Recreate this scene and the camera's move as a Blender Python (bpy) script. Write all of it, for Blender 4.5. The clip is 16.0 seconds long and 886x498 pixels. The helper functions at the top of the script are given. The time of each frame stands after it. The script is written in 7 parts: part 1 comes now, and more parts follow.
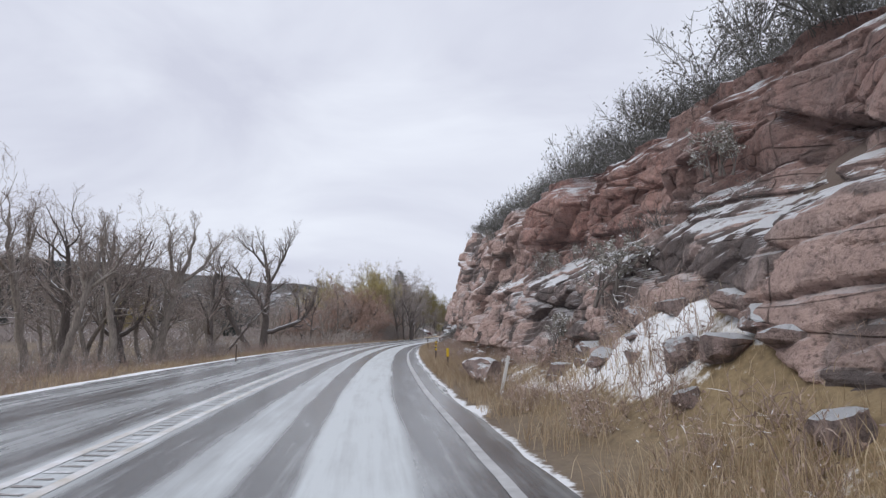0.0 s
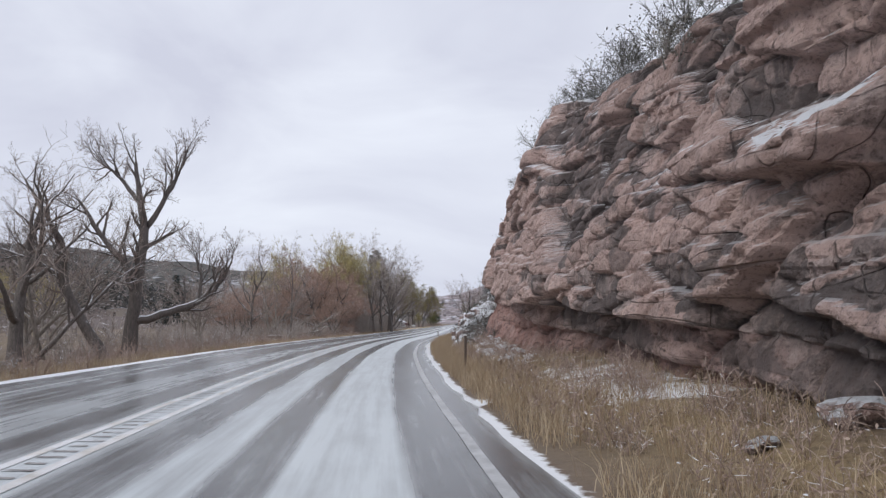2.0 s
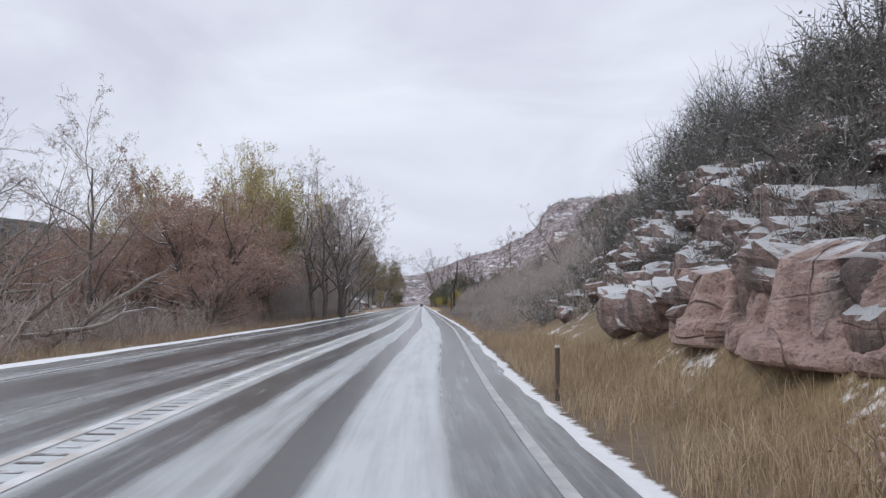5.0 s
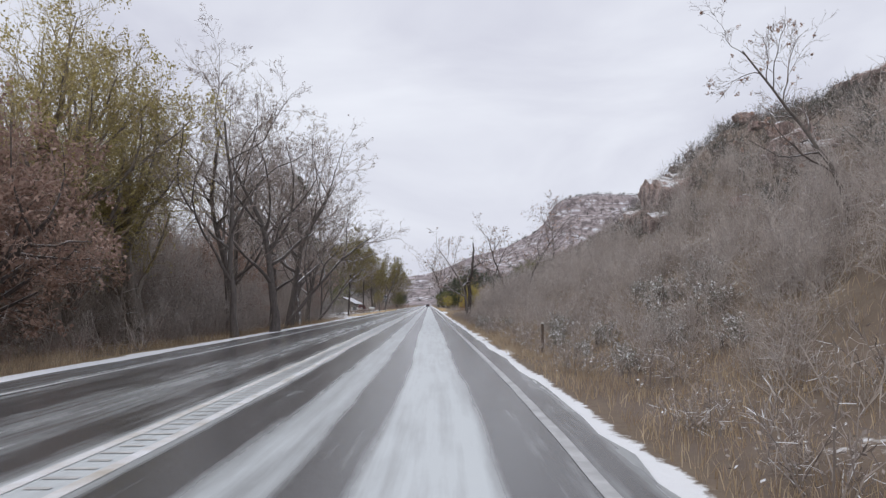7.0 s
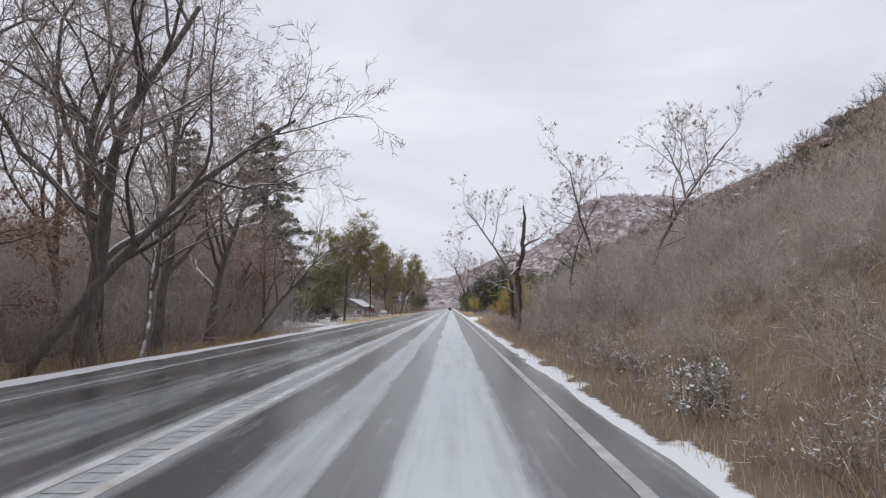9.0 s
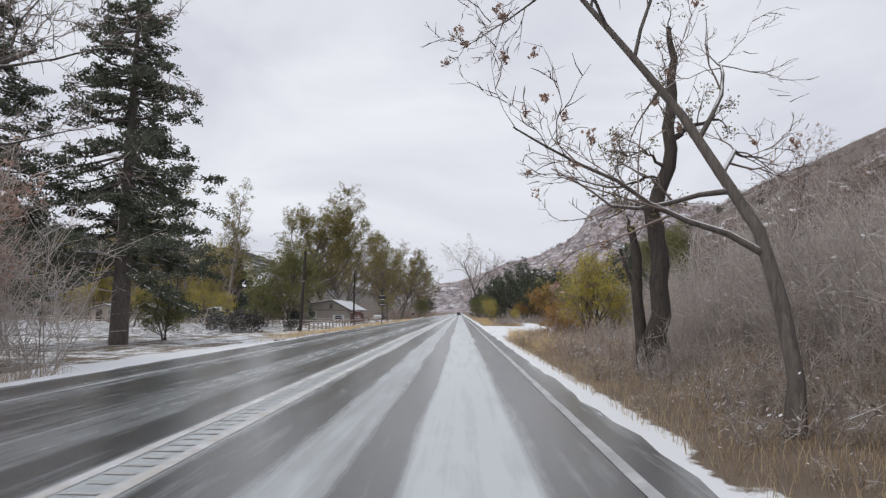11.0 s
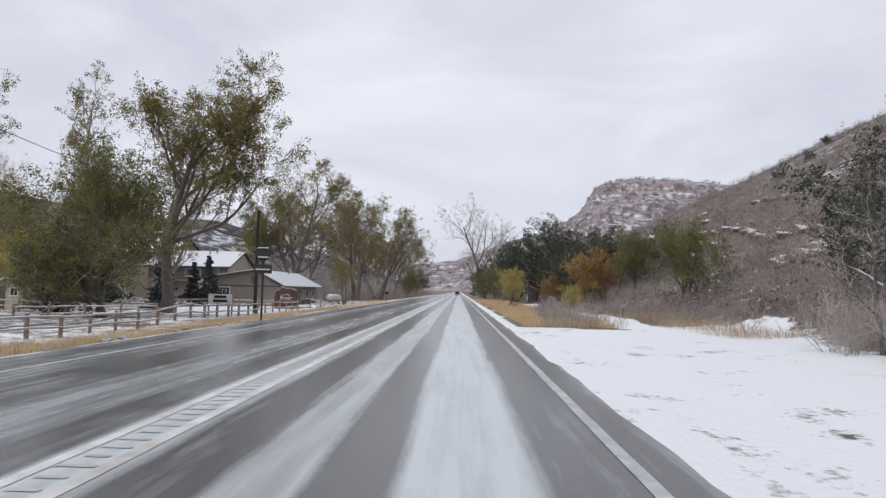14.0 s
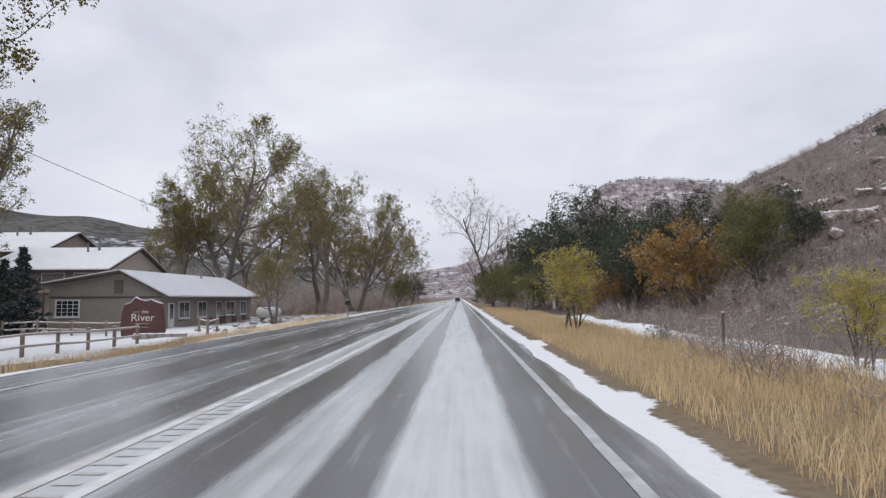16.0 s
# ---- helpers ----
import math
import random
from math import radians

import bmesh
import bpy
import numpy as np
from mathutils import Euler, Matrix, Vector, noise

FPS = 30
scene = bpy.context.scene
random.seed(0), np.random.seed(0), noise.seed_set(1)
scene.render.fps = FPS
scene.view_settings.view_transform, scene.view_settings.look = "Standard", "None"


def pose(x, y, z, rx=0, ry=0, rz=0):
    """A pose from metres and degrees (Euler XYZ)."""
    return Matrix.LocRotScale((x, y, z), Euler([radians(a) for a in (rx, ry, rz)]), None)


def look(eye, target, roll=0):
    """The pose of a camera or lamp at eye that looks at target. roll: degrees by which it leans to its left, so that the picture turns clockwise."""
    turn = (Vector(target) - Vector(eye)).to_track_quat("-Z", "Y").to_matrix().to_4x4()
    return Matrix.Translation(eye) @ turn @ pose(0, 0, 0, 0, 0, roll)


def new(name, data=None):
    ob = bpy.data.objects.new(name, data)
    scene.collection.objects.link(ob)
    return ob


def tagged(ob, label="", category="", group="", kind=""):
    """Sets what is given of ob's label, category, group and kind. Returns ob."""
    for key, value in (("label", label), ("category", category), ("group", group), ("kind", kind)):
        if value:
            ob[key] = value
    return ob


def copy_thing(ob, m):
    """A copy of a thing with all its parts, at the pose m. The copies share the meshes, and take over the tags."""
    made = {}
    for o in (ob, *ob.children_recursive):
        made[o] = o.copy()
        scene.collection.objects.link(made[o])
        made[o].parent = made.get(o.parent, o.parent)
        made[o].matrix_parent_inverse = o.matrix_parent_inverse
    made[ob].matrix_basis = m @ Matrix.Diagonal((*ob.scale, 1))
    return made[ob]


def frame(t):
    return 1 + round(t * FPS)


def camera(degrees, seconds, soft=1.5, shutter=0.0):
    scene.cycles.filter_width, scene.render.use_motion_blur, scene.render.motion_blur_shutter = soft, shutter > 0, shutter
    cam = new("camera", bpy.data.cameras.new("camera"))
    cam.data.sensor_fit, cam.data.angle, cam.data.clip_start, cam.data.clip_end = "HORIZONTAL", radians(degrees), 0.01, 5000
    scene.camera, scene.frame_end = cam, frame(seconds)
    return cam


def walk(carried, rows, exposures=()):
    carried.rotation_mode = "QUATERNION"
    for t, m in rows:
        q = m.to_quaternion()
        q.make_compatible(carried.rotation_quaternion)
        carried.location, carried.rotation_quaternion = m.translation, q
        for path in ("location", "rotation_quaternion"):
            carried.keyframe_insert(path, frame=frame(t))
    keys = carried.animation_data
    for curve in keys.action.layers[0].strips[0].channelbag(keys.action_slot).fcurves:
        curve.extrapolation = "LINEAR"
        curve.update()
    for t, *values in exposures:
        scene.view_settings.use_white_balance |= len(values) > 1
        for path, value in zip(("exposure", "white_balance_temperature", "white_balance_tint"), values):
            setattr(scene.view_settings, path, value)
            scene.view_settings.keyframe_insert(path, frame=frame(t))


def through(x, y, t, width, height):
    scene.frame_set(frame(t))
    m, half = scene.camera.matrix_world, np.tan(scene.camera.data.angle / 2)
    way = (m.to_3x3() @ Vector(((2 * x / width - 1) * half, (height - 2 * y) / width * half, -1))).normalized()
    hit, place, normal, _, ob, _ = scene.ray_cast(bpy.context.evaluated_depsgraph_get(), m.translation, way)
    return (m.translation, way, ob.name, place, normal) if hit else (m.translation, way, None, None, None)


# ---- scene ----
cam = camera(69.5, 16.0, soft=1.35, shutter=0.0)

# seconds, place (m), heading, tilt and lean (degrees)
PATH = [
    (0.0, 11.80, 0.00, 1.471, 4.27, 7.43, 0.18),
    (0.5, 10.39, 7.51, 1.451, 3.84, 7.20, 0.23),
    (1.0, 8.95, 15.03, 1.440, 3.22, 6.99, 0.28),
    (1.5, 7.84, 22.58, 1.440, 2.59, 6.84, 0.02),
    (2.0, 6.79, 30.11, 1.451, 1.84, 6.63, -0.27),
    (2.5, 5.60, 37.64, 1.457, 0.88, 6.43, -0.32),
    (3.0, 4.60, 45.16, 1.453, -0.00, 6.17, 0.02),
    (3.5, 3.92, 52.67, 1.449, -0.66, 5.99, 0.07),
    (4.0, 3.45, 60.20, 1.456, -1.24, 5.81, -0.09),
    (4.5, 2.84, 67.72, 1.457, -1.66, 5.41, -0.34),
    (5.0, 2.47, 75.26, 1.433, -1.88, 4.98, -0.82),
    (5.5, 2.58, 82.80, 1.434, -1.92, 4.78, -0.63),
    (6.0, 2.70, 90.34, 1.443, -1.80, 4.76, -0.42),
    (6.5, 2.81, 97.89, 1.457, -1.57, 4.84, -0.21),
    (7.0, 2.91, 105.44, 1.474, -1.26, 4.97, 0.00),
    (7.5, 2.99, 112.99, 1.491, -0.91, 5.10, 0.22),
    (8.0, 2.98, 120.55, 1.485, -0.57, 5.15, 0.16),
    (8.5, 2.97, 128.12, 1.465, 0.05, 5.19, 0.02),
    (9.0, 2.93, 135.68, 1.443, 0.73, 5.26, -0.14),
    (9.5, 2.89, 143.24, 1.441, 1.15, 5.38, -0.28),
    (10.0, 2.88, 150.81, 1.444, 1.38, 5.52, -0.42),
    (10.5, 2.88, 158.40, 1.447, 1.48, 5.63, -0.57),
    (11.0, 2.87, 165.99, 1.449, 1.51, 5.67, -0.72),
    (11.5, 2.85, 173.59, 1.450, 1.56, 5.59, -0.88),
    (12.0, 2.87, 181.21, 1.454, 1.68, 5.35, -0.99),
    (12.5, 2.85, 188.84, 1.461, 1.81, 4.86, -1.34),
    (13.0, 2.84, 196.49, 1.470, 1.77, 4.34, -1.44),
    (13.5, 2.92, 204.16, 1.481, 1.66, 3.96, -1.47),
    (14.0, 2.93, 211.84, 1.459, 1.42, 3.79, -1.25),
    (14.5, 2.92, 219.50, 1.435, 1.19, 3.85, -0.91),
    (15.0, 2.99, 227.15, 1.443, 1.07, 4.15, -0.40),
    (15.5, 3.02, 234.80, 1.459, 1.16, 4.39, 0.01),
    (16.0, 3.05, 242.42, 1.478, 1.52, 4.39, 0.21),
]
walk(cam, [(t, pose(x, y, z, 90 + tilt, lean, heading)) for t, x, y, z, heading, tilt, lean in PATH],
     [(0.0, 0.0, 6500, 10), (5.2, 0.0, 6450, 10), (7.5, 0.0, 6700, 10), (11.5, 0.0, 6800, 8), (13.0, 0.0, 6680, 9), (16.0, 0.0, 6640, 10)])

# ---- sky and light ----
world = bpy.data.worlds.new("overcast_sky")
scene.world = world
world.use_nodes = True
wt = world.node_tree
wt.nodes.clear()


def wnode(kind, **values):
    n = wt.nodes.new(kind)
    for k, v in values.items():
        if k in n.inputs:
            n.inputs[k].default_value = v
    return n


SUN_UP, SUN_TURN = radians(42), radians(235)
sky = wnode("ShaderNodeTexSky")
sky.sky_type, sky.sun_disc, sky.sun_elevation, sky.sun_rotation = "NISHITA", False, SUN_UP, SUN_TURN
coord = wnode("ShaderNodeTexCoord")
squash = wnode("ShaderNodeMapping", Scale=(1.0, 1.0, 2.6))
wt.links.new(coord.outputs["Generated"], squash.inputs["Vector"])
cloud = wnode("ShaderNodeTexNoise", Scale=2.1, Detail=5.0, Roughness=0.52, Distortion=0.5)
wt.links.new(squash.outputs["Vector"], cloud.inputs["Vector"])
ramp = wnode("ShaderNodeValToRGB")
ramp.color_ramp.elements[0].position, ramp.color_ramp.elements[0].color = 0.36, (0.65, 0.675, 0.795, 1)
ramp.color_ramp.elements[1].position, ramp.color_ramp.elements[1].color = 0.68, (0.845, 0.885, 0.985, 1)
wt.links.new(cloud.outputs["Fac"], ramp.inputs["Fac"])
thin = wnode("ShaderNodeMix")
thin.data_type = "RGBA"
thin.inputs["Factor"].default_value = 0.97
dim = wnode("ShaderNodeVectorMath")
dim.operation = "SCALE"
dim.inputs["Scale"].default_value = 0.08
wt.links.new(sky.outputs["Color"], dim.inputs[0])
wt.links.new(dim.outputs["Vector"], thin.inputs["A"])
wt.links.new(ramp.outputs["Color"], thin.inputs["B"])
back = wnode("ShaderNodeBackground", Strength=1.0)
wt.links.new(thin.outputs["Result"], back.inputs["Color"])
wout = wnode("ShaderNodeOutputWorld")
wt.links.new(back.outputs["Background"], wout.inputs["Surface"])

sun = new("sun", bpy.data.lights.new("sun", "SUN"))
sun.data.energy, sun.data.angle, sun.data.color = 1.1, radians(30), (1.0, 0.96, 0.9)
sun.matrix_world = look((0, 0, 60), (0 - 60 * math.cos(SUN_UP) * math.sin(SUN_TURN), 0 - 60 * math.cos(SUN_UP) * math.cos(SUN_TURN), 60 - 60 * math.sin(SUN_UP)))
scene.view_settings.exposure = 0.0


# ---- materials ----
def material(name):
    m = bpy.data.materials.new(name)
    m.use_nodes = True
    t = m.node_tree
    return m, t, t.nodes["Principled BSDF"]


def add(t, kind, **values):
    n = t.nodes.new(kind)
    for k, v in values.items():
        if k in n.inputs:
            n.inputs[k].default_value = v
    return n


def noise_fac(t, vector, scale, detail=4.0, rough=0.55, distortion=0.0):
    n = add(t, "ShaderNodeTexNoise", Scale=scale, Detail=detail, Roughness=rough, Distortion=distortion)
    t.links.new(vector, n.inputs["Vector"])
    return n.outputs["Fac"]


def ramp_of(t, fac, stops):
    r = add(t, "ShaderNodeValToRGB")
    e = r.color_ramp.elements
    while len(e) < len(stops):
        e.new(0.5)
    for el, (p, c) in zip(e, stops):
        el.position = p
        el.color = (c, c, c, 1) if isinstance(c, float) else (*c, 1)
    t.links.new(fac, r.inputs["Fac"])
    return r.outputs["Color"]


def mixed(t, fac, a, b, mode="MIX"):
    n = add(t, "ShaderNodeMix")
    n.data_type, n.blend_type = "RGBA", mode
    for value, key in ((fac, "Factor"), (a, "A"), (b, "B")):
        if isinstance(value, (int, float)):
            n.inputs[key].default_value = value
        elif isinstance(value, tuple):
            n.inputs[key].default_value = (*value, 1)
        else:
            t.links.new(value, n.inputs[key])
    return n.outputs["Result"]


def maths(t, op, a, b=None, clamp=False):
    n = add(t, "ShaderNodeMath")
    n.operation, n.use_clamp = op, clamp
    for i, value in enumerate((a, b)):
        if isinstance(value, (int, float)):
            n.inputs[i].default_value = value
        elif value is not None:
            t.links.new(value, n.inputs[i])
    return n.outputs[0]


def bump(t, height, strength, distance, bsdf):
    b = add(t, "ShaderNodeBump", Strength=strength, Distance=distance)
    t.links.new(height, b.inputs["Height"])
    t.links.new(b.outputs["Normal"], bsdf.inputs["Normal"])


def place(t, kind="Object", scale=(1, 1, 1)):
    c = add(t, "ShaderNodeTexCoord")
    m = add(t, "ShaderNodeMapping", Scale=scale)
    t.links.new(c.outputs[kind], m.inputs["Vector"])
    return m.outputs["Vector"]


def snow_cover(t, vec, low, high, patch, scale=1.6, more=0.0):
    """How much snow lies here: more where the surface faces up, in patches."""
    g = add(t, "ShaderNodeNewGeometry")
    s = add(t, "ShaderNodeSeparateXYZ")
    t.links.new(g.outputs["Normal"], s.inputs[0])
    n = noise_fac(t, vec, scale, 5.0, 0.62)
    v = maths(t, "ADD", s.outputs["Z"], maths(t, "MULTIPLY", maths(t, "SUBTRACT", n, 0.5), patch))
    v = maths(t, "ADD", v, more)
    m = add(t, "ShaderNodeMapRange", **{"From Min": low, "From Max": high})
    t.links.new(v, m.inputs["Value"])
    return m.outputs["Result"]


SNOW = (0.80, 0.82, 0.86)


def plain(name, colour, rough=0.7, vary=0.25, scale=6.0, metal=0.0, relief=0.3, snow=None):
    """A surface of one colour with grain and stains at two sizes; snow: (low, high, patch)."""
    m, t, b = material(name)
    v = place(t)
    dark, light = tuple(c * (1 - vary) for c in colour), tuple(min(c * (1 + vary), 1) for c in colour)
    n1, n2 = noise_fac(t, v, scale), noise_fac(t, v, scale * 7.3, 3.0)
    c = mixed(t, ramp_of(t, n1, [(0.3, 0.0), (0.7, 1.0)]), dark, light)
    c = mixed(t, maths(t, "MULTIPLY", n2, 0.5), c, tuple(x * 0.72 for x in colour))
    if snow:
        k = snow_cover(t, v, *snow)
        c = mixed(t, k, c, SNOW)
    t.links.new(c, b.inputs["Base Color"])
    b.inputs["Roughness"].default_value, b.inputs["Metallic"].default_value = rough, metal
    bump(t, n2, relief, 0.02, b)
    return m


def leaf_like(name, colours, rough=0.65, snow=0.0, through=0.25):
    """Leaves, blades or twigs: each piece takes its own shade."""
    m, t, b = material(name)
    g = add(t, "ShaderNodeNewGeometry")
    stops = [(i / max(len(colours) - 1, 1), c) for i, c in enumerate(colours)]
    c = ramp_of(t, g.outputs["Random Per Island"], stops)
    n = noise_fac(t, place(t), 0.9, 3.0)
    c = mixed(t, ramp_of(t, n, [(0.40, 0.55), (0.60, 0.0)]), c, (0.62, 0.58, 0.55), "MULTIPLY")
    if snow:
        v = place(t)
        k = snow_cover(t, v, 1.0 - snow, 1.08 - snow, 0.9, 3.0)
        c = mixed(t, k, c, SNOW)
    t.links.new(c, b.inputs["Base Color"])
    b.inputs["Roughness"].default_value = rough
    if through:
        glow = add(t, "ShaderNodeBsdfTranslucent")
        t.links.new(c, glow.inputs["Color"])
        both = add(t, "ShaderNodeMixShader", Fac=through)
        t.links.new(b.outputs[0], both.inputs[1])
        t.links.new(glow.outputs[0], both.inputs[2])
        t.links.new(both.outputs[0], t.nodes["Material Output"].inputs["Surface"])
    return m


def bark(name, colour, snow=0.0):
    m, t, b = material(name)
    v = place(t, "Object", (1, 1, 0.18))
    n = noise_fac(t, v, 16.0, 6.0, 0.62, 0.6)
    c = mixed(t, ramp_of(t, n, [(0.32, 0.0), (0.68, 1.0)]), tuple(x * 0.45 for x in colour), tuple(x * 1.35 for x in colour))
    blotch = noise_fac(t, place(t), 1.7)
    c = mixed(t, maths(t, "MULTIPLY", blotch, 0.5), c, tuple(x * 0.75 for x in colour))
    if snow:
        c = mixed(t, snow_cover(t, place(t), 0.95 - snow, 1.1 - snow, 0.7, 2.5), c, SNOW)
    t.links.new(c, b.inputs["Base Color"])
    b.inputs["Roughness"].default_value = 0.9
    bump(t, n, 0.8, 0.03, b)
    return m


# wet asphalt with slush between the wheel tracks; U is metres right of the centre line, V metres along
def road_material():
    m, t, b = material("wet_slushy_asphalt")
    uvn = add(t, "ShaderNodeUVMap")
    uvn.uv_map = "lane"
    s = add(t, "ShaderNodeSeparateXYZ")
    t.links.new(uvn.outputs["UV"], s.inputs[0])
    u, along = s.outputs["X"], s.outputs["Y"]
    stretch = add(t, "ShaderNodeMapping", Scale=(1.0, 0.035, 1.0))
    t.links.new(uvn.outputs["UV"], stretch.inputs["Vector"])
    fine = add(t, "ShaderNodeMapping", Scale=(1.0, 0.25, 1.0))
    t.links.new(uvn.outputs["UV"], fine.inputs["Vector"])
    wob = noise_fac(t, stretch.outputs["Vector"], 1.3, 3.0)
    streak = noise_fac(t, stretch.outputs["Vector"], 5.5, 4.0, 0.6)
    grainy = noise_fac(t, fine.outputs["Vector"], 2.2, 6.0, 0.65)
    uu = maths(t, "ADD", u, maths(t, "MULTIPLY", maths(t, "SUBTRACT", wob, 0.5), 0.34))
    fac = maths(t, "DIVIDE", maths(t, "ADD", uu, 6.0), 12.0)

    def at(x, v):
        return ((x + 6.0) / 12.0, v)
    bands = ramp_of(t, fac, [at(-5.6, 0.35), at(-4.9, 0.22), at(-4.0, 0.40), at(-3.2, 0.10), at(-2.5, 0.14), at(-1.9, 0.44), at(-1.2, 0.38),
                             at(-0.85, 0.05), at(-0.45, 0.25), at(-0.3, 0.88), at(0.3, 0.85), at(0.48, 0.10), at(1.05, 0.08), at(1.25, 0.74), at(1.8, 0.72),
                             at(1.92, 0.02), at(2.36, 0.02), at(2.5, 0.92), at(3.5, 0.88), at(3.7, 0.06), at(4.2, 0.10), at(4.75, 0.10), at(5.0, 0.45)])
    amount = add(t, "ShaderNodeMapRange", **{"From Min": 55.0, "From Max": 125.0, "To Min": 0.9, "To Max": 1.0})
    t.links.new(along, amount.inputs["Value"])
    bands = maths(t, "MULTIPLY", bands, amount.outputs["Result"])
    # thin slush over the whole bend, its pale colour also painting in wet sheen
    sheen_film = add(t, "ShaderNodeMapRange", **{"From Min": 50.0, "From Max": 115.0, "To Min": 0.11, "To Max": 0.0})
    t.links.new(along, sheen_film.inputs["Value"])
    bands = maths(t, "ADD", bands, sheen_film.outputs["Result"])
    drift = noise_fac(t, stretch.outputs["Vector"], 0.5, 3.0)
    k = maths(t, "ADD", bands, maths(t, "MULTIPLY", maths(t, "SUBTRACT", streak, 0.5), 0.95))
    k = maths(t, "ADD", k, maths(t, "MULTIPLY", maths(t, "SUBTRACT", drift, 0.5), 0.5))
    k = maths(t, "ADD", k, maths(t, "MULTIPLY", maths(t, "SUBTRACT", grainy, 0.5), 0.6))
    slush = add(t, "ShaderNodeMapRange", **{"From Min": 0.12, "From Max": 0.98})
    t.links.new(k, slush.inputs["Value"])
    stone = noise_fac(t, uvn.outputs["UV"], 130.0, 2.0)
    tar = mixed(t, stone, (0.055, 0.055, 0.057), (0.125, 0.124, 0.126))
    c = mixed(t, slush.outputs["Result"], tar, (0.60, 0.645, 0.665))
    t.links.new(c, b.inputs["Base Color"])
    r = add(t, "ShaderNodeMapRange", **{"From Min": 0.0, "From Max": 1.0, "To Min": 0.19, "To Max": 0.40})
    t.links.new(slush.outputs["Result"], r.inputs["Value"])
    t.links.new(r.outputs["Result"], b.inputs["Roughness"])
    h = maths(t, "ADD", maths(t, "MULTIPLY", slush.outputs["Result"], 0.5), maths(t, "MULTIPLY", stone, 0.3))
    bump(t, h, 0.35, 0.01, b)
    return m


def land_material():
    m, t, b = material("winter_ground")
    v = place(t)

    def attr(name):
        a = add(t, "ShaderNodeAttribute")
        a.attribute_name = name
        return a.outputs["Fac"]
    n1, n2, n3 = noise_fac(t, v, 0.12, 5.0), noise_fac(t, v, 0.9, 6.0, 0.62), noise_fac(t, v, 7.0, 5.0, 0.65)
    soil = ramp_of(t, n2, [(0.3, (0.082, 0.064, 0.057)), (0.5, (0.155, 0.124, 0.108)), (0.7, (0.22, 0.178, 0.148))])
    soil = mixed(t, ramp_of(t, n1, [(0.4, 0.0), (0.62, 0.7)]), soil, (0.17, 0.125, 0.115))
    straw = ramp_of(t, n3, [(0.3, (0.15, 0.105, 0.055)), (0.55, (0.33, 0.245, 0.13)), (0.75, (0.42, 0.33, 0.19))])
    c = mixed(t, attr("straw"), soil, straw)
    c = mixed(t, maths(t, "MULTIPLY", n3, 0.45), c, (0.05, 0.038, 0.033))
    k = maths(t, "ADD", attr("snow"), maths(t, "MULTIPLY", maths(t, "SUBTRACT", n2, 0.5), 1.1))
    k = maths(t, "ADD", k, maths(t, "MULTIPLY", maths(t, "SUBTRACT", n3, 0.5), 0.8))
    mr = add(t, "ShaderNodeMapRange", **{"From Min": 0.42, "From Max": 0.60})
    t.links.new(k, mr.inputs["Value"])
    c = mixed(t, mr.outputs["Result"], c, (0.82, 0.84, 0.87))
    t.links.new(c, b.inputs["Base Color"])
    b.inputs["Roughness"].default_value = 0.85
    bump(t, maths(t, "ADD", n3, maths(t, "MULTIPLY", n2, 1.5)), 0.5, 0.06, b)
    return m


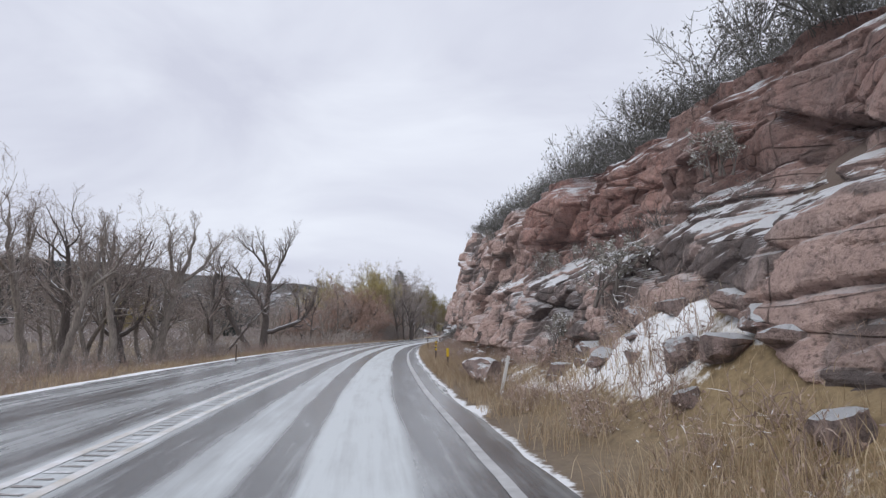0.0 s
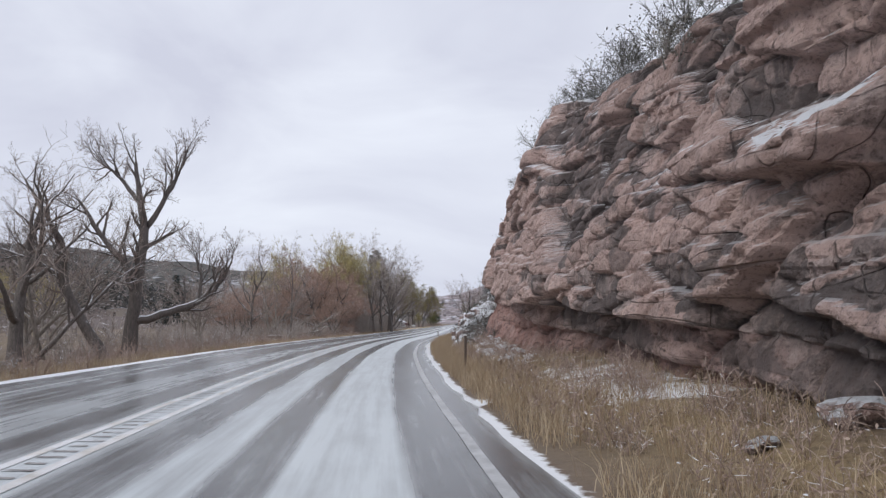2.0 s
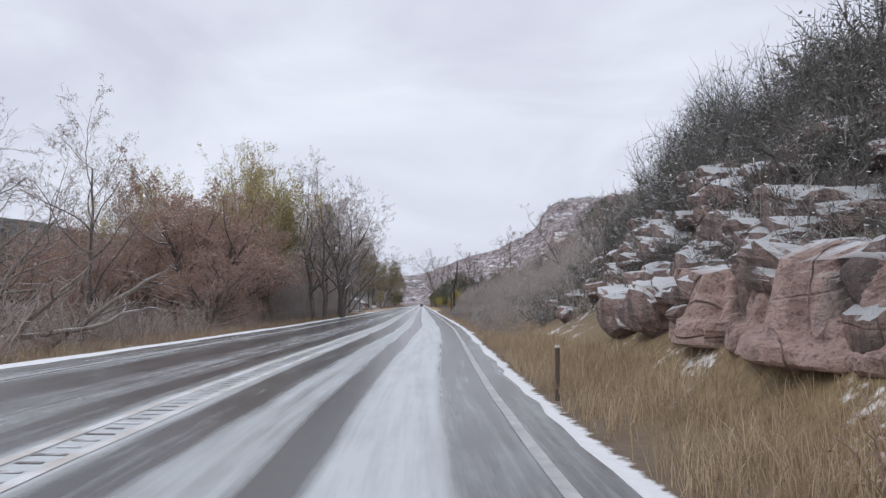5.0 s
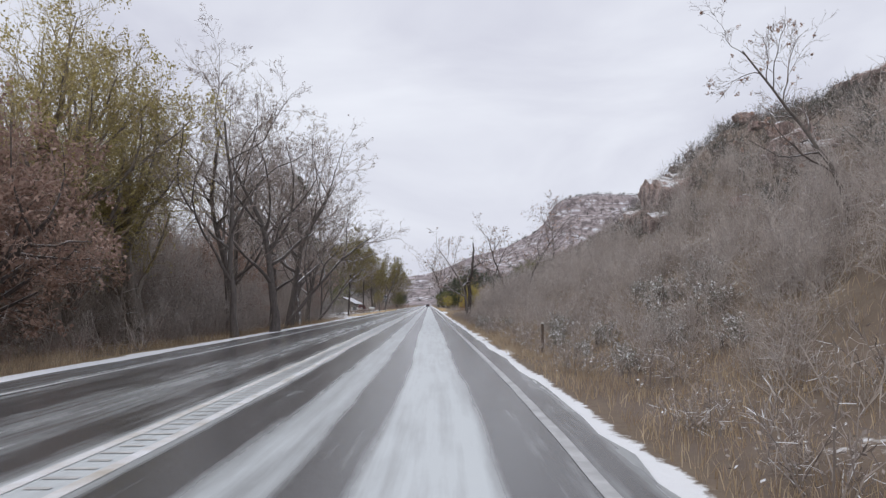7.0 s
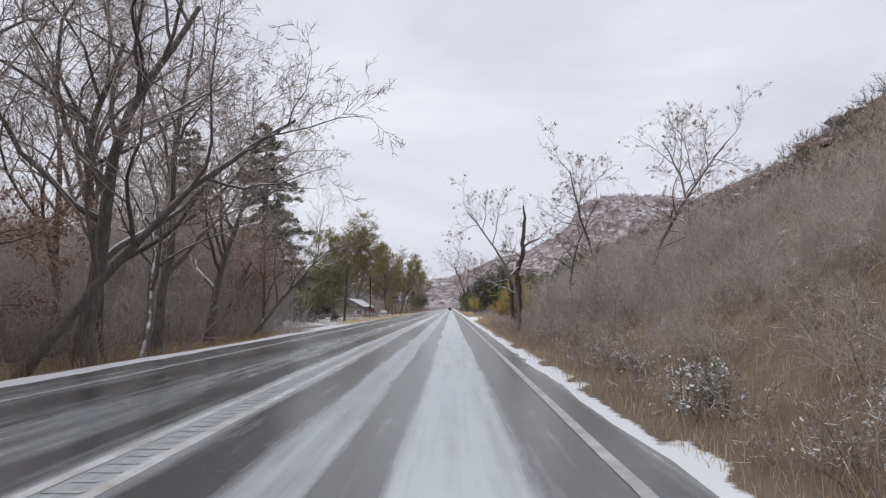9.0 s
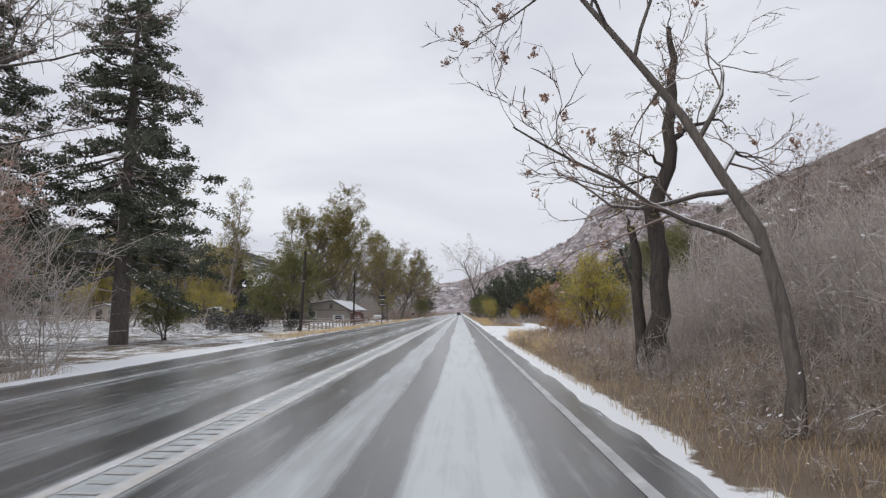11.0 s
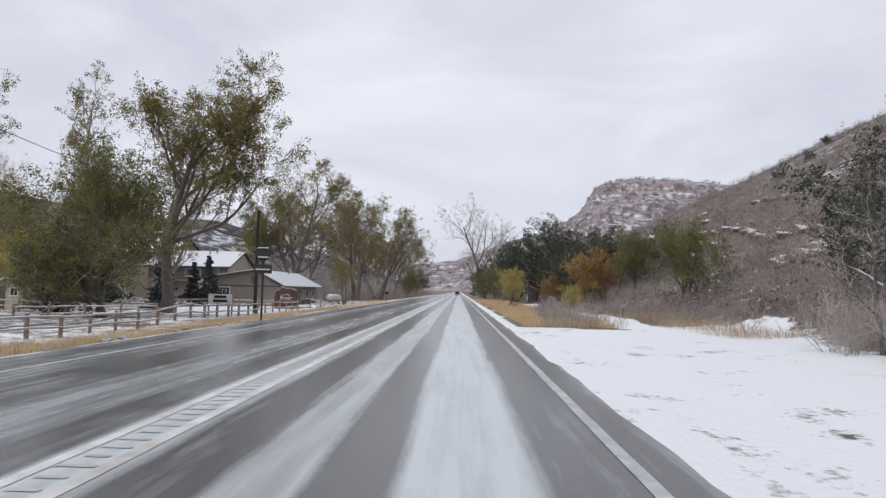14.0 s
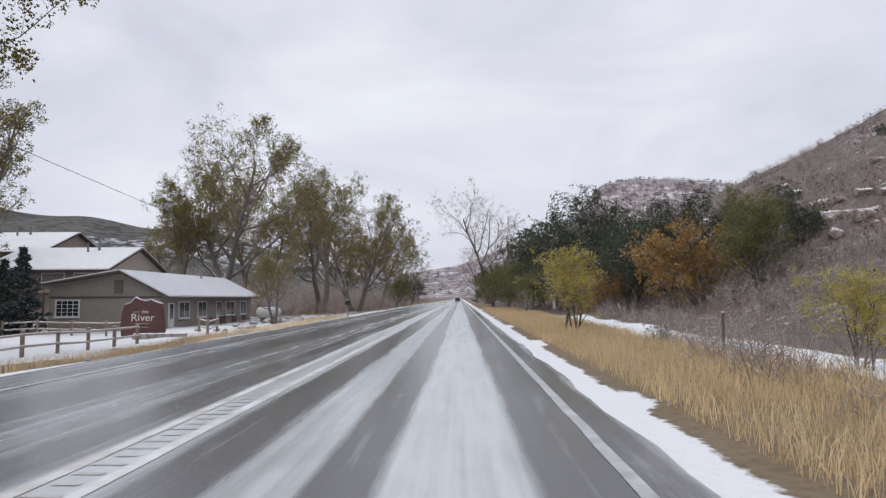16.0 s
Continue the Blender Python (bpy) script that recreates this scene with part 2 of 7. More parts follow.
def rock_material(name="red_sandstone"):
    m, t, b = material(name)
    v = place(t)
    lay = place(t, "Object", (0.75, 0.75, 1.1))
    streaks = place(t, "Object", (1.6, 1.6, 0.10))
    n1, n2, n3 = noise_fac(t, v, 0.16, 4.0), noise_fac(t, lay, 0.8, 4.0, 0.55, 0.7), noise_fac(t, v, 5.0, 7.0, 0.66)
    n4 = noise_fac(t, streaks, 1.2, 5.0, 0.6)
    c = ramp_of(t, n2, [(0.25, (0.25, 0.198, 0.187)), (0.45, (0.39, 0.31, 0.29)), (0.62, (0.53, 0.425, 0.395)), (0.8, (0.58, 0.43, 0.38))])
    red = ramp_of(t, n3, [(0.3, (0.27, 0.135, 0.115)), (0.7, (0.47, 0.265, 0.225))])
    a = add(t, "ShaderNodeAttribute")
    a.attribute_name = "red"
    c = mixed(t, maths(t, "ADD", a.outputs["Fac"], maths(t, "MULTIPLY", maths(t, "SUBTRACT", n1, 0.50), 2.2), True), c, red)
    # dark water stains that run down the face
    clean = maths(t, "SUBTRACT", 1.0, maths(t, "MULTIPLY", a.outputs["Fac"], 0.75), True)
    c = mixed(t, maths(t, "MULTIPLY", ramp_of(t, n4, [(0.48, 0.0), (0.56, 0.8)]), clean), c, (0.115, 0.098, 0.096))
    c = mixed(t, maths(t, "MULTIPLY", ramp_of(t, n4, [(0.28, 0.6), (0.42, 0.0)]), clean), c, (0.68, 0.56, 0.52))
    n5 = noise_fac(t, lay, 0.55, 6.0, 0.62, 0.8)
    c = mixed(t, maths(t, "MULTIPLY", ramp_of(t, n5, [(0.50, 0.0), (0.56, 0.7)]), clean), c, (0.135, 0.116, 0.113))
    # blocks that broke away long ago are dark with varnish, fresh ones pale
    tone = add(t, "ShaderNodeAttribute")
    tone.attribute_name = "tone"
    old = maths(t, "ADD", tone.outputs["Fac"], maths(t, "MULTIPLY", maths(t, "SUBTRACT", n2, 0.5), 1.0))
    c = mixed(t, maths(t, "MULTIPLY", ramp_of(t, old, [(0.55, 0.0), (0.72, 0.85)]), clean), c, (0.115, 0.096, 0.094))
    c = mixed(t, maths(t, "MULTIPLY", ramp_of(t, old, [(0.2, 0.7), (0.45, 0.0)]), clean), c, (0.61, 0.435, 0.385))
    grain = noise_fac(t, v, 1.9, 8.0, 0.72)
    c = mixed(t, ramp_of(t, grain, [(0.54, 0.0), (0.70, 0.55)]), c, (0.52, 0.41, 0.375))
    c = mixed(t, ramp_of(t, grain, [(0.32, 0.55), (0.44, 0.0)]), c, (0.12, 0.096, 0.092))
    pits = noise_fac(t, v, 14.0, 6.0, 0.7)
    c = mixed(t, ramp_of(t, pits, [(0.36, 0.6), (0.47, 0.0)]), c, (0.10, 0.077, 0.072))
    c = mixed(t, ramp_of(t, n3, [(0.34, 0.55), (0.45, 0.0)]), c, (0.14, 0.10, 0.092))
    # fractures that run along and across the beds, broken off in places
    split = 0.0
    for stretch, scale, width in (((0.22, 0.22, 1.5), 0.9, 0.008), ((1.3, 1.3, 0.25), 0.8, 0.007)):
        n = noise_fac(t, place(t, "Object", stretch), scale, 1.0, 0.4, 0.0)
        gap = maths(t, "ABSOLUTE", maths(t, "SUBTRACT", n, 0.5))
        line = ramp_of(t, gap, [(width * 0.35, 1.0), (width, 0.0)])
        line = maths(t, "MULTIPLY", line, ramp_of(t, noise_fac(t, v, scale * 0.7, 3.0), [(0.44, 0.0), (0.54, 1.0)]))
        split = maths(t, "MAXIMUM", line, split)
    c = mixed(t, maths(t, "MULTIPLY", split, 0.35), c, (0.06, 0.048, 0.045))
    lies = add(t, "ShaderNodeAttribute")
    lies.attribute_name = "snow"
    k = snow_cover(t, v, 0.70, 0.84, 0.85, 2.4, maths(t, "MULTIPLY", maths(t, "SUBTRACT", maths(t, "MAXIMUM", lies.outputs["Fac"], 1.0), 1.0), 0.35))
    k = maths(t, "MULTIPLY", k, maths(t, "MINIMUM", lies.outputs["Fac"], 1.0))
    c = mixed(t, k, c, SNOW)
    t.links.new(c, b.inputs["Base Color"])
    b.inputs["Roughness"].default_value = 0.88
    bump(t, maths(t, "ADD", maths(t, "ADD", n3, maths(t, "MULTIPLY", n2, 0.8)), maths(t, "SUBTRACT", maths(t, "MULTIPLY", pits, 0.45), maths(t, "MULTIPLY", split, 0.7))), 1.0, 0.14, b)
    return m


def far_material(name, c1, c2, snow_amount, scale, band=0.0):
    m, t, b = material(name)
    v = place(t, "Object", (1, 1, 1))
    n1, n2 = noise_fac(t, v, scale, 6.0, 0.6), noise_fac(t, v, scale * 9, 5.0, 0.65)
    c = mixed(t, ramp_of(t, n1, [(0.35, 0.0), (0.65, 1.0)]), c1, c2)
    c = mixed(t, ramp_of(t, n2, [(0.40, 0.75), (0.52, 0.0)]), c, tuple(x * 0.35 for x in c1))
    lay = place(t, "Object", (0.1, 0.1, 1.0))
    n3 = noise_fac(t, lay, 0.09 if band else scale, 5.0, 0.7)
    s = maths(t, "ADD", maths(t, "MULTIPLY", n2, 0.8), maths(t, "MULTIPLY", n3, 0.9))
    mr = add(t, "ShaderNodeMapRange", **{"From Min": 1.02 - snow_amount, "From Max": 1.16 - snow_amount})
    t.links.new(s, mr.inputs["Value"])
    c = mixed(t, maths(t, "MULTIPLY", mr.outputs["Result"], 0.9), c, (0.72, 0.74, 0.80))
    t.links.new(c, b.inputs["Base Color"])
    b.inputs["Roughness"].default_value = 0.95
    return m


M_GROOVE_FULL = plain("slush_filled_groove", (0.56, 0.555, 0.55), 0.5, 0.25, 3.0)
M_GROOVE = plain("slushy_groove", (0.26, 0.24, 0.235), 0.5, 0.4, 3.0, snow=(0.98, 1.15, 1.0))
M_ROAD, M_LAND, M_ROCK = road_material(), land_material(), rock_material()
M_SNOW = plain("settled_snow", (0.80, 0.82, 0.86), 0.6, 0.06, 1.5, 0.0, 0.4)
M_LINE_W = plain("worn_white_paint", (0.50, 0.51, 0.52), 0.5, 0.35, 3.0)
M_LINE_Y = plain("worn_yellow_paint", (0.52, 0.475, 0.40), 0.5, 0.2, 1.2, snow=(0.80, 1.15, 0.8))
M_BARK_DARK = bark("dark_furrowed_bark", (0.155, 0.135, 0.125), 0.36)
M_BARK_WET = bark("wet_dark_bark", (0.072, 0.06, 0.055), 0.12)
M_BARK_GREY = bark("grey_cottonwood_bark", (0.18, 0.158, 0.145), 0.26)
M_BARK_PALE = bark("pale_bark", (0.30, 0.265, 0.235), 0.2)
M_TWIG = leaf_like("bare_twigs", [(0.22, 0.18, 0.163), (0.36, 0.305, 0.277), (0.49, 0.425, 0.39)], 0.85, 0.16, 0.0)
M_TWIG_RED = leaf_like("reddish_twigs", [(0.27, 0.20, 0.17), (0.42, 0.325, 0.28), (0.55, 0.44, 0.385)], 0.85, 0.14, 0.0)
M_SCRUB = leaf_like("grey_brown_scrub", [(0.24, 0.208, 0.195), (0.39, 0.345, 0.325), (0.53, 0.48, 0.455), (0.34, 0.295, 0.255)], 0.9, 0.26, 0.2)
M_WOODS = leaf_like("leafless_woods", [(0.38, 0.345, 0.325), (0.54, 0.495, 0.47), (0.68, 0.63, 0.60), (0.57, 0.51, 0.465)], 0.9, 0.2, 0.45)
M_SAGE = leaf_like("frosted_grey_brush", [(0.085, 0.085, 0.08), (0.15, 0.148, 0.138), (0.25, 0.25, 0.235)], 0.9, 0.30, 0.0)
M_FROST = leaf_like("frosted_shrub_twigs", [(0.22, 0.20, 0.175), (0.34, 0.325, 0.29), (0.46, 0.45, 0.41)], 0.9, 0.46, 0.0)
M_STRAW = leaf_like("dry_grass", [(0.30, 0.215, 0.14), (0.50, 0.385, 0.255), (0.66, 0.55, 0.40), (0.36, 0.27, 0.18)], 0.8)
M_STRAW_GOLD = leaf_like("golden_dry_grass", [(0.60, 0.44, 0.25), (0.78, 0.61, 0.37), (0.87, 0.72, 0.48)], 0.8)
M_LEAF_WILLOW = leaf_like("yellow_green_willow_leaves", [(0.38, 0.33, 0.14), (0.56, 0.49, 0.22), (0.68, 0.59, 0.29)], 0.65, 0.0, 0.45)
M_LEAF_COTTON = leaf_like("olive_cottonwood_leaves", [(0.13, 0.12, 0.045), (0.22, 0.20, 0.07), (0.33, 0.28, 0.095), (0.27, 0.205, 0.08)], 0.65, 0.0, 0.3)
M_LEAF_RUST = leaf_like("rusty_dead_leaves", [(0.32, 0.21, 0.17), (0.48, 0.335, 0.275), (0.60, 0.44, 0.365)])
M_LEAF_GREEN = leaf_like("dull_green_leaves", [(0.12, 0.14, 0.05), (0.20, 0.215, 0.08), (0.29, 0.275, 0.10)], 0.65, 0.0, 0.35)
M_LEAF_ORANGE = leaf_like("orange_autumn_leaves", [(0.36, 0.20, 0.06), (0.48, 0.28, 0.08), (0.36, 0.25, 0.09)])
M_LEAF_YELLOW = leaf_like("yellow_autumn_leaves", [(0.46, 0.39, 0.09), (0.62, 0.52, 0.13), (0.40, 0.37, 0.11)], 0.65, 0.0, 0.4)
M_TWIG_WILLOW = leaf_like("yellow_willow_twigs", [(0.34, 0.29, 0.16), (0.50, 0.43, 0.24), (0.60, 0.52, 0.32)], 0.85, 0.14, 0.0)
M_TWIG_DARK = leaf_like("dark_bare_twigs", [(0.15, 0.12, 0.105), (0.25, 0.20, 0.18), (0.34, 0.28, 0.255)], 0.85, 0.1, 0.0)
M_FARWOOD = leaf_like("far_dark_woods", [(0.05, 0.056, 0.056), (0.09, 0.094, 0.09), (0.16, 0.15, 0.14)], 0.9, 0.06, 0.0)
M_HILL_SCRUB = leaf_like("dull_hill_scrub", [(0.10, 0.085, 0.078), (0.19, 0.155, 0.14), (0.28, 0.225, 0.20), (0.40, 0.36, 0.34)], 0.9, 0.2, 0.0)
M_DARK_SHRUB = leaf_like("dark_evergreen_shrub", [(0.04, 0.042, 0.038), (0.08, 0.08, 0.07), (0.13, 0.12, 0.105)], 0.8, 0.22, 0.0)
M_NEEDLE = leaf_like("dark_pine_needles", [(0.075, 0.09, 0.068), (0.125, 0.145, 0.107), (0.18, 0.20, 0.14)], 0.6, 0.14, 0.45)
M_NEEDLE_BLUE = leaf_like("blue_spruce_needles", [(0.03, 0.042, 0.042), (0.05, 0.066, 0.064), (0.08, 0.10, 0.095)], 0.6, 0.14)
M_JUNIPER = leaf_like("juniper_foliage", [(0.04, 0.058, 0.038), (0.075, 0.10, 0.064), (0.115, 0.14, 0.085)], 0.7, 0.08)
M_MESA = far_material("snowy_mesa_rock", (0.25, 0.215, 0.225), (0.38, 0.33, 0.335), 0.12, 0.006, 1.0)
M_FARHILL = far_material("wooded_far_hill", (0.055, 0.06, 0.06), (0.13, 0.12, 0.11), 0.06, 0.012)


# ---- mesh helpers ----
def mesh_from(name, verts, faces, mat, smooth=False, attrs=None, uv=None):
    """A mesh from arrays: verts (n, 3), faces (m, 3 or 4)."""
    verts, faces = np.asarray(verts, np.float32), np.asarray(faces, np.int32)
    me = bpy.data.meshes.new(name)
    me.vertices.add(len(verts))
    me.vertices.foreach_set("co", verts.ravel())
    k = faces.shape[1]
    me.loops.add(faces.size)
    me.loops.foreach_set("vertex_index", faces.ravel())
    me.polygons.add(len(faces))
    me.polygons.foreach_set("loop_start", np.arange(len(faces), dtype=np.int32) * k)
    me.polygons.foreach_set("use_smooth", np.full(len(faces), smooth))
    if uv is not None:
        layer = me.uv_layers.new(name="lane")
        layer.data.foreach_set("uv", np.asarray(uv, np.float32)[faces.ravel()].ravel())
    for key, values in (attrs or {}).items():
        a = me.attributes.new(key, "FLOAT", "POINT")
        a.data.foreach_set("value", np.asarray(values, np.float32).ravel())
    me.materials.append(mat)
    me.update(calc_edges=True)
    return me


def sheet_faces(rows, cols):
    i = np.arange(rows * cols).reshape(rows, cols)
    return np.stack([i[:-1, :-1], i[:-1, 1:], i[1:, 1:], i[1:, :-1]], -1).reshape(-1, 4)


def part(name, bm, mat, parent, label="", at=None):
    """Links a bmesh or a mesh as one object under a thing or a part."""
    if isinstance(bm, bmesh.types.BMesh):
        me = bpy.data.meshes.new(name)
        bm.to_mesh(me)
        bm.free()
        me.materials.append(mat)
    else:
        me = bm
    ob = new(name, me)
    ob.parent = parent
    if at is not None:
        ob.matrix_local = at
    if label:
        tagged(ob, label)
    return ob


def thing(name, label, category, m=None, group="", kind=""):
    ob = new(name)
    ob.empty_display_size = 0.2
    if m is not None:
        ob.matrix_world = m
    return tagged(ob, label, category, group, kind)


def box(bm, size, at=(0, 0, 0), turn=(0, 0, 0), bevel=0.0):
    r = bmesh.ops.create_cube(bm, size=1.0)
    bmesh.ops.scale(bm, vec=size, verts=r["verts"])
    if bevel:
        es = list({e for v in r["verts"] for e in v.link_edges})
        r2 = bmesh.ops.bevel(bm, geom=es, offset=bevel, segments=1, affect="EDGES", profile=0.5)
        vs = list({v for f in r2["faces"] for v in f.verts} | {v for v in r["verts"] if v.is_valid})
    else:
        vs = r["verts"]
    bmesh.ops.transform(bm, matrix=pose(*at, *turn), verts=vs)
    return bm


def boxed(size, at=(0, 0, 0), turn=(0, 0, 0), bevel=0.0):
    return box(bmesh.new(), size, at, turn, bevel)


def rod(bm, a, b, r0, r1=None, sides=10):
    a, b = Vector(a), Vector(b)
    d = b - a
    m = Matrix.Translation((a + b) / 2) @ d.to_track_quat("Z", "Y").to_matrix().to_4x4()
    bmesh.ops.create_cone(bm, cap_ends=True, segments=sides, radius1=r0, radius2=r0 if r1 is None else r1, depth=d.length, matrix=m)
    return bm


def prism(bm, outline, y0, y1):
    """A solid with the outline (x, z) from y0 to y1."""
    front = [bm.verts.new((x, y0, z)) for x, z in outline]
    rear = [bm.verts.new((x, y1, z)) for x, z in outline]
    bm.faces.new(front)
    bm.faces.new(rear[::-1])
    n = len(outline)
    for i in range(n):
        bm.faces.new((front[i], rear[i], rear[(i + 1) % n], front[(i + 1) % n]))
    bmesh.ops.recalc_face_normals(bm, faces=bm.faces)
    return bm


# ---- lie of the land ----
LINE_Y = np.arange(-140.0, 4400.0, 1.0)
LINE_X = np.interp(LINE_Y, [-140, -80, -40, -15, 0, 15, 30, 45, 60, 75, 85, 100, 115, 140, 4400], [52, 28.5, 17.5, 11.6, 8.55, 5.75, 3.4, 1.45, 0.0, -0.8, -0.85, -0.4, 0, 0, 0])
LINE_X = np.convolve(np.pad(LINE_X, 9, mode="edge"), np.hanning(19) / np.hanning(19).sum(), mode="valid")


def bend(y):
    """Where the road's centre line runs."""
    return np.interp(y, LINE_Y, LINE_X)


def bank(y):
    """The line along which the bank and cliff on the right run."""
    y = np.asarray(y, float)
    return np.where(y < 85, (85 - y) ** 2 / 812.0, 0.0)


def fold(x, y, scale, seed=0.0):
    """Smooth noise about -1 to 1 over arrays."""
    x, y = np.asarray(x, float) / scale + seed * 7.31, np.asarray(y, float) / scale + seed * 3.17
    return (np.sin(x * 1.7 + 1.3 * np.sin(y * 1.1 + seed)) + np.sin(y * 2.1 + 1.1 * np.sin(x * 1.3 - seed)) + 0.6 * np.sin(x * 3.9 + y * 2.7 + seed) + 0.5 * np.sin(x * 5.3 - y * 4.9)) / 3.1


CLIFF_Y = [-60, 0, 14, 25, 35, 46, 52, 57, 66, 72, 74.5, 84, 90]
CLIFF_T = [6.3, 6.3, 6.6, 7.0, 7.8, 8.6, 9.4, 10.3, 10.2, 9.9, 8.3, 6.3, 5.6]


def cliff_top(y):
    return np.interp(y, CLIFF_Y, CLIFF_T)


def cliff_foot(y):
    return np.interp(y, [30, 57, 66, 74, 84], [7.35, 6.75, 7.2, 7.6, 8.1])


def ledge_foot(y):
    """Front of the low rock ledge that stands before the end of the cliff."""
    return np.interp(y, [72, 75, 80, 86, 88], [7.0, 6.5, 6.35, 6.3, 6.8])


def ledge_top(y):
    return np.interp(y, [72, 74, 80, 86, 88], [1.2, 1.75, 1.85, 2.1, 1.6])


# cross sections of the right-hand side: metres along, then (right of the centre line, height)
SIDES = [
    (-60, [(5.0, 0), (6.6, 0.15), (7.4, 0.6), (8.6, 0.9), (12.2, 7.5), (40, 15), (130, 42), (700, 60)]),
    (14, [(5.0, 0), (6.6, 0.15), (7.4, 0.6), (8.6, 0.9), (13.0, 7.8), (40, 16), (130, 42), (700, 60)]),
    (40, [(5.0, 0), (6.4, 0.1), (7.2, 0.32), (9.5, 0.5), (14.2, 10.0), (40, 18), (130, 42), (700, 60)]),
    (60, [(5.0, 0), (6.3, 0.1), (7.0, 0.35), (9.0, 0.5), (13.0, 10.2), (40, 18), (130, 42), (700, 60)]),
    (70, [(5.0, 0), (6.0, 0.15), (6.6, 0.6), (9.4, 1.3), (12.0, 8.6), (40, 17), (130, 42), (700, 60)]),
    (77, [(5.0, 0), (6.1, 0.15), (7.3, 1.35), (9.6, 2.3), (13.0, 7.6), (40, 16), (130, 42), (700, 60)]),
    (84, [(5.0, 0), (6.1, 0.2), (7.3, 1.6), (9.6, 2.8), (13.0, 7.2), (40, 15), (130, 42), (700, 60)]),
    (92, [(5.0, 0), (6.2, 0.2), (7.6, 1.2), (9.8, 4.2), (12.2, 6.9), (40, 14), (130, 42), (700, 60)]),
    (110, [(5.0, 0), (6.6, 0.05), (8.6, 0.7), (11.4, 3.4), (14.0, 5.6), (40, 14), (130, 42), (700, 60)]),
    (128, [(5.1, 0), (6.9, 0.05), (9.4, 0.9), (14.0, 4.2), (18.0, 7.6), (42, 16), (130, 43), (700, 60)]),
    (147, [(5.2, 0), (7.0, 0.05), (10.4, 1.5), (16.6, 6.2), (22.5, 12.3), (45, 19), (130, 45), (700, 60)]),
    (183, [(5.5, 0), (8.0, 0), (14.0, 2.0), (24.7, 9.4), (31.0, 14.2), (50, 20.5), (130, 52), (700, 62)]),
    (205, [(5.4, 0), (11.0, 0), (14.0, 0.3), (22.0, 3.8), (33.0, 10.5), (55, 20), (130, 57), (700, 66)]),
    (240, [(5.4, 0), (12.0, 0), (17.0, 0.2), (25.0, 3.2), (37.0, 10.0), (60, 23), (130, 58), (700, 68)]),
    (305, [(5.4, 0), (12.0, 0), (20.0, 0.8), (30.0, 6.0), (38.0, 11.2), (65, 25), (130, 58), (700, 70)]),
    (440, [(5.4, 0), (12.0, 0), (22.0, 1.0), (32.0, 5.0), (42.0, 10.0), (65, 23), (130, 55), (700, 70)]),
    (560, [(5.4, 0), (12.0, 0), (24.0, 1.0), (40.0, 4.0), (60.0, 8.0), (90, 15), (140, 30), (700, 70)]),
    (1400, [(5.4, 0), (30.0, 1), (60.0, 4.0), (120, 20.0), (200, 50.0), (260, 80), (420, 150), (800, 220)]),
    (4200, [(5.4, 0), (30.0, 1), (60.0, 4.0), (120, 20.0), (200, 50.0), (260, 80), (420, 150), (800, 220)]),
]


def ground(x, y):
    """Height of the land at x, y (arrays)."""
    x, y = np.broadcast_arrays(np.asarray(x, float), np.asarray(y, float))
    a = x - bend(y)
    r = x - bank(y)
    ys = np.array([s[0] for s in SIDES], float)
    i = np.clip(np.searchsorted(ys, y) - 1, 0, len(SIDES) - 2)
    f = np.clip((y - ys[i]) / (ys[i + 1] - ys[i]), 0, 1)
    px = np.array([[p[0] for p in s[1]] for s in SIDES], float)
    pz = np.array([[p[1] for p in s[1]] for s in SIDES], float)
    gx = px[i] * (1 - f)[..., None] + px[i + 1] * f[..., None]
    gz = pz[i] * (1 - f)[..., None] + pz[i + 1] * f[..., None]
    z = np.zeros_like(a)
    for k in range(gx.shape[-1] - 1):
        w = np.clip((r - gx[..., k]) / np.maximum(gx[..., k + 1] - gx[..., k], 1e-6), 0, 1)
        z += w * (gz[..., k + 1] - gz[..., k])
    left = np.interp(a, [-900, -520, -260, -150, -60, -25, -14, -11, -8.0, -6.4, -5.4], [95, 82, 22, 4, -0.45, -0.8, -0.65, -0.5, -0.3, -0.06, 0])
    z = np.where(a < 0, left, z)
    z = z + 1.3 * np.exp(-((y - 70.6) / 3.2) ** 2) * np.clip((r - 6.0) / 1.9, 0, 1) * np.clip((12 - r) / 3, 0, 1)
    # a cone of broken rock against the foot of the cliff
    z = z + 1.25 * np.exp(-((y - 9.5) / 3.6) ** 2) * np.clip((r - 6.1) / 1.5, 0, 1) * np.clip((12 - r) / 3, 0, 1)
    rough = np.clip((np.abs(a) - 6.0) / 4.0, 0, 1)
    high = np.clip((a - 12) / 30, 0, 1) + np.clip((-a - 160) / 150, 0, 1)
    flat = 1 - 0.85 * ((y > 195) & (y < 245) & (a > 0) & (a < 12))
    z = z + rough * flat * (0.09 * fold(x, y, 2.3, 1) + 0.16 * fold(x, y, 7.0, 2)) + high * (1.0 * fold(x, y, 17, 3) + 3.0 * fold(x, y, 60, 4))
    return z - 0.03


def tracks(a, y):
    """Pairs of tyre tracks that swing from the road into the lay-by and back."""
    t = np.zeros(np.shape(a))
    for y0, bow, off in ((206, 5.2, 5.0), (211, 3.4, 5.2), (209, 1.6, 5.0)):
        mid = off + bow * np.clip(np.sin(np.pi * (y - y0) / (238.0 - y0)), 0, 1)
        for side in (-0.75, 0.75):
            t = np.maximum(t, np.exp(-((a - mid - side) / 0.13) ** 2))
    return t


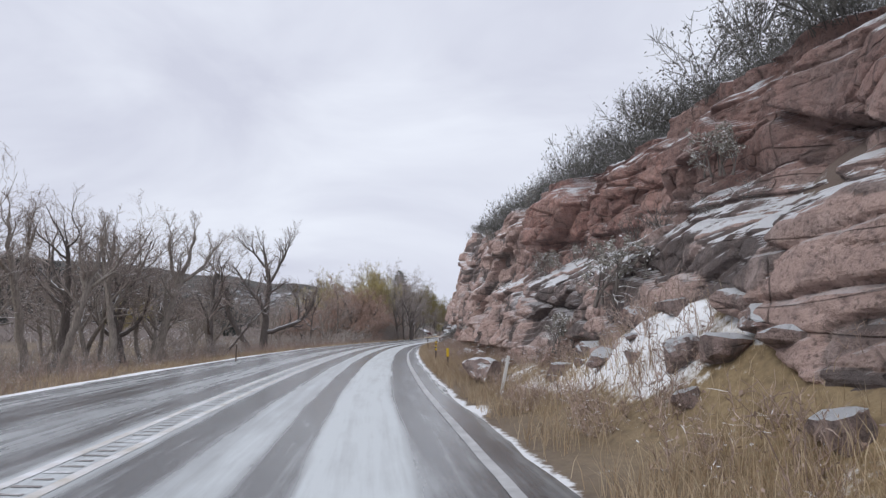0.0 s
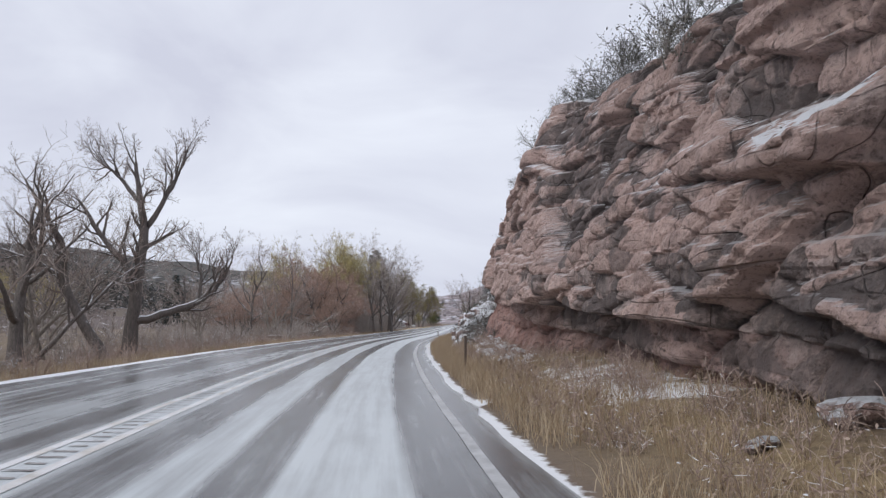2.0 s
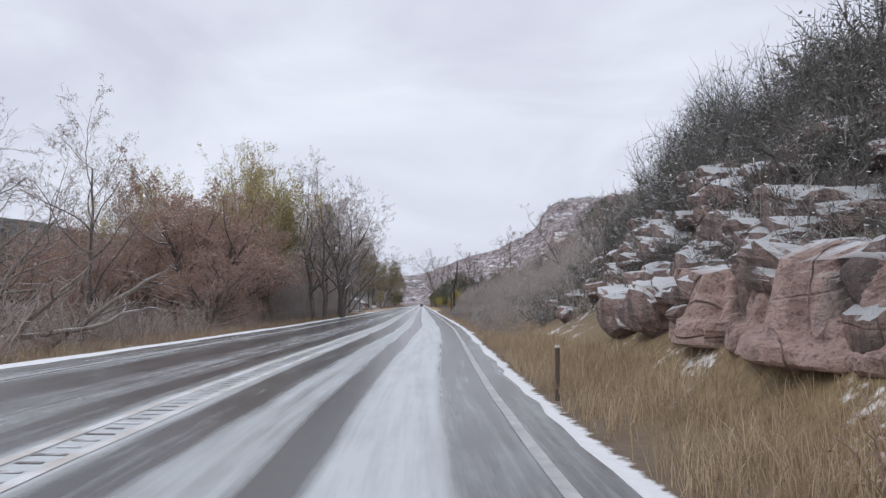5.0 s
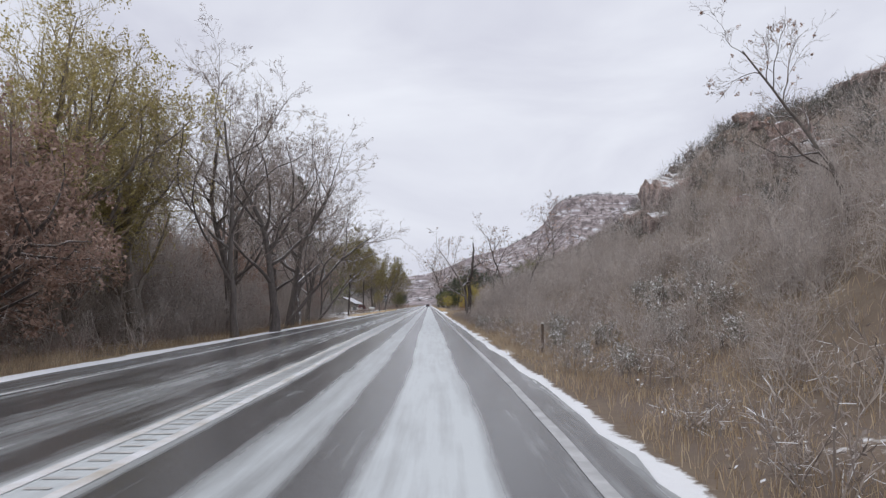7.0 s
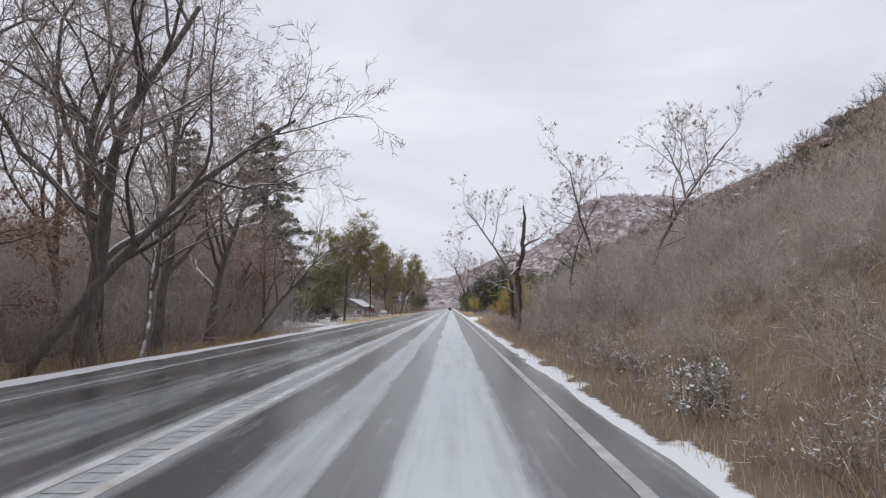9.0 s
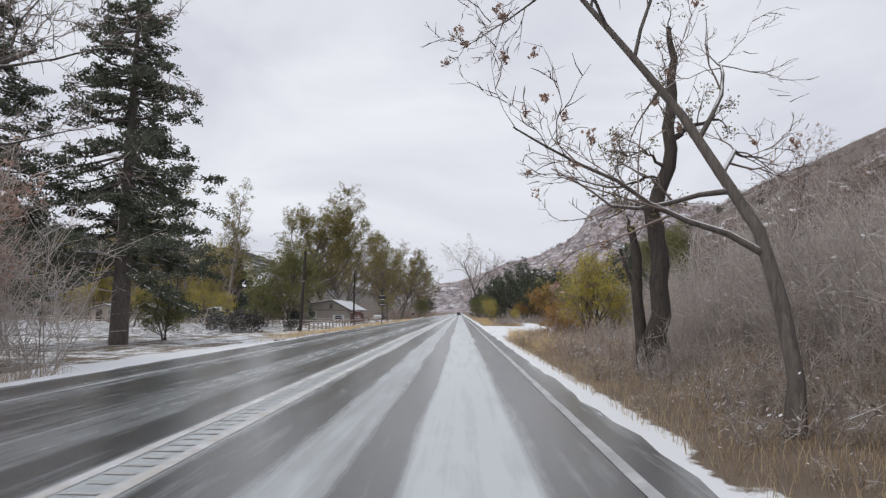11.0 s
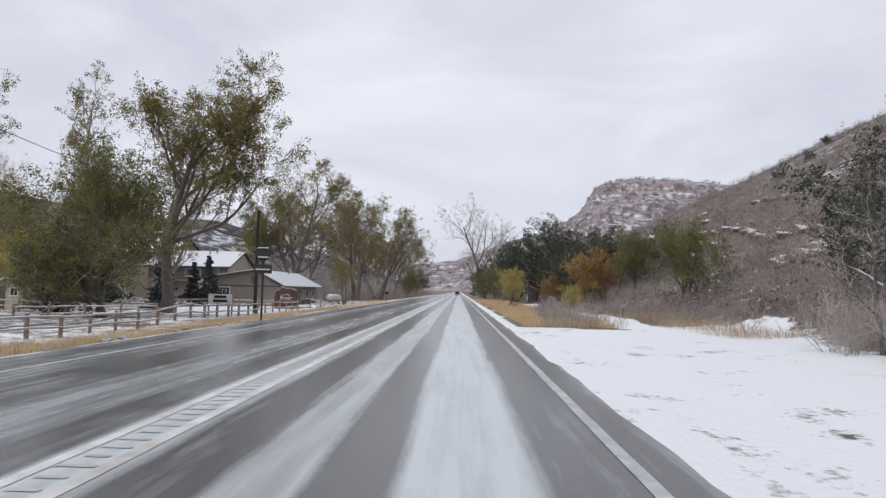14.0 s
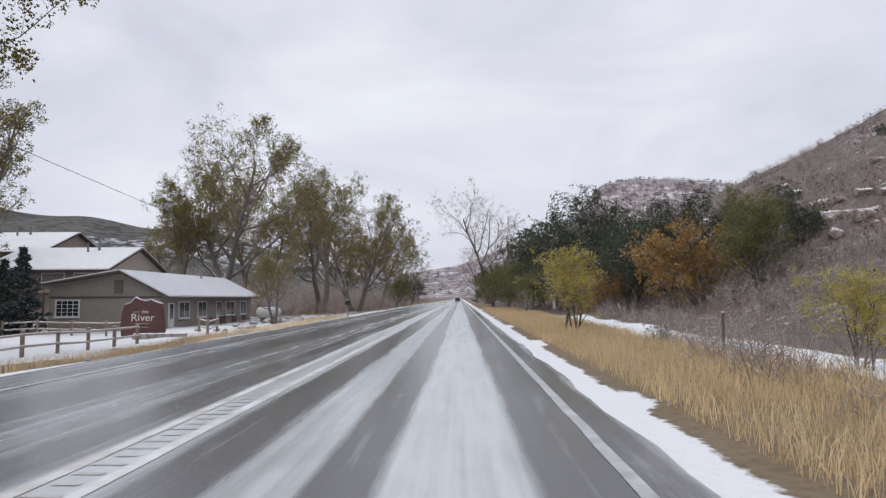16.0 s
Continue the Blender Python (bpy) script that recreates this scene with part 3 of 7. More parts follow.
def snow_amount(x, y):
    """How likely snow lies on the ground here."""
    a = x - bend(y)
    n = fold(x, y, 1.4, 5) * 0.35 + fold(x, y, 4.7, 6) * 0.4
    s = np.full(np.shape(a), 0.12)
    edge_r = np.interp(y, [-60, 60, 100, 150, 200, 260, 600], [5.25, 5.25, 5.25, 5.4, 5.5, 5.6, 6.0])
    s = np.where((a > 4.6) & (a < edge_r + 0.35 * n), 0.85, s)
    edge_l = np.interp(y, [-60, 100, 130, 170, 185, 210, 225, 265, 285, 320, 600], [7.1, 7.0, 6.4, 6.5, 11.0, 10.5, 6.9, 7.0, 11.0, 10.0, 7.0])
    s = np.where((a < -4.4) & (a > -edge_l - 0.4 * n), 0.85, s)
    # the lay-by and the yards
    lay = (y > 203 + 2 * n) & (y < 240 + 2.5 * n + np.clip((a - 10.5) * 2, 0, 6)) & (a > 4.6) & (a < 11.2 + 0.9 * n + np.clip((y - 219) * 0.3, 0, 7.5))
    s = np.where(lay, 0.80 + 0.10 * fold(x, y, 3.1, 20) - 0.13 * fold(x, y * 0.5, 0.8, 21) - 0.17 * tracks(a, y), s)
    s = np.where((a > 8.6 + n) & (a < 13.5 + n) & (y > 199 + 2 * n) & (y < 214), 0.78 + 0.15 * n, s)
    s = np.where((y > 240) & (y < 292) & (a > 10.1 + 0.4 * n) & (a < 12.9 + 0.6 * n), 0.8, s)
    yard = (a < -10.5 + n) & (a > -60 + 8 * n) & (y > 190 + 9 * n + 0.12 * (a + 10)) & (y < 330 + 9 * n)
    s = np.where(yard, 0.50 + 0.2 * n, s)
    s = np.where((a < -11) & (y > 262) & (y < 292) & (a > -26), 0.8 + 0.1 * n, s)
    # open slopes
    hill = np.clip((a - 9) / 6, 0, 1) * 0.18 + 0.04 * np.clip((a - 30) / 40, 0, 1)
    s = np.where((a > 9) & ~lay, s + hill * (0.65 + fold(x + 8 * fold(x, y, 23, 9), y + 8 * fold(x, y, 31, 10), 13, 7)), s)
    s = np.where((a > 6.0) & (a < 14) & (y > 104) & (y < 196), s + 0.08 + 0.22 * n, s)
    s = np.where((a > 6.4) & (a < 16) & (y > 66) & (y < 104), s + 0.14 + 0.25 * n, s)
    s = np.where((x - bank(y) > 6.0) & (x - bank(y) < 9.5) & (y > 64) & (y < 76), 0.56 + 0.35 * n, s)
    s = np.where((x - bank(y) > 6.4) & (x - bank(y) < 9.5) & (y < 27), 0.40 + 0.4 * n + 0.45 * np.exp(-((y - 11.5) / 3.2) ** 2) * np.clip((x - bank(y) - 6.6) / 0.4, 0, 1), s)
    s = np.where((x - bank(y) > 6.6) & (x - bank(y) < 9.5) & (y > 40) & (y < 66), 0.47 + 0.4 * n + 0.14 * np.clip((y - 48) / 4, 0, 1), s)
    return s


def spread(parts):
    return np.concatenate([np.arange(a, b, d) for a, b, d in parts])


def build_land():
    ys = spread([(-80, -10, 5), (-10, 330, 0.7), (330, 460, 2.0), (460, 800, 10), (800, 4300, 90)])
    off = spread([(-1500, -600, 90), (-600, -200, 25), (-200, -60, 8), (-60, -22, 1.6), (-22, -8, 0.55), (-8, -4.2, 0.3), (-4.2, 4.2, 2.1), (4.2, 8, 0.3), (8, 30, 0.55), (30, 60, 1.5), (60, 150, 5), (150, 400, 20), (400, 1600, 100)])
    A, Y = np.meshgrid(off, ys)
    X = A + bend(Y)
    Z = ground(X, Y)
    S = snow_amount(X, Y)
    a = A
    straw = np.clip(1 - np.abs(np.abs(a) - 7.2) / 3.0, 0, 1)
    straw = np.where((a > 4) & (Y > 240) & (Y < 330), np.clip(1 - np.abs(a - 8) / 6, 0, 1), straw)
    straw = np.where((a > 5.6) & (Y > 102) & (Y < 196), 0.25, straw)
    straw = np.where((a < -8) & (a > -70), 0.45 + 0.3 * fold(X, Y, 6, 8), straw)
    straw = np.where((a > 4.6) & (a < 13) & (Y > 203) & (Y < 242), 0.15, straw)
    V = np.stack([X, Y, Z], -1).reshape(-1, 3)
    me = mesh_from("ground", V, sheet_faces(*X.shape), M_LAND, True, {"snow": S, "straw": np.clip(straw, 0, 1)})
    tagged(new("ground", me), "brown winter ground with patches of fresh snow", "ground", kind="structure")


def build_road():
    ys = spread([(-80, 420, 1.0), (420, 1400, 6.0)])
    us = np.array([-6.0, -5.4, -4.9, -4.45, -3.0, -1.5, 0.0, 1.5, 3.0, 4.45, 4.7, 4.95])
    U, Y = np.meshgrid(us, ys)
    wig = 0.10 * fold(Y, Y * 0 + 3, 1.7, 9) + 0.08 * fold(Y, Y * 0, 0.6, 4)
    U2 = U + np.where(U > 4.9, wig, 0) + np.where(U < -5.9, wig, 0)
    narrow = np.interp(Y, [-80, 100, 150, 185, 215, 600], [0.6, 0.6, 0.75, 0.45, 0.0, 0.0])
    U2 = np.where(U < -4.4, U2 + narrow, U2)
    slope = np.gradient(bend(ys), ys)[:, None]
    X, YY = bend(Y) + U2, Y - U2 * slope * (np.abs(slope) > 1e-6)
    Z = 0.02 - 0.012 * np.abs(U2) + 0.03
    V = np.stack([X, YY, Z], -1).reshape(-1, 3)
    uv = np.stack([U2, Y], -1).reshape(-1, 2)
    road = new("road", mesh_from("road", V, sheet_faces(*X.shape), M_ROAD, True, uv=uv))
    tagged(road, "wet grey two-lane asphalt road with slush between dark wheel tracks", "road", kind="structure")

    def stripe(name, u, w, mat, label, y0=-60.0, y1=700.0, lift=0.006):
        yy = spread([(y0, 420, 1.0), (420, y1, 6.0)])
        uu = np.array([u - w / 2, u + w / 2])
        UU, Y2 = np.meshgrid(uu, yy)
        if u < -3:
            UU = UU + np.interp(Y2, [-80, 100, 150, 185, 215, 600], [0.3, 0.3, 0.55, 0.3, 0.0, 0.0])
        UU = UU + 0.012 * fold(Y2, Y2 * 0 + u, 0.5, 2)
        P = np.stack([bend(Y2) + UU, Y2 - UU * np.gradient(bend(yy), yy)[:, None], 0.05 - 0.012 * np.abs(UU) + lift], -1).reshape(-1, 3)
        part(name, mesh_from(name, P, sheet_faces(*UU.shape), mat, True), mat, road, label)
    stripe("edge_line", 4.45, 0.14, M_LINE_W, "worn white edge line")
    stripe("edge_line", -4.45, 0.14, M_LINE_W, "worn white edge line")
    stripe("centre_line", -0.24, 0.13, M_LINE_Y, "snow-dulled yellow centre line")
    stripe("centre_line", 0.24, 0.13, M_LINE_Y, "snow-dulled yellow centre line")
    # rumble strip: milled grooves with slush ridges between the yellow lines
    for y0, n, mat, label in ((-10, 370, M_GROOVE, "dark milled rumble grooves"), (101, 560, M_GROOVE_FULL, "rumble grooves filled with slush")):
        P, F = [], []
        for i in range(n):
            y, w = y0 + 0.30 * i, 0.13 + 0.03 * math.sin(i * 2.3)
            c = float(bend(y))
            for dx, dy in ((-w, -0.035), (w, -0.035), (w, 0.035), (-w, 0.035)):
                P.append((c + dx, y + dy, 0.056))
            F.append((4 * i, 4 * i + 1, 4 * i + 2, 4 * i + 3))
        tagged(part("rumble_groove", mesh_from("rumble_groove", P, F, mat), mat, road, label), kind="stuff")


build_land()
build_road()


def jag(v, scale, seed):
    """Noise for rock, sampled point by point."""
    return np.array([noise.noise(Vector(p) / scale + Vector((seed, seed * 2.3, -seed))) for p in v])


# ---- the sandstone cliff beside the road ----
def cells(Y, Z, rng, y0, y1, z1, wide, tall):
    """Broken blocks: for each place the push and tilt of its block and how near it is to a crack."""
    ny, nz = int((y1 - y0) / wide) + 2, int((z1 + 2) / tall) + 2
    gy, gz = np.meshgrid(np.arange(ny), np.arange(nz), indexing="ij")
    sy = y0 - wide + (gy + (gz % 2) * 0.5 + rng.uniform(-0.42, 0.42, gy.shape)) * wide
    sz = -1 + (gz + rng.uniform(-0.38, 0.38, gy.shape)) * tall
    sy, sz = sy.ravel(), sz.ravel()
    push, ty, tz = rng.normal(size=sy.size), rng.normal(size=sy.size), rng.normal(size=sy.size)
    flat_y, flat_z = Y.ravel(), Z.ravel()
    best, near, who = np.full(flat_y.size, 1e9), np.full(flat_y.size, 1e9), np.zeros(flat_y.size, int)
    for k in range(sy.size):
        sel = np.abs(flat_y - sy[k]) < 2.6 * wide
        d = np.hypot((flat_y[sel] - sy[k]) / wide, (flat_z[sel] - sz[k]) / tall)
        b, n2, w = best[sel], near[sel], who[sel]
        closer = d < b
        n2 = np.where(closer, b, np.minimum(n2, d))
        w = np.where(closer, k, w)
        best[sel], near[sel], who[sel] = np.where(closer, d, b), n2, w
    gap = (near - best) * min(wide, tall)
    dy, dz = flat_y - sy[who], flat_z - sz[who]
    return [a.reshape(Y.shape) for a in (push[who], ty[who] * dy, tz[who] * dz, gap)]


def rock_face(name, label, seed, y0, y1, foot, lean, top_of, ledges, lip_of, reach_of, rows=(22, 1, 13, 1, 150), dy=0.052, red_of=None, depth=(0.72, 0.4), size=1.0):
    """A face of fractured beds: blocks pushed in and out, cracks between them, soft beds worn back under a lip."""
    rng = np.random.default_rng(seed)
    ys = np.arange(y0, y1, dy)
    tilt = 0.078 * (np.clip(ys, 10, 90) - 44) + 0.10 * fold(ys, ys * 0, 5.0, 6)
    top = top_of(ys) + 0.22 * fold(ys, ys * 0, 3.0, 3) + 0.16 * fold(ys, ys * 0, 1.1, 4)
    lip = lip_of(ys, tilt)
    step = np.clip(lip - 0.75, 0.2, 5.0) if depth[1] else lip * 0.6
    # rows follow the beds: foot, lower step, lip of the overhang, skyline
    ends = [ys * 0 - 0.1, step - 0.02, step + 0.02, lip - 0.02, lip + 0.02, top]
    cols = []
    for lo, hi, n in zip(ends[:-1], ends[1:], rows):
        k = np.arange(n) / n
        cols.append(lo[:, None] * (1 - k) + hi[:, None] * k)
    Z = np.concatenate(cols + [top[:, None]], 1)
    Y = np.repeat(ys[:, None], Z.shape[1], 1)
    bed = Z - tilt[:, None] + 0.05 * fold(Y, Z * 0, 0.9, 14)
    D = foot(Y) + lean * Z + 0.45 * fold(Y, Z * 0, 9.0, 1) + 0.16 * fold(Y, Z, 3.8, 2)
    # beds of unlike thickness, some standing proud and some worn back
    edges = [-8.0]
    while edges[-1] < 18:
        edges.append(edges[-1] + rng.choice([0.35, 0.8, 1.6, 2.3, 3.0], p=[0.16, 0.2, 0.24, 0.25, 0.15]))
    edges = np.array(edges)
    layer = np.clip(np.searchsorted(edges, bed) - 1, 0, len(edges) - 2)
    proud = rng.normal(size=len(edges)) * 0.15
    calm = np.interp(Y, [69, 76], [1.0, 0.4]) if size == 1.0 else 1.0
    D = D + calm * proud[layer] * (0.5 + 0.8 * fold(Y, Z * 0, 4.0, 8))
    # blocks at four sizes, their joints bent and broken, their tops standing out
    warp_y = Y + 0.16 * fold(Y, Z, 1.3, 15) + 0.35 * bed
    warp_z = bed + 0.10 * fold(Y, Z, 1.1, 16)
    shift, tone = np.zeros(Y.shape), np.full(Y.shape, 0.5)
    for wide, tall, amp, ty_k, tz_k, crack, width in ((7.5, 3.4, 0.36, 0.07, 0.06, 0.45, 0.06), (3.1, 1.9, 0.17, 0.10, 0.09, 0.30, 0.035), (1.5, 0.8, 0.08, 0.07, 0.04, 0.20, 0.026), (0.8, 0.38, 0.022, 0.035, 0.025, 0.10, 0.018)):
        wide, tall, amp, crack = wide * size, tall * size, amp * size ** 0.5, crack * size ** 0.4
        p, ty, tz, gap = cells(warp_y, warp_z, rng, y0, y1 + 4, 13 * min(1.0, size * 1.2), wide, tall)
        shift = shift + amp * np.clip(p, -1.6, 1.6) + np.clip(ty_k * ty + tz_k * tz, -0.5, 0.5)
        D = D + crack * np.exp(-np.maximum(gap, 0) / width)
        tone = tone + 0.24 * p
    tone = tone - 0.10 * np.clip((Y - 54) / 5, 0, 1) - 0.24 * np.clip((50 - Y) / 6, 0, 1) * np.clip((Y - 27) / 6, 0, 1) + 0.10 * np.clip((27 - Y) / 6, 0, 1) - 0.38 * np.clip((Y - 65) / 5, 0, 1)
    # softer beds worn back in two steps under an overhang
    reach = reach_of(Y)
    under, deep = (Z < lip[:, None]) * reach, (Z < step[:, None]) * reach
    D = D + calm * np.clip(shift, -0.7, 0.9) * (1 - 0.7 * under) + under * (depth[0] * np.interp(Y, [58, 68], [1.0, 0.55]) + 0.12 * fold(Y, Z, 1.6, 5)) + deep * depth[1] * np.interp(Y, [58, 68], [1.0, 0.4]) - 0.16 * np.clip(step[:, None] - Z, 0, 3) * deep
    snow = 0.34 + 0.4 * np.clip((Z - 5) / 2, 0, 1) - 0.4 * reach * (Z < lip[:, None] + 0.5)
    for zc, run, rise, ya, yb, slant, back in ledges:
        zl = zc + slant * (Y - ya) + 0.28 * fold(Y, Y * 0, 2.1, zc) + 0.15 * fold(Y, Y * 0, 0.7, zc)
        here = (0.75 + 0.5 * fold(Y, Y * 0, 1.6, zc + 2)) * np.clip((yb - Y) / 4, 0, 1) * np.clip((Y - ya) / 4 + 1, 0, 1)
        D = D + run * here * (np.clip((Z - zl) / rise, 0, 1) - back * np.clip((Z - zl - rise) / 3.5, 0, 1))
        snow = np.maximum(snow, 1.7 * here * np.exp(-((Z - zl - rise / 2) / (rise * 0.8)) ** 2))
    D = D + 0.35 * np.clip(Y - (y1 - 3), 0, 20) ** 2
    for keep in (0.5, 0.7):
        E = np.pad(D, 1, mode="edge")
        D = keep * D + (1 - keep) * 0.25 * (E[:-2, 1:-1] + E[2:, 1:-1] + E[1:-1, :-2] + E[1:-1, 2:])
    X = bank(Y) + D
    V = np.stack([X, Y, Z], -1).reshape(-1, 3)
    n1, n2 = jag(V, 0.8, 3.3), jag(V, 0.22, 8.1)
    V[:, 0] += 0.06 * n1 + 0.035 * n2
    V[:, 1] += 0.006 * n2
    V[:, 2] += 0.02 * n1
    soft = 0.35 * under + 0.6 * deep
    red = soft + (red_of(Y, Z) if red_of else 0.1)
    count, cols = Y.shape
    cap = V.reshape(count, cols, 3)[:, -1].copy()
    extra = []
    for k, (dx, dz) in enumerate(((0.5, 0.12), (1.6, 0.1), (3.5, -0.6))):
        c = cap.copy()
        c[:, 0] += dx
        c[:, 2] += dz + 0.15 * fold(c[:, 1], c[:, 1] * 0 + k, 1.3, k)
        extra.append(c)
    full = np.concatenate([V.reshape(count, cols, 3), np.stack(extra, 1)], 1)
    redf = np.concatenate([red, np.repeat(red[:, -1:], 3, 1)], 1)
    tonef = np.concatenate([tone, np.repeat(tone[:, -1:], 3, 1)], 1)
    snowf = np.concatenate([snow, np.full((count, 3), 1.2)], 1)
    f = sheet_faces(count, cols + 3)[:, ::-1]
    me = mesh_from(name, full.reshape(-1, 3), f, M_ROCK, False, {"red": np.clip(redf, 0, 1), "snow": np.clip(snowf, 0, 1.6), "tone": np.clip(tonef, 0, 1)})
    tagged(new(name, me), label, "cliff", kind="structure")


def build_cliff():
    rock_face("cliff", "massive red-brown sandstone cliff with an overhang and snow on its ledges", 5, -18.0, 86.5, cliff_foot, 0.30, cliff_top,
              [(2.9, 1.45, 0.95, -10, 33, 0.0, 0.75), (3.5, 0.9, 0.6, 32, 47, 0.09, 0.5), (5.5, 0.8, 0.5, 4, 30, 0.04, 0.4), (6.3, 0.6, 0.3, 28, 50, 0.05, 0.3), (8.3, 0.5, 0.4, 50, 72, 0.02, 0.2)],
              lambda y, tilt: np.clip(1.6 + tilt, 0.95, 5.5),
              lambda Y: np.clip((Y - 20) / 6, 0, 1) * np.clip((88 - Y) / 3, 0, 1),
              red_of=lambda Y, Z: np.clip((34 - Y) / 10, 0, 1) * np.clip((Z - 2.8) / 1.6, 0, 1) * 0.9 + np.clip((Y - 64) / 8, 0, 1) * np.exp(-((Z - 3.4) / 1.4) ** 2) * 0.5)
    rock_face("rock_ledge", "low ledge of jointed red sandstone undercut beside the verge", 9, 71.5, 88.5, ledge_foot, 0.10, ledge_top, [],
              lambda y, tilt: ledge_top(y) * 0.42, lambda Y: np.clip((Y - 72) / 2, 0, 1), rows=(9, 1, 4, 1, 30), dy=0.045, depth=(0.42, 0.0), size=0.42)


def boulder_mesh(seed, squash=(1, 0.8, 0.7), snow=1.6):
    """An angular block: a ball cut by random planes."""
    rng = np.random.default_rng(seed)
    bm = bmesh.new()
    bmesh.ops.create_icosphere(bm, subdivisions=3, radius=1.0)
    planes = [(Vector(rng.normal(size=3)).normalized(), rng.uniform(0.5, 0.82)) for _ in range(13)]
    for v in bm.verts:
        for n, d in planes:
            e = v.co.dot(n) - d
            if e > 0:
                v.co -= n * e
        v.co += v.co.normalized() * 0.05 * noise.noise(v.co * 3 + Vector((seed, 0, 0)))
        v.co = Vector((v.co.x * squash[0], v.co.y * squash[1], v.co.z * squash[2]))
    me = bpy.data.meshes.new("boulder")
    bm.to_mesh(me)
    bm.free()
    me.materials.append(M_ROCK)
    a = me.attributes.new("red", "FLOAT", "POINT")
    a.data.foreach_set("value", np.full(len(me.vertices), 0.25, np.float32))
    a = me.attributes.new("snow", "FLOAT", "POINT")
    a.data.foreach_set("value", np.full(len(me.vertices), snow, np.float32))
    a = me.attributes.new("tone", "FLOAT", "POINT")
    a.data.foreach_set("value", np.full(len(me.vertices), 0.45, np.float32))
    return me


def block_mesh(seed, red, snow=1.7):
    """A weathered bedded block: a box with chipped corners, a shallow seam and an uneven skin."""
    rng = np.random.default_rng(seed)
    bm = bmesh.new()
    bmesh.ops.create_cube(bm, size=2.0)
    bmesh.ops.subdivide_edges(bm, edges=bm.edges[:], cuts=6, use_grid_fill=True)
    planes = [(Vector((sx * rng.uniform(0.4, 1), sy * rng.uniform(0.4, 1), sz * rng.uniform(0.3, 1))).normalized(), rng.uniform(0.95, 1.3)) for sx in (-1, 1) for sy in (-1, 1) for sz in (-1, 1)]
    seam = rng.uniform(-0.4, 0.4)
    for v in bm.verts:
        for n, d in planes:
            e = v.co.dot(n) - d
            if e > 0:
                v.co -= n * e
        skew = 0.20 * noise.noise(v.co * 0.9 + Vector((seed * 3.1, 0, 0))) + 0.08 * noise.noise(v.co * 2.6 + Vector((0, seed * 1.7, 0)))
        pinch = 1 + skew - 0.07 * math.exp(-((v.co.z - seam) / 0.12) ** 2)
        v.co = Vector((v.co.x * pinch, v.co.y * pinch, v.co.z * (1 + skew)))
    me = bpy.data.meshes.new("boulder")
    bm.to_mesh(me)
    bm.free()
    me.materials.append(M_ROCK)
    for key, value in (("red", red), ("snow", snow), ("tone", 0.45)):
        a = me.attributes.new(key, "FLOAT", "POINT")
        a.data.foreach_set("value", np.full(len(me.vertices), value, np.float32))
    return me


def g0(x, y):
    return float(ground(x, y))


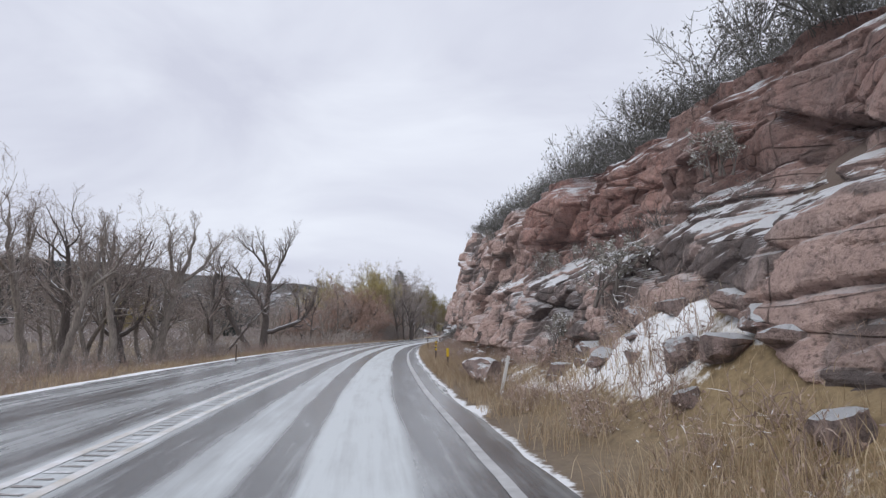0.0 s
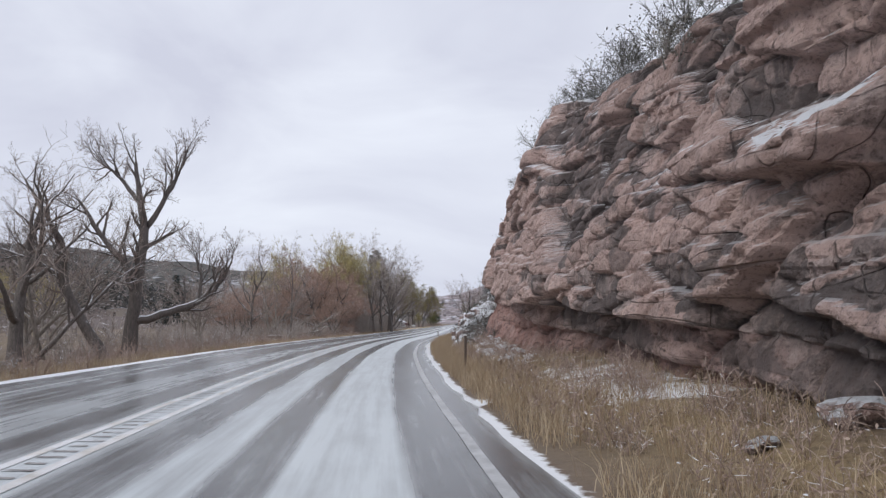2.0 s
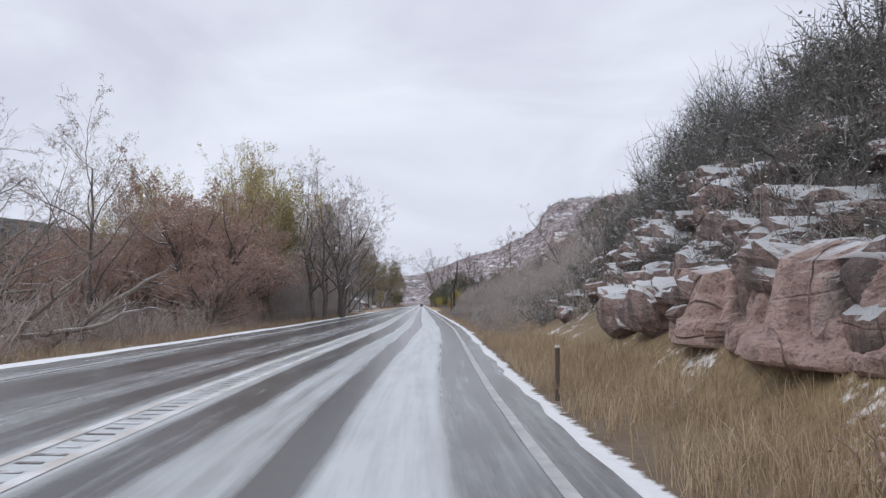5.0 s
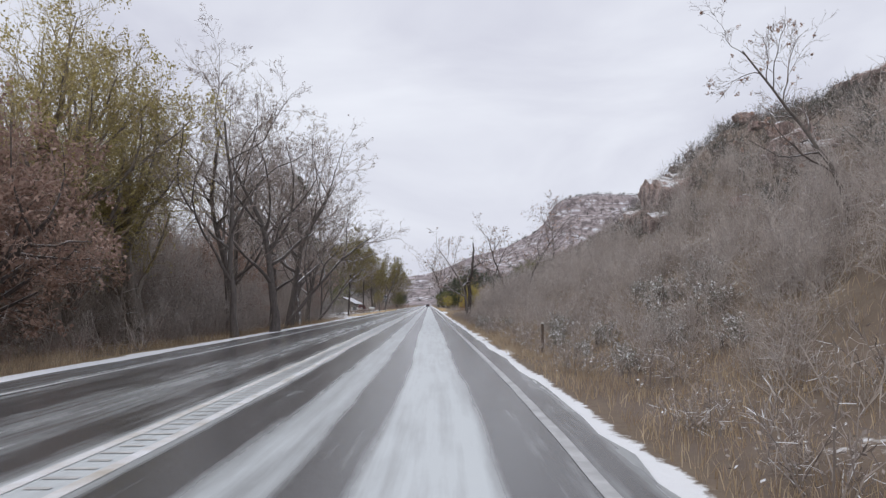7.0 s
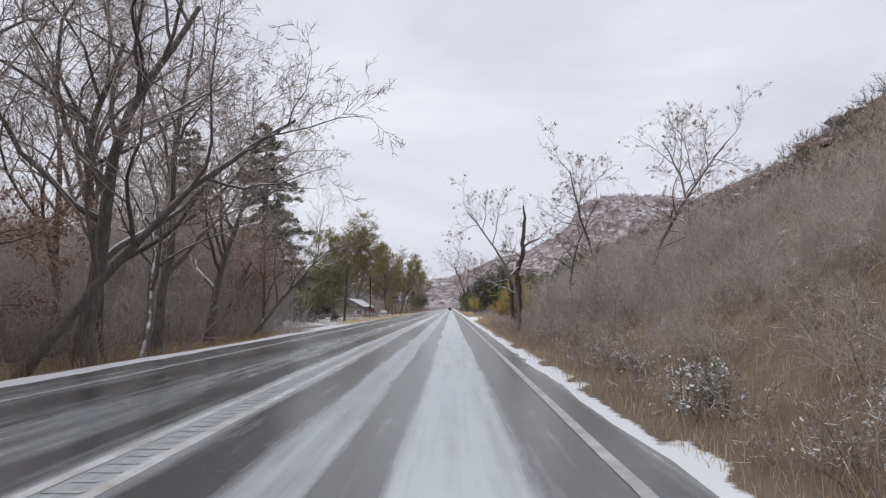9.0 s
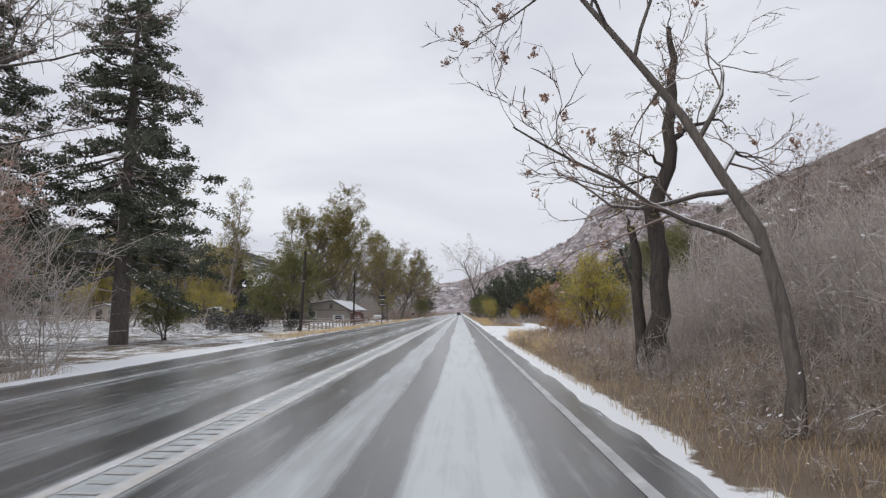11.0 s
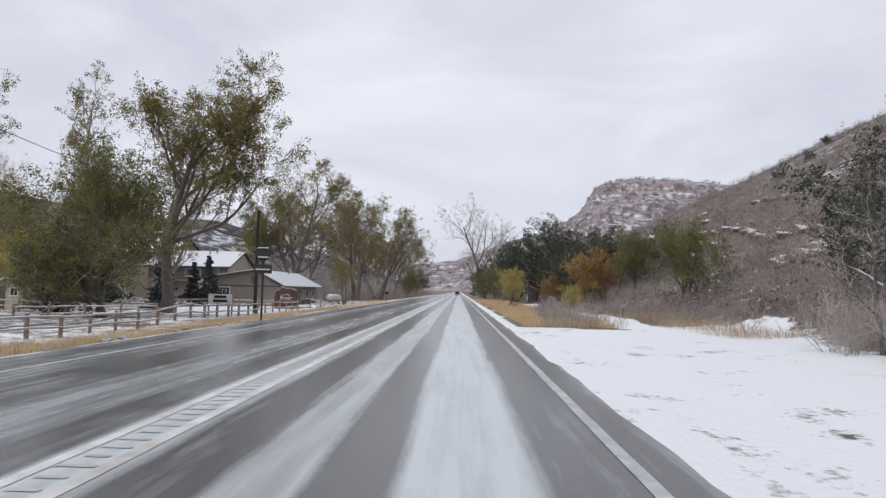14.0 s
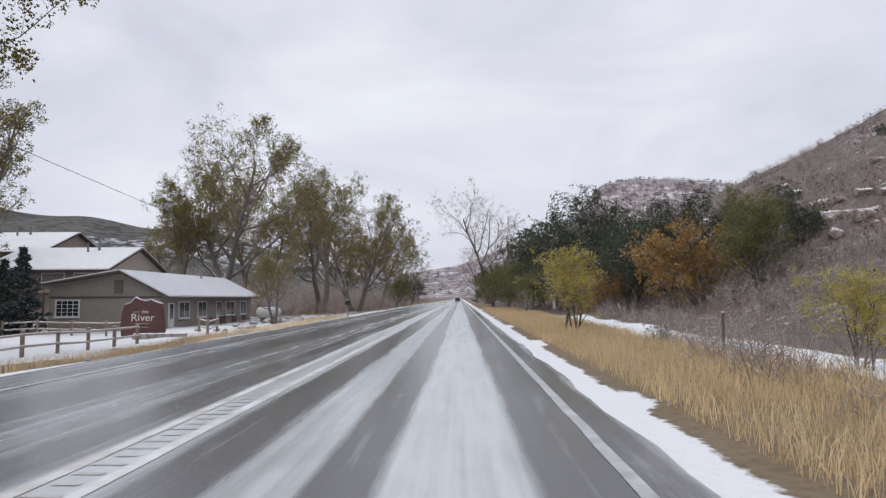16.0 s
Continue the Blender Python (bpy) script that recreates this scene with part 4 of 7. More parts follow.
def build_boulders():
    rng = np.random.default_rng(21)
    shapes = ((1, (1, 0.8, 0.7)), (2, (1.1, 0.9, 0.5)), (3, (0.9, 1.0, 0.8)), (4, (1.2, 0.7, 0.55)), (5, (1, 1, 0.6)))
    kinds, capped = [boulder_mesh(s, q) for s, q in shapes], [boulder_mesh(s + 10, q, 2.7) for s, q in shapes]

    def put(x, y, r, label="angular red-brown sandstone boulder dusted with snow", lift=0.3):
        ob = new("boulder", (capped if "thickly" in label else kinds)[int(rng.integers(5))])
        z = float(ground(x, y)) + r * lift
        ob.matrix_world = pose(x, y, z, *(rng.uniform(-18, 18, 2)), rng.uniform(0, 360)) @ Matrix.Diagonal((r, r, r, 1))
        tagged(ob, label, "boulder", "boulders below the cliff")
    # fallen blocks at the far end of the face and along the bank beyond
    for _ in range(24):
        y = rng.uniform(73, 84)
        x = float(bank(y)) + rng.uniform(7.2, 8.2)
        put(x, y, rng.uniform(0.25, 0.6), lift=0.2)
    for _ in range(72):
        y = rng.normal() * 2.7 + 70.8
        put(float(bank(y)) + rng.uniform(6.3, 8.2), y, rng.uniform(0.2, 0.7), "pale sandstone boulder thickly capped with snow", 0.25)
    for _ in range(50):
        y = rng.uniform(73, 90)
        x = float(bank(y) + ledge_foot(y)) + rng.uniform(0.7, 1.7 if y < 85 else 2.8)
        put(x, y, rng.uniform(0.2, 0.7), "reddish sandstone block with snow on top, set in the bank", 0.2)
    for _ in range(90):
        y = rng.uniform(50, 67)
        put(float(bank(y)) + rng.uniform(6.5, 8.0), y, rng.uniform(0.1, 0.36), "pale sandstone boulder thickly capped with snow", 0.25)
    for _ in range(30):
        y = rng.uniform(87, 104)
        x = float(bank(y)) + rng.uniform(7.6, 11.0)
        put(x, y, rng.uniform(0.3, 0.7), "reddish sandstone block with snow on top, set in the bank", 0.15)
    for _ in range(30):
        y = rng.uniform(6, 40)
        x = float(bank(y)) + rng.uniform(6.6, 8.4)
        put(x, y, rng.uniform(0.12, 0.55))
    for _ in range(20):
        y = rng.uniform(5, 15)
        put(float(bank(y)) + rng.uniform(6.6, 8.0), y, rng.uniform(0.1, 0.4))
    for x, y, r in ((6.9, 67.9, 0.75), (9.9, 91.0, 0.9), (13.0, 21.0, 0.9), (11.6, 18.2, 0.8), (11.0, 202.4, 0.5), (11.9, 203.2, 0.6), (12.7, 202.6, 0.55), (12.2, 201.6, 0.4), (13.6, 203.4, 0.6)):
        put(x, y, r)
    for x, y, r in ((6.5, 66.5, 0.55), (7.2, 68.9, 0.7), (6.4, 69.6, 0.5), (7.6, 70.6, 0.8), (6.9, 71.6, 0.6)):
        put(x, y, r, "pale sandstone boulder thickly capped with snow", 0.3)
    for _ in range(24):
        y = rng.uniform(112, 200)
        x = np.interp(y, [110, 147, 183, 200], [12, 20, 26, 28]) + rng.uniform(-2.5, 5)
        put(float(x), y, rng.uniform(0.4, 1.0), "snow-topped ledge rock near the top of the slope", 0.25)
    for _ in range(26):
        y = rng.uniform(130, 330)
        x = rng.uniform(20, 46)
        put(x, y, rng.uniform(0.3, 1.1), "snow-topped ledge rock on the scrubby hillside", 0.2)
    # stack of bedded blocks at the end of the cliff, stepping back as it rises
    blocks = [block_mesh(s, r, w) for s, r, w in ((1, 0.25, 1.7), (2, 0.35, 1.7), (3, 0.1, 1.7), (4, 0.3, 1.7), (5, 0.1, 1.0), (6, 0.0, 0.8), (7, 0.2, 1.0), (8, 0.05, 0.8))]

    def lay(x, y, z, half, turn, label, group, first=0):
        ob = new("rock_block", blocks[first + int(rng.integers(4))])
        ob.matrix_world = pose(x, y, z, *rng.uniform(-11, 11, 2), turn) @ Matrix.Diagonal((*half, 1))
        tagged(ob, label, "rock", group)
    for k, (up, low, high) in enumerate(((0.9, 74.5, 90.0), (1.9, 85.0, 92.0), (3.0, 86.0, 94.0))):
        y = low
        while y < high:
            w = rng.choice([0.3, 0.45, 0.65, 0.95])
            if rng.uniform() < (0.75, 0.6, 0.6)[k]:
                x = float(bank(y)) + np.interp(y, [74, 86, 94], [6.6, 6.5, 7.4]) + up + rng.uniform(-0.2, 0.4)
                lay(x, y + w, g0(x, y + w) + 0.12, (rng.uniform(0.5, 0.9), w, rng.uniform(0.2, 0.3) + 0.15 * w), rng.uniform(-24, 24),
                    "weathered red sandstone block capped with snow", "stacked blocks beside the road")
            y += 2 * w * rng.uniform(0.95, 1.35)
    for _ in range(46):
        y = rng.uniform(84.5, 97)
        x, w = float(bank(y)) + np.interp(y, [84, 97], [7.4, 8.4]) + rng.uniform(0, 3.4), rng.choice([0.25, 0.4, 0.6])
        lay(x, y, g0(x, y) + 0.16, (rng.uniform(0.35, 0.7), w, rng.uniform(0.2, 0.4)), rng.uniform(-30, 30), "weathered red sandstone block capped with snow", "stacked blocks beside the road")
    for x, y, half in ((9.9, 90.9, (0.5, 0.75, 0.4)), (7.1, 87.3, (0.6, 0.8, 0.55)), (7.0, 89.2, (0.5, 0.7, 0.45))):
        lay(x, y, g0(x, y) + 0.3, half, 10.0, "weathered red sandstone block capped with snow", "stacked blocks beside the road")
    for x, y, half in ((17.2, 142.0, (1.2, 1.3, 1.0)), (16.4, 145.6, (1.0, 1.1, 0.8)), (18.6, 147.4, (1.2, 1.2, 1.0)), (15.4, 139.2, (0.8, 0.8, 0.6))):
        lay(x, y, float(ground(x, y)) + 0.25, half, rng.uniform(-20, 20), "massive grey rock slab with snow on top", "ledge rocks on the hill", 4)
    # broken ledges along the contours of the hill
    for _ in range(46):
        y = rng.uniform(120, 345)
        x = np.interp(y, [110, 147, 183, 205, 350], [13, 20, 26, 24, 32]) + abs(rng.normal()) * 15
        for _ in range(int(rng.integers(2, 8))):
            w = rng.uniform(0.5, 1.6)
            lay(float(x), y, float(ground(x, y)) + 0.05, (rng.uniform(0.5, 1.0), w, rng.uniform(0.3, 0.65)), rng.uniform(-14, 14), "snow-capped ledge rock on the scrubby hillside", "ledge rocks on the hill", 4)
            y += w * rng.uniform(1.5, 2.3)
            x += rng.normal() * 0.5


build_cliff()
build_boulders()


# ---- far hills ----
MESA_EDGE, MESA_SLOPE = [], []


def build_far():
    # mesa: skyline given as sideways and upward slope seen from the straight road
    D = 2400.0
    sx = np.array([-0.30, -0.16, -0.085, -0.05, 0.0, 0.03, 0.075, 0.128, 0.172, 0.19, 0.208, 0.23, 0.279, 0.34, 0.416, 0.55, 0.9])
    sz = np.array([0.030, 0.034, 0.037, 0.041, 0.050, 0.060, 0.079, 0.093, 0.117, 0.132, 0.164, 0.176, 0.182, 0.180, 0.174, 0.168, 0.155])
    xs = np.linspace(-0.30, 0.9, 420)
    crest = np.interp(xs, sx, sz) * D + 3 + 2.5 * fold(xs * D, xs * 0, 40, 2)
    MESA_EDGE.append((2.9 + xs * D, xs * 0 + 200 + D, crest))
    k = np.linspace(0, 1, 90)
    steep = np.clip((xs - 0.16) / 0.06, 0, 1)
    rows = []
    for j in k:
        z_soft = j ** 1.25
        z_cliff = np.interp(j, [0, 0.45, 0.62, 0.66, 0.78, 0.82, 0.93, 1.0], [0, 0.45, 0.6, 0.72, 0.80, 0.93, 0.97, 1.0])
        frac = z_soft * (1 - steep) + z_cliff * steep
        rows.append(np.stack([2.9 + xs * D * (0.80 + 0.2 * j), 200 + D * (0.72 + 0.28 * j) + 25 * fold(xs * D, xs * 0 + j * 300, 120, 3) * (1 - j), -5 + (crest + 5) * frac + 5 * fold(xs * D, j * 400 + xs * 0, 60, 5) * np.sin(j * 3.14)], -1))
    rows.append(rows[-1] + np.array([60.0, 500.0, -60.0]))
    V = np.stack(rows)
    MESA_SLOPE.append(V[20:-2, 40:230].reshape(-1, 3))
    me = mesh_from("mesa", V.reshape(-1, 3), sheet_faces(*V.shape[:2]), M_MESA, True)
    tagged(new("mesa", me), "distant flat-topped mesa with snow-dusted rock bands", "mesa", kind="structure")
    # wooded ridge across the valley on the other side
    xs = np.linspace(-1100, -20, 200)
    rows = []
    for j in np.linspace(0, 1, 24):
        top = np.interp(xs, [-1100, -700, -420, -250, -120, -20], [105, 98, 84, 62, 34, -4]) + 7 * fold(xs, xs * 0, 70, 3)
        rows.append(np.stack([xs, 620 + 260 * j + xs * 0.25 + 12 * fold(xs, xs * 0 + j * 90, 45, 2), -4 + (top + 4) * j ** 0.8], -1))
    rows.append(rows[-1] + np.array([0, 300.0, -60.0]))
    V = np.stack(rows)
    me = mesh_from("wooded_ridge", V.reshape(-1, 3), sheet_faces(*V.shape[:2]), M_FARHILL, True)
    tagged(new("wooded_ridge", me), "dark wooded ridge across the valley", "hill", kind="structure")


build_far()


# ---- plants ----
def tubes(lines, sides):
    """Tapered tubes along polylines of equal length: lines is a list of (points, radii)."""
    P = np.array([p for p, _ in lines], float)
    R = np.array([r for _, r in lines], float)
    B, n = R.shape
    T = np.gradient(P, axis=1)
    T /= np.maximum(np.linalg.norm(T, axis=2, keepdims=True), 1e-9)
    side = np.cross(T, np.array([0.31, 0.17, 0.93]))
    side /= np.maximum(np.linalg.norm(side, axis=2, keepdims=True), 1e-9)
    up = np.cross(T, side)
    ang = np.arange(sides) * 2 * np.pi / sides
    ring = side[:, :, None] * np.cos(ang)[None, None, :, None] + up[:, :, None] * np.sin(ang)[None, None, :, None]
    V = (P[:, :, None] + ring * R[:, :, None, None]).reshape(-1, 3)
    i = np.arange(B * n * sides).reshape(B, n, sides)
    j = np.roll(i, -1, axis=2)
    F = np.stack([i[:, :-1], j[:, :-1], j[:, 1:], i[:, 1:]], -1).reshape(-1, 4)
    return V, F


def ribbons(lines, rng):
    """Fine twigs as narrow tapering strips along polylines of equal length."""
    P = np.array([p for p, _ in lines], float)
    R = np.array([r for _, r in lines], float)
    B, n = R.shape
    w = np.cross(P[:, -1] - P[:, 0], rng.normal(size=(B, 3)))
    w /= np.maximum(np.linalg.norm(w, axis=1, keepdims=True), 1e-9)
    V = np.stack([P - w[:, None] * R[..., None], P + w[:, None] * R[..., None]], 2).reshape(-1, 3)
    i = np.arange(B * n * 2).reshape(B, n, 2)
    F = np.stack([i[:, :-1, 0], i[:, :-1, 1], i[:, 1:, 1], i[:, 1:, 0]], -1).reshape(-1, 4)
    return V, F


def joined(pieces):
    """Several (verts, faces) as one."""
    vs, fs, n = [], [], 0
    for v, f in pieces:
        vs.append(v)
        fs.append(f + n)
        n += len(v)
    return np.concatenate(vs), np.concatenate(fs)


def unit(v):
    return v / max(np.linalg.norm(v), 1e-9)


def grow(rng, base, way, length, r, level, spec, out):
    """Grows one limb and its children into out[level]."""
    n = spec["steps"][level]
    pts, d, p = [np.array(base, float)], unit(np.array(way, float)), np.array(base, float)
    for k in range(n):
        d = unit(d + rng.normal(size=3) * spec["wander"][level] + np.array([0, 0, spec["rise"][level]]))
        p = p + d * length / n
        pts.append(p)
    end = spec["tip"][level]
    rad = r * (1 - (1 - end) * np.linspace(0, 1, n + 1) ** 0.9)
    out[level].append((np.array(pts), rad))
    if level + 1 >= len(spec["steps"]):
        return
    count = max(1, int(round(spec["kids"][level] * rng.uniform(0.75, 1.25))))
    for c in range(count):
        f = spec["from"][level] + (1 - spec["from"][level]) * ((c + rng.uniform(0, 1)) / count)
        k = min(int(f * n), n - 1)
        w = f * n - k
        q = pts[k] * (1 - w) + pts[k + 1] * w
        t = unit(pts[k + 1] - pts[k])
        a = unit(np.cross(t, rng.normal(size=3)))
        ang = radians(spec["angle"][level]) * rng.uniform(0.65, 1.3)
        way2 = t * math.cos(ang) + a * math.sin(ang)
        rr = max(np.interp(f, np.linspace(0, 1, n + 1), rad) * spec["thin"][level], 0.006)
        grow(rng, q, way2, length * spec["short"][level] * rng.uniform(0.7, 1.2) * (1.15 - 0.5 * f), rr, level + 1, spec, out)


def quads_at(rng, P, size, flat=0.0):
    """Small leaf-shaped quads at the points P."""
    n = len(P)
    u = rng.normal(size=(n, 3))
    u /= np.linalg.norm(u, axis=1, keepdims=True)
    w = rng.normal(size=(n, 3))
    w[:, 2] *= (1 - flat)
    v = np.cross(u, w)
    v /= np.maximum(np.linalg.norm(v, axis=1, keepdims=True), 1e-9)
    s = size * rng.uniform(0.6, 1.3, (n, 1))
    V = np.stack([P - u * s, P + v * s * 0.55, P + u * s, P - v * s * 0.55], 1).reshape(-1, 3)
    return V, np.arange(4 * n).reshape(n, 4)


BARE = dict(steps=[9, 7, 5, 3, 2], kids=[9, 7, 6, 6], angle=[46, 42, 40, 38], short=[0.62, 0.55, 0.5, 0.48], thin=[0.62, 0.55, 0.5, 0.5],
            wander=[0.10, 0.17, 0.2, 0.22, 0.25], rise=[0.06, 0.05, 0.05, 0.04, 0.02], tip=[0.25, 0.22, 0.25, 0.3, 0.4])
BARE["from"] = [0.26, 0.22, 0.2, 0.15]


LEAFY = dict(steps=[7, 6, 4, 3], kids=[11, 8, 6], angle=[46, 44, 42], short=[0.62, 0.55, 0.5], thin=[0.6, 0.5, 0.5],
             wander=[0.10, 0.17, 0.2, 0.22], rise=[0.05, 0.06, 0.04, 0.02], tip=[0.25, 0.25, 0.3, 0.4])
LEAFY["from"] = [0.15, 0.2, 0.15]


def leafy(**changes):
    s = dict(LEAFY)
    s.update(changes)
    return s


def spec_of(**changes):
    s = dict(BARE)
    s.update(changes)
    return s


def tree_meshes(seed, height, r, spec, bark_mat, twig_mat, leaf_mat=None, leaves=0, leaf=0.12, lean=(0, 0), stems=1, droop=0.0, gather=0.35, low=0.0):
    rng = np.random.default_rng(seed)
    out = [[] for _ in spec["steps"]]
    for k in range(stems):
        tilt = np.array([lean[0], lean[1], 1.0]) + (rng.normal(size=3) * 0.28 * (stems > 1)) * np.array([1, 1, 0])
        b = np.array([0, 0, -0.25]) + (rng.normal(size=3) * 0.25 * (stems > 1)) * np.array([1, 1, 0])
        grow(rng, b, tilt, height * rng.uniform(0.8, 1.0) if stems > 1 else height, r * (0.75 if stems > 1 else 1), 0, spec, out)
    # flared foot
    for pts, rad in out[0]:
        rad[0] *= 1.5
    for o in out[3:]:
        for pts, rad in o:
            rad *= 1.25
    fine = [tubes(out[2], 4)] + [ribbons(o, rng) for o in out[3:] if o]
    found = [("trunk", mesh_from("trunk", *tubes([o], 10), bark_mat, True)) for o in out[0]]
    found += [("limb", mesh_from("limb", *tubes([o], 7), bark_mat, True)) for o in out[1]]
    found.append(("crown", mesh_from("crown", *joined(fine), twig_mat, False)))
    if leaves:
        ends = np.concatenate([p[1:] for p, _ in out[-1]] + [p[2:] for p, _ in out[-2]])
        ends = ends[ends[:, 2] > low * height]
        # leaves hang in sprays with gaps between them
        sprays = ends[rng.integers(len(ends), size=max(leaves // 18, 1))]
        sprays = sprays + rng.normal(size=sprays.shape) * gather * 0.75
        pick = sprays[rng.integers(len(sprays), size=leaves)] + rng.normal(size=(leaves, 3)) * gather * 0.36
        pick[:, 2] -= droop * np.abs(rng.normal(size=leaves))
        found.append(("foliage", mesh_from("foliage", *quads_at(rng, pick, leaf), leaf_mat)))
    return found


def tree(name, meshes, label, category, m, group=""):
    t = thing(name, label, category, m, group)
    for k, me in meshes:
        new_ob = new(k, me)
        new_ob.parent = t
    return t


def stand(x, y, turn=0.0, s=1.0, tilt=(0, 0), sink=0.05):
    return pose(x, y, float(ground(x, y)) - sink, tilt[0], tilt[1], turn) @ Matrix.Diagonal((s, s, s, 1))


def plant_all(source, spots):
    for x, y, turn, s in spots:
        copy_thing(source, pose(x, y, float(ground(x, y)) - 0.05, 0, 0, turn)).scale = (s, s, s)


def limbed_meshes(seed, lines, spec, bark_mat, twig_mat, kids, reach, leaf_mat=None, leaves=0, leaf=0.05, thick=1.0):
    """A tree whose main limbs follow given lines of (x, y, z, radius); the rest grows from them."""
    rng = np.random.default_rng(seed)
    out = [[] for _ in spec["steps"]]
    for line in lines:
        raw = np.array(line, float)
        k = np.linspace(0, len(raw) - 1, 4 * (len(raw) - 1) + 1)
        pts = np.stack([np.interp(k, np.arange(len(raw)), raw[:, i]) for i in range(4)], -1)
        pts[1:-1, :3] = (pts[:-2, :3] + 2 * pts[1:-1, :3] + pts[2:, :3]) / 4 + rng.normal(size=(len(pts) - 2, 3)) * 0.035
        out[0].append((pts[:, :3], pts[:, 3].copy()))
        n = len(pts) - 1
        for c in range(kids + 1):
            f = 0.999 if c == kids else 0.3 + 0.7 * (c + rng.uniform()) / kids
            i = min(int(f * n), n - 1)
            q = pts[i] * (1 - f * n + i) + pts[i + 1] * (f * n - i)
            t = unit(pts[i + 1, :3] - pts[i, :3])
            ang = radians(8 if c == kids else rng.uniform(32, 62))
            way = t * math.cos(ang) + unit(np.cross(t, rng.normal(size=3)) + np.array([0, 0, 0.3])) * math.sin(ang)
            grow(rng, q[:3], way, reach * rng.uniform(0.6, 1.15) * (1.2 - 0.45 * f), min(max(q[3] * 0.62, 0.025), thick), 1, spec, out)
    for o in out[3:]:
        for pts, rad in o:
            rad *= 1.2
    found = [("trunk", mesh_from("trunk", *tubes([out[0][0]], 12), bark_mat, True))]
    found += [("limb", mesh_from("limb", *tubes([o], 9), bark_mat, True)) for o in out[0][1:]]
    found += [("branch", mesh_from("branch", *tubes([o], 6), bark_mat, True)) for o in out[1]]
    fine = [tubes(out[2], 4)] + [ribbons(o, rng) for o in out[3:] if o]
    found.append(("crown", mesh_from("crown", *joined(fine), twig_mat, False)))
    if leaves:
        ends = np.concatenate([p[1:] for p, _ in out[-1]])
        pick = ends[rng.integers(len(ends), size=leaves)] + rng.normal(size=(leaves, 3)) * 0.09
        found.append(("foliage", mesh_from("foliage", *quads_at(rng, pick, leaf), leaf_mat)))
    return found


# -- bare cottonwoods --
bare_a = tree_meshes(11, 9.0, 0.21, spec_of(rise=[0.02, 0.09, 0.07, 0.05, 0.03], angle=[52, 44, 42, 40]), M_BARK_DARK, M_TWIG, M_WOODS, 4000, 0.03, gather=0.12)
bare_b = tree_meshes(12, 10.0, 0.165, spec_of(kids=[11, 7, 6, 7], rise=[0.05, 0.06, 0.05, 0.03, 0.0], angle=[58, 46, 42, 40]), M_BARK_GREY, M_TWIG, M_WOODS, 5000, 0.03, gather=0.12)
bare_c = tree_meshes(13, 8.5, 0.14, spec_of(wander=[0.16, 0.2, 0.22, 0.25, 0.25], rise=[0.03, 0.05, 0.06, 0.03, 0.0]), M_BARK_DARK, M_TWIG, lean=(0.35, 0))
bare_d = tree_meshes(14, 7.5, 0.20, spec_of(kids=[9, 6, 5, 4]), M_BARK_PALE, M_TWIG, stems=3)
dead = tree_meshes(15, 8.0, 0.36, spec_of(kids=[11, 7, 5, 3], wander=[0.10, 0.17, 0.22, 0.22, 0.2], rise=[0.05, 0.12, 0.09, 0.05, 0.0], angle=[60, 42, 38, 36], short=[0.78, 0.5, 0.45, 0.4]), M_BARK_DARK, M_TWIG)
L_BARE = "bare dark cottonwood with snow on its limbs"
G_BARE = "bare trees beside the road"
t_dead = tree("dead_tree", dead, "tall leafless dead tree with dark upswept limbs", "tree", stand(-16.0, 62.5, 60, 1.1), G_BARE)
great_spec = spec_of(kids=[9, 7, 6, 4], wander=[0.1, 0.17, 0.2, 0.2, 0.2], rise=[0.05, 0.10, 0.08, 0.05, 0.0], angle=[50, 40, 38, 36], short=[0.6, 0.5, 0.48, 0.45])
great = limbed_meshes(16, [
    [(0, 0, -0.4, 0.50), (0.25, 0, 2.0, 0.36), (0.45, 0, 4.6, 0.31), (0.6, 0.1, 7.1, 0.24), (0.1, 0.2, 9.3, 0.16), (-0.2, 0.2, 11.2, 0.09)],
    [(0.5, 0, 6.6, 0.2), (1.2, 0.4, 8.6, 0.14), (2.1, 0.5, 10.2, 0.10), (2.6, 0.6, 12.0, 0.05)],
    [(0.0, 0.2, 9.0, 0.14), (-1.1, 0.3, 10.4, 0.10), (-2.2, 0.2, 11.2, 0.05)],
    [(0.45, 0, 4.2, 0.24), (-0.4, -0.3, 5.4, 0.19), (-1.7, -0.4, 7.0, 0.14), (-3.0, -0.5, 8.9, 0.07)],
    [(0.25, 0, 2.0, 0.26), (1.6, 0.6, 2.5, 0.22), (3.2, 1.4, 3.1, 0.18), (4.4, 1.8, 4.2, 0.12), (5.0, 2.0, 5.6, 0.06)],
    [(3.4, 1.5, 3.2, 0.12), (3.3, 1.7, 4.6, 0.08), (3.0, 1.8, 5.8, 0.04)],
    [(-0.5, -0.6, -0.4, 0.34), (-2.0, -0.8, 1.9, 0.27), (-3.3, -0.8, 3.9, 0.23), (-3.6, -0.6, 6.1, 0.17), (-5.0, -0.5, 8.4, 0.11), (-6.3, -0.4, 10.2, 0.05)],
    [(-3.4, -0.7, 4.4, 0.15), (-4.9, -1.0, 5.4, 0.10), (-6.6, -1.2, 6.0, 0.05)]], great_spec, M_BARK_DARK, M_TWIG_DARK, 9, 2.7)
tree("dead_tree", great, "great leafless dead tree with a low limb swept towards the road", "tree", stand(-12.0, 65.5, 0, 1.0), G_BARE)
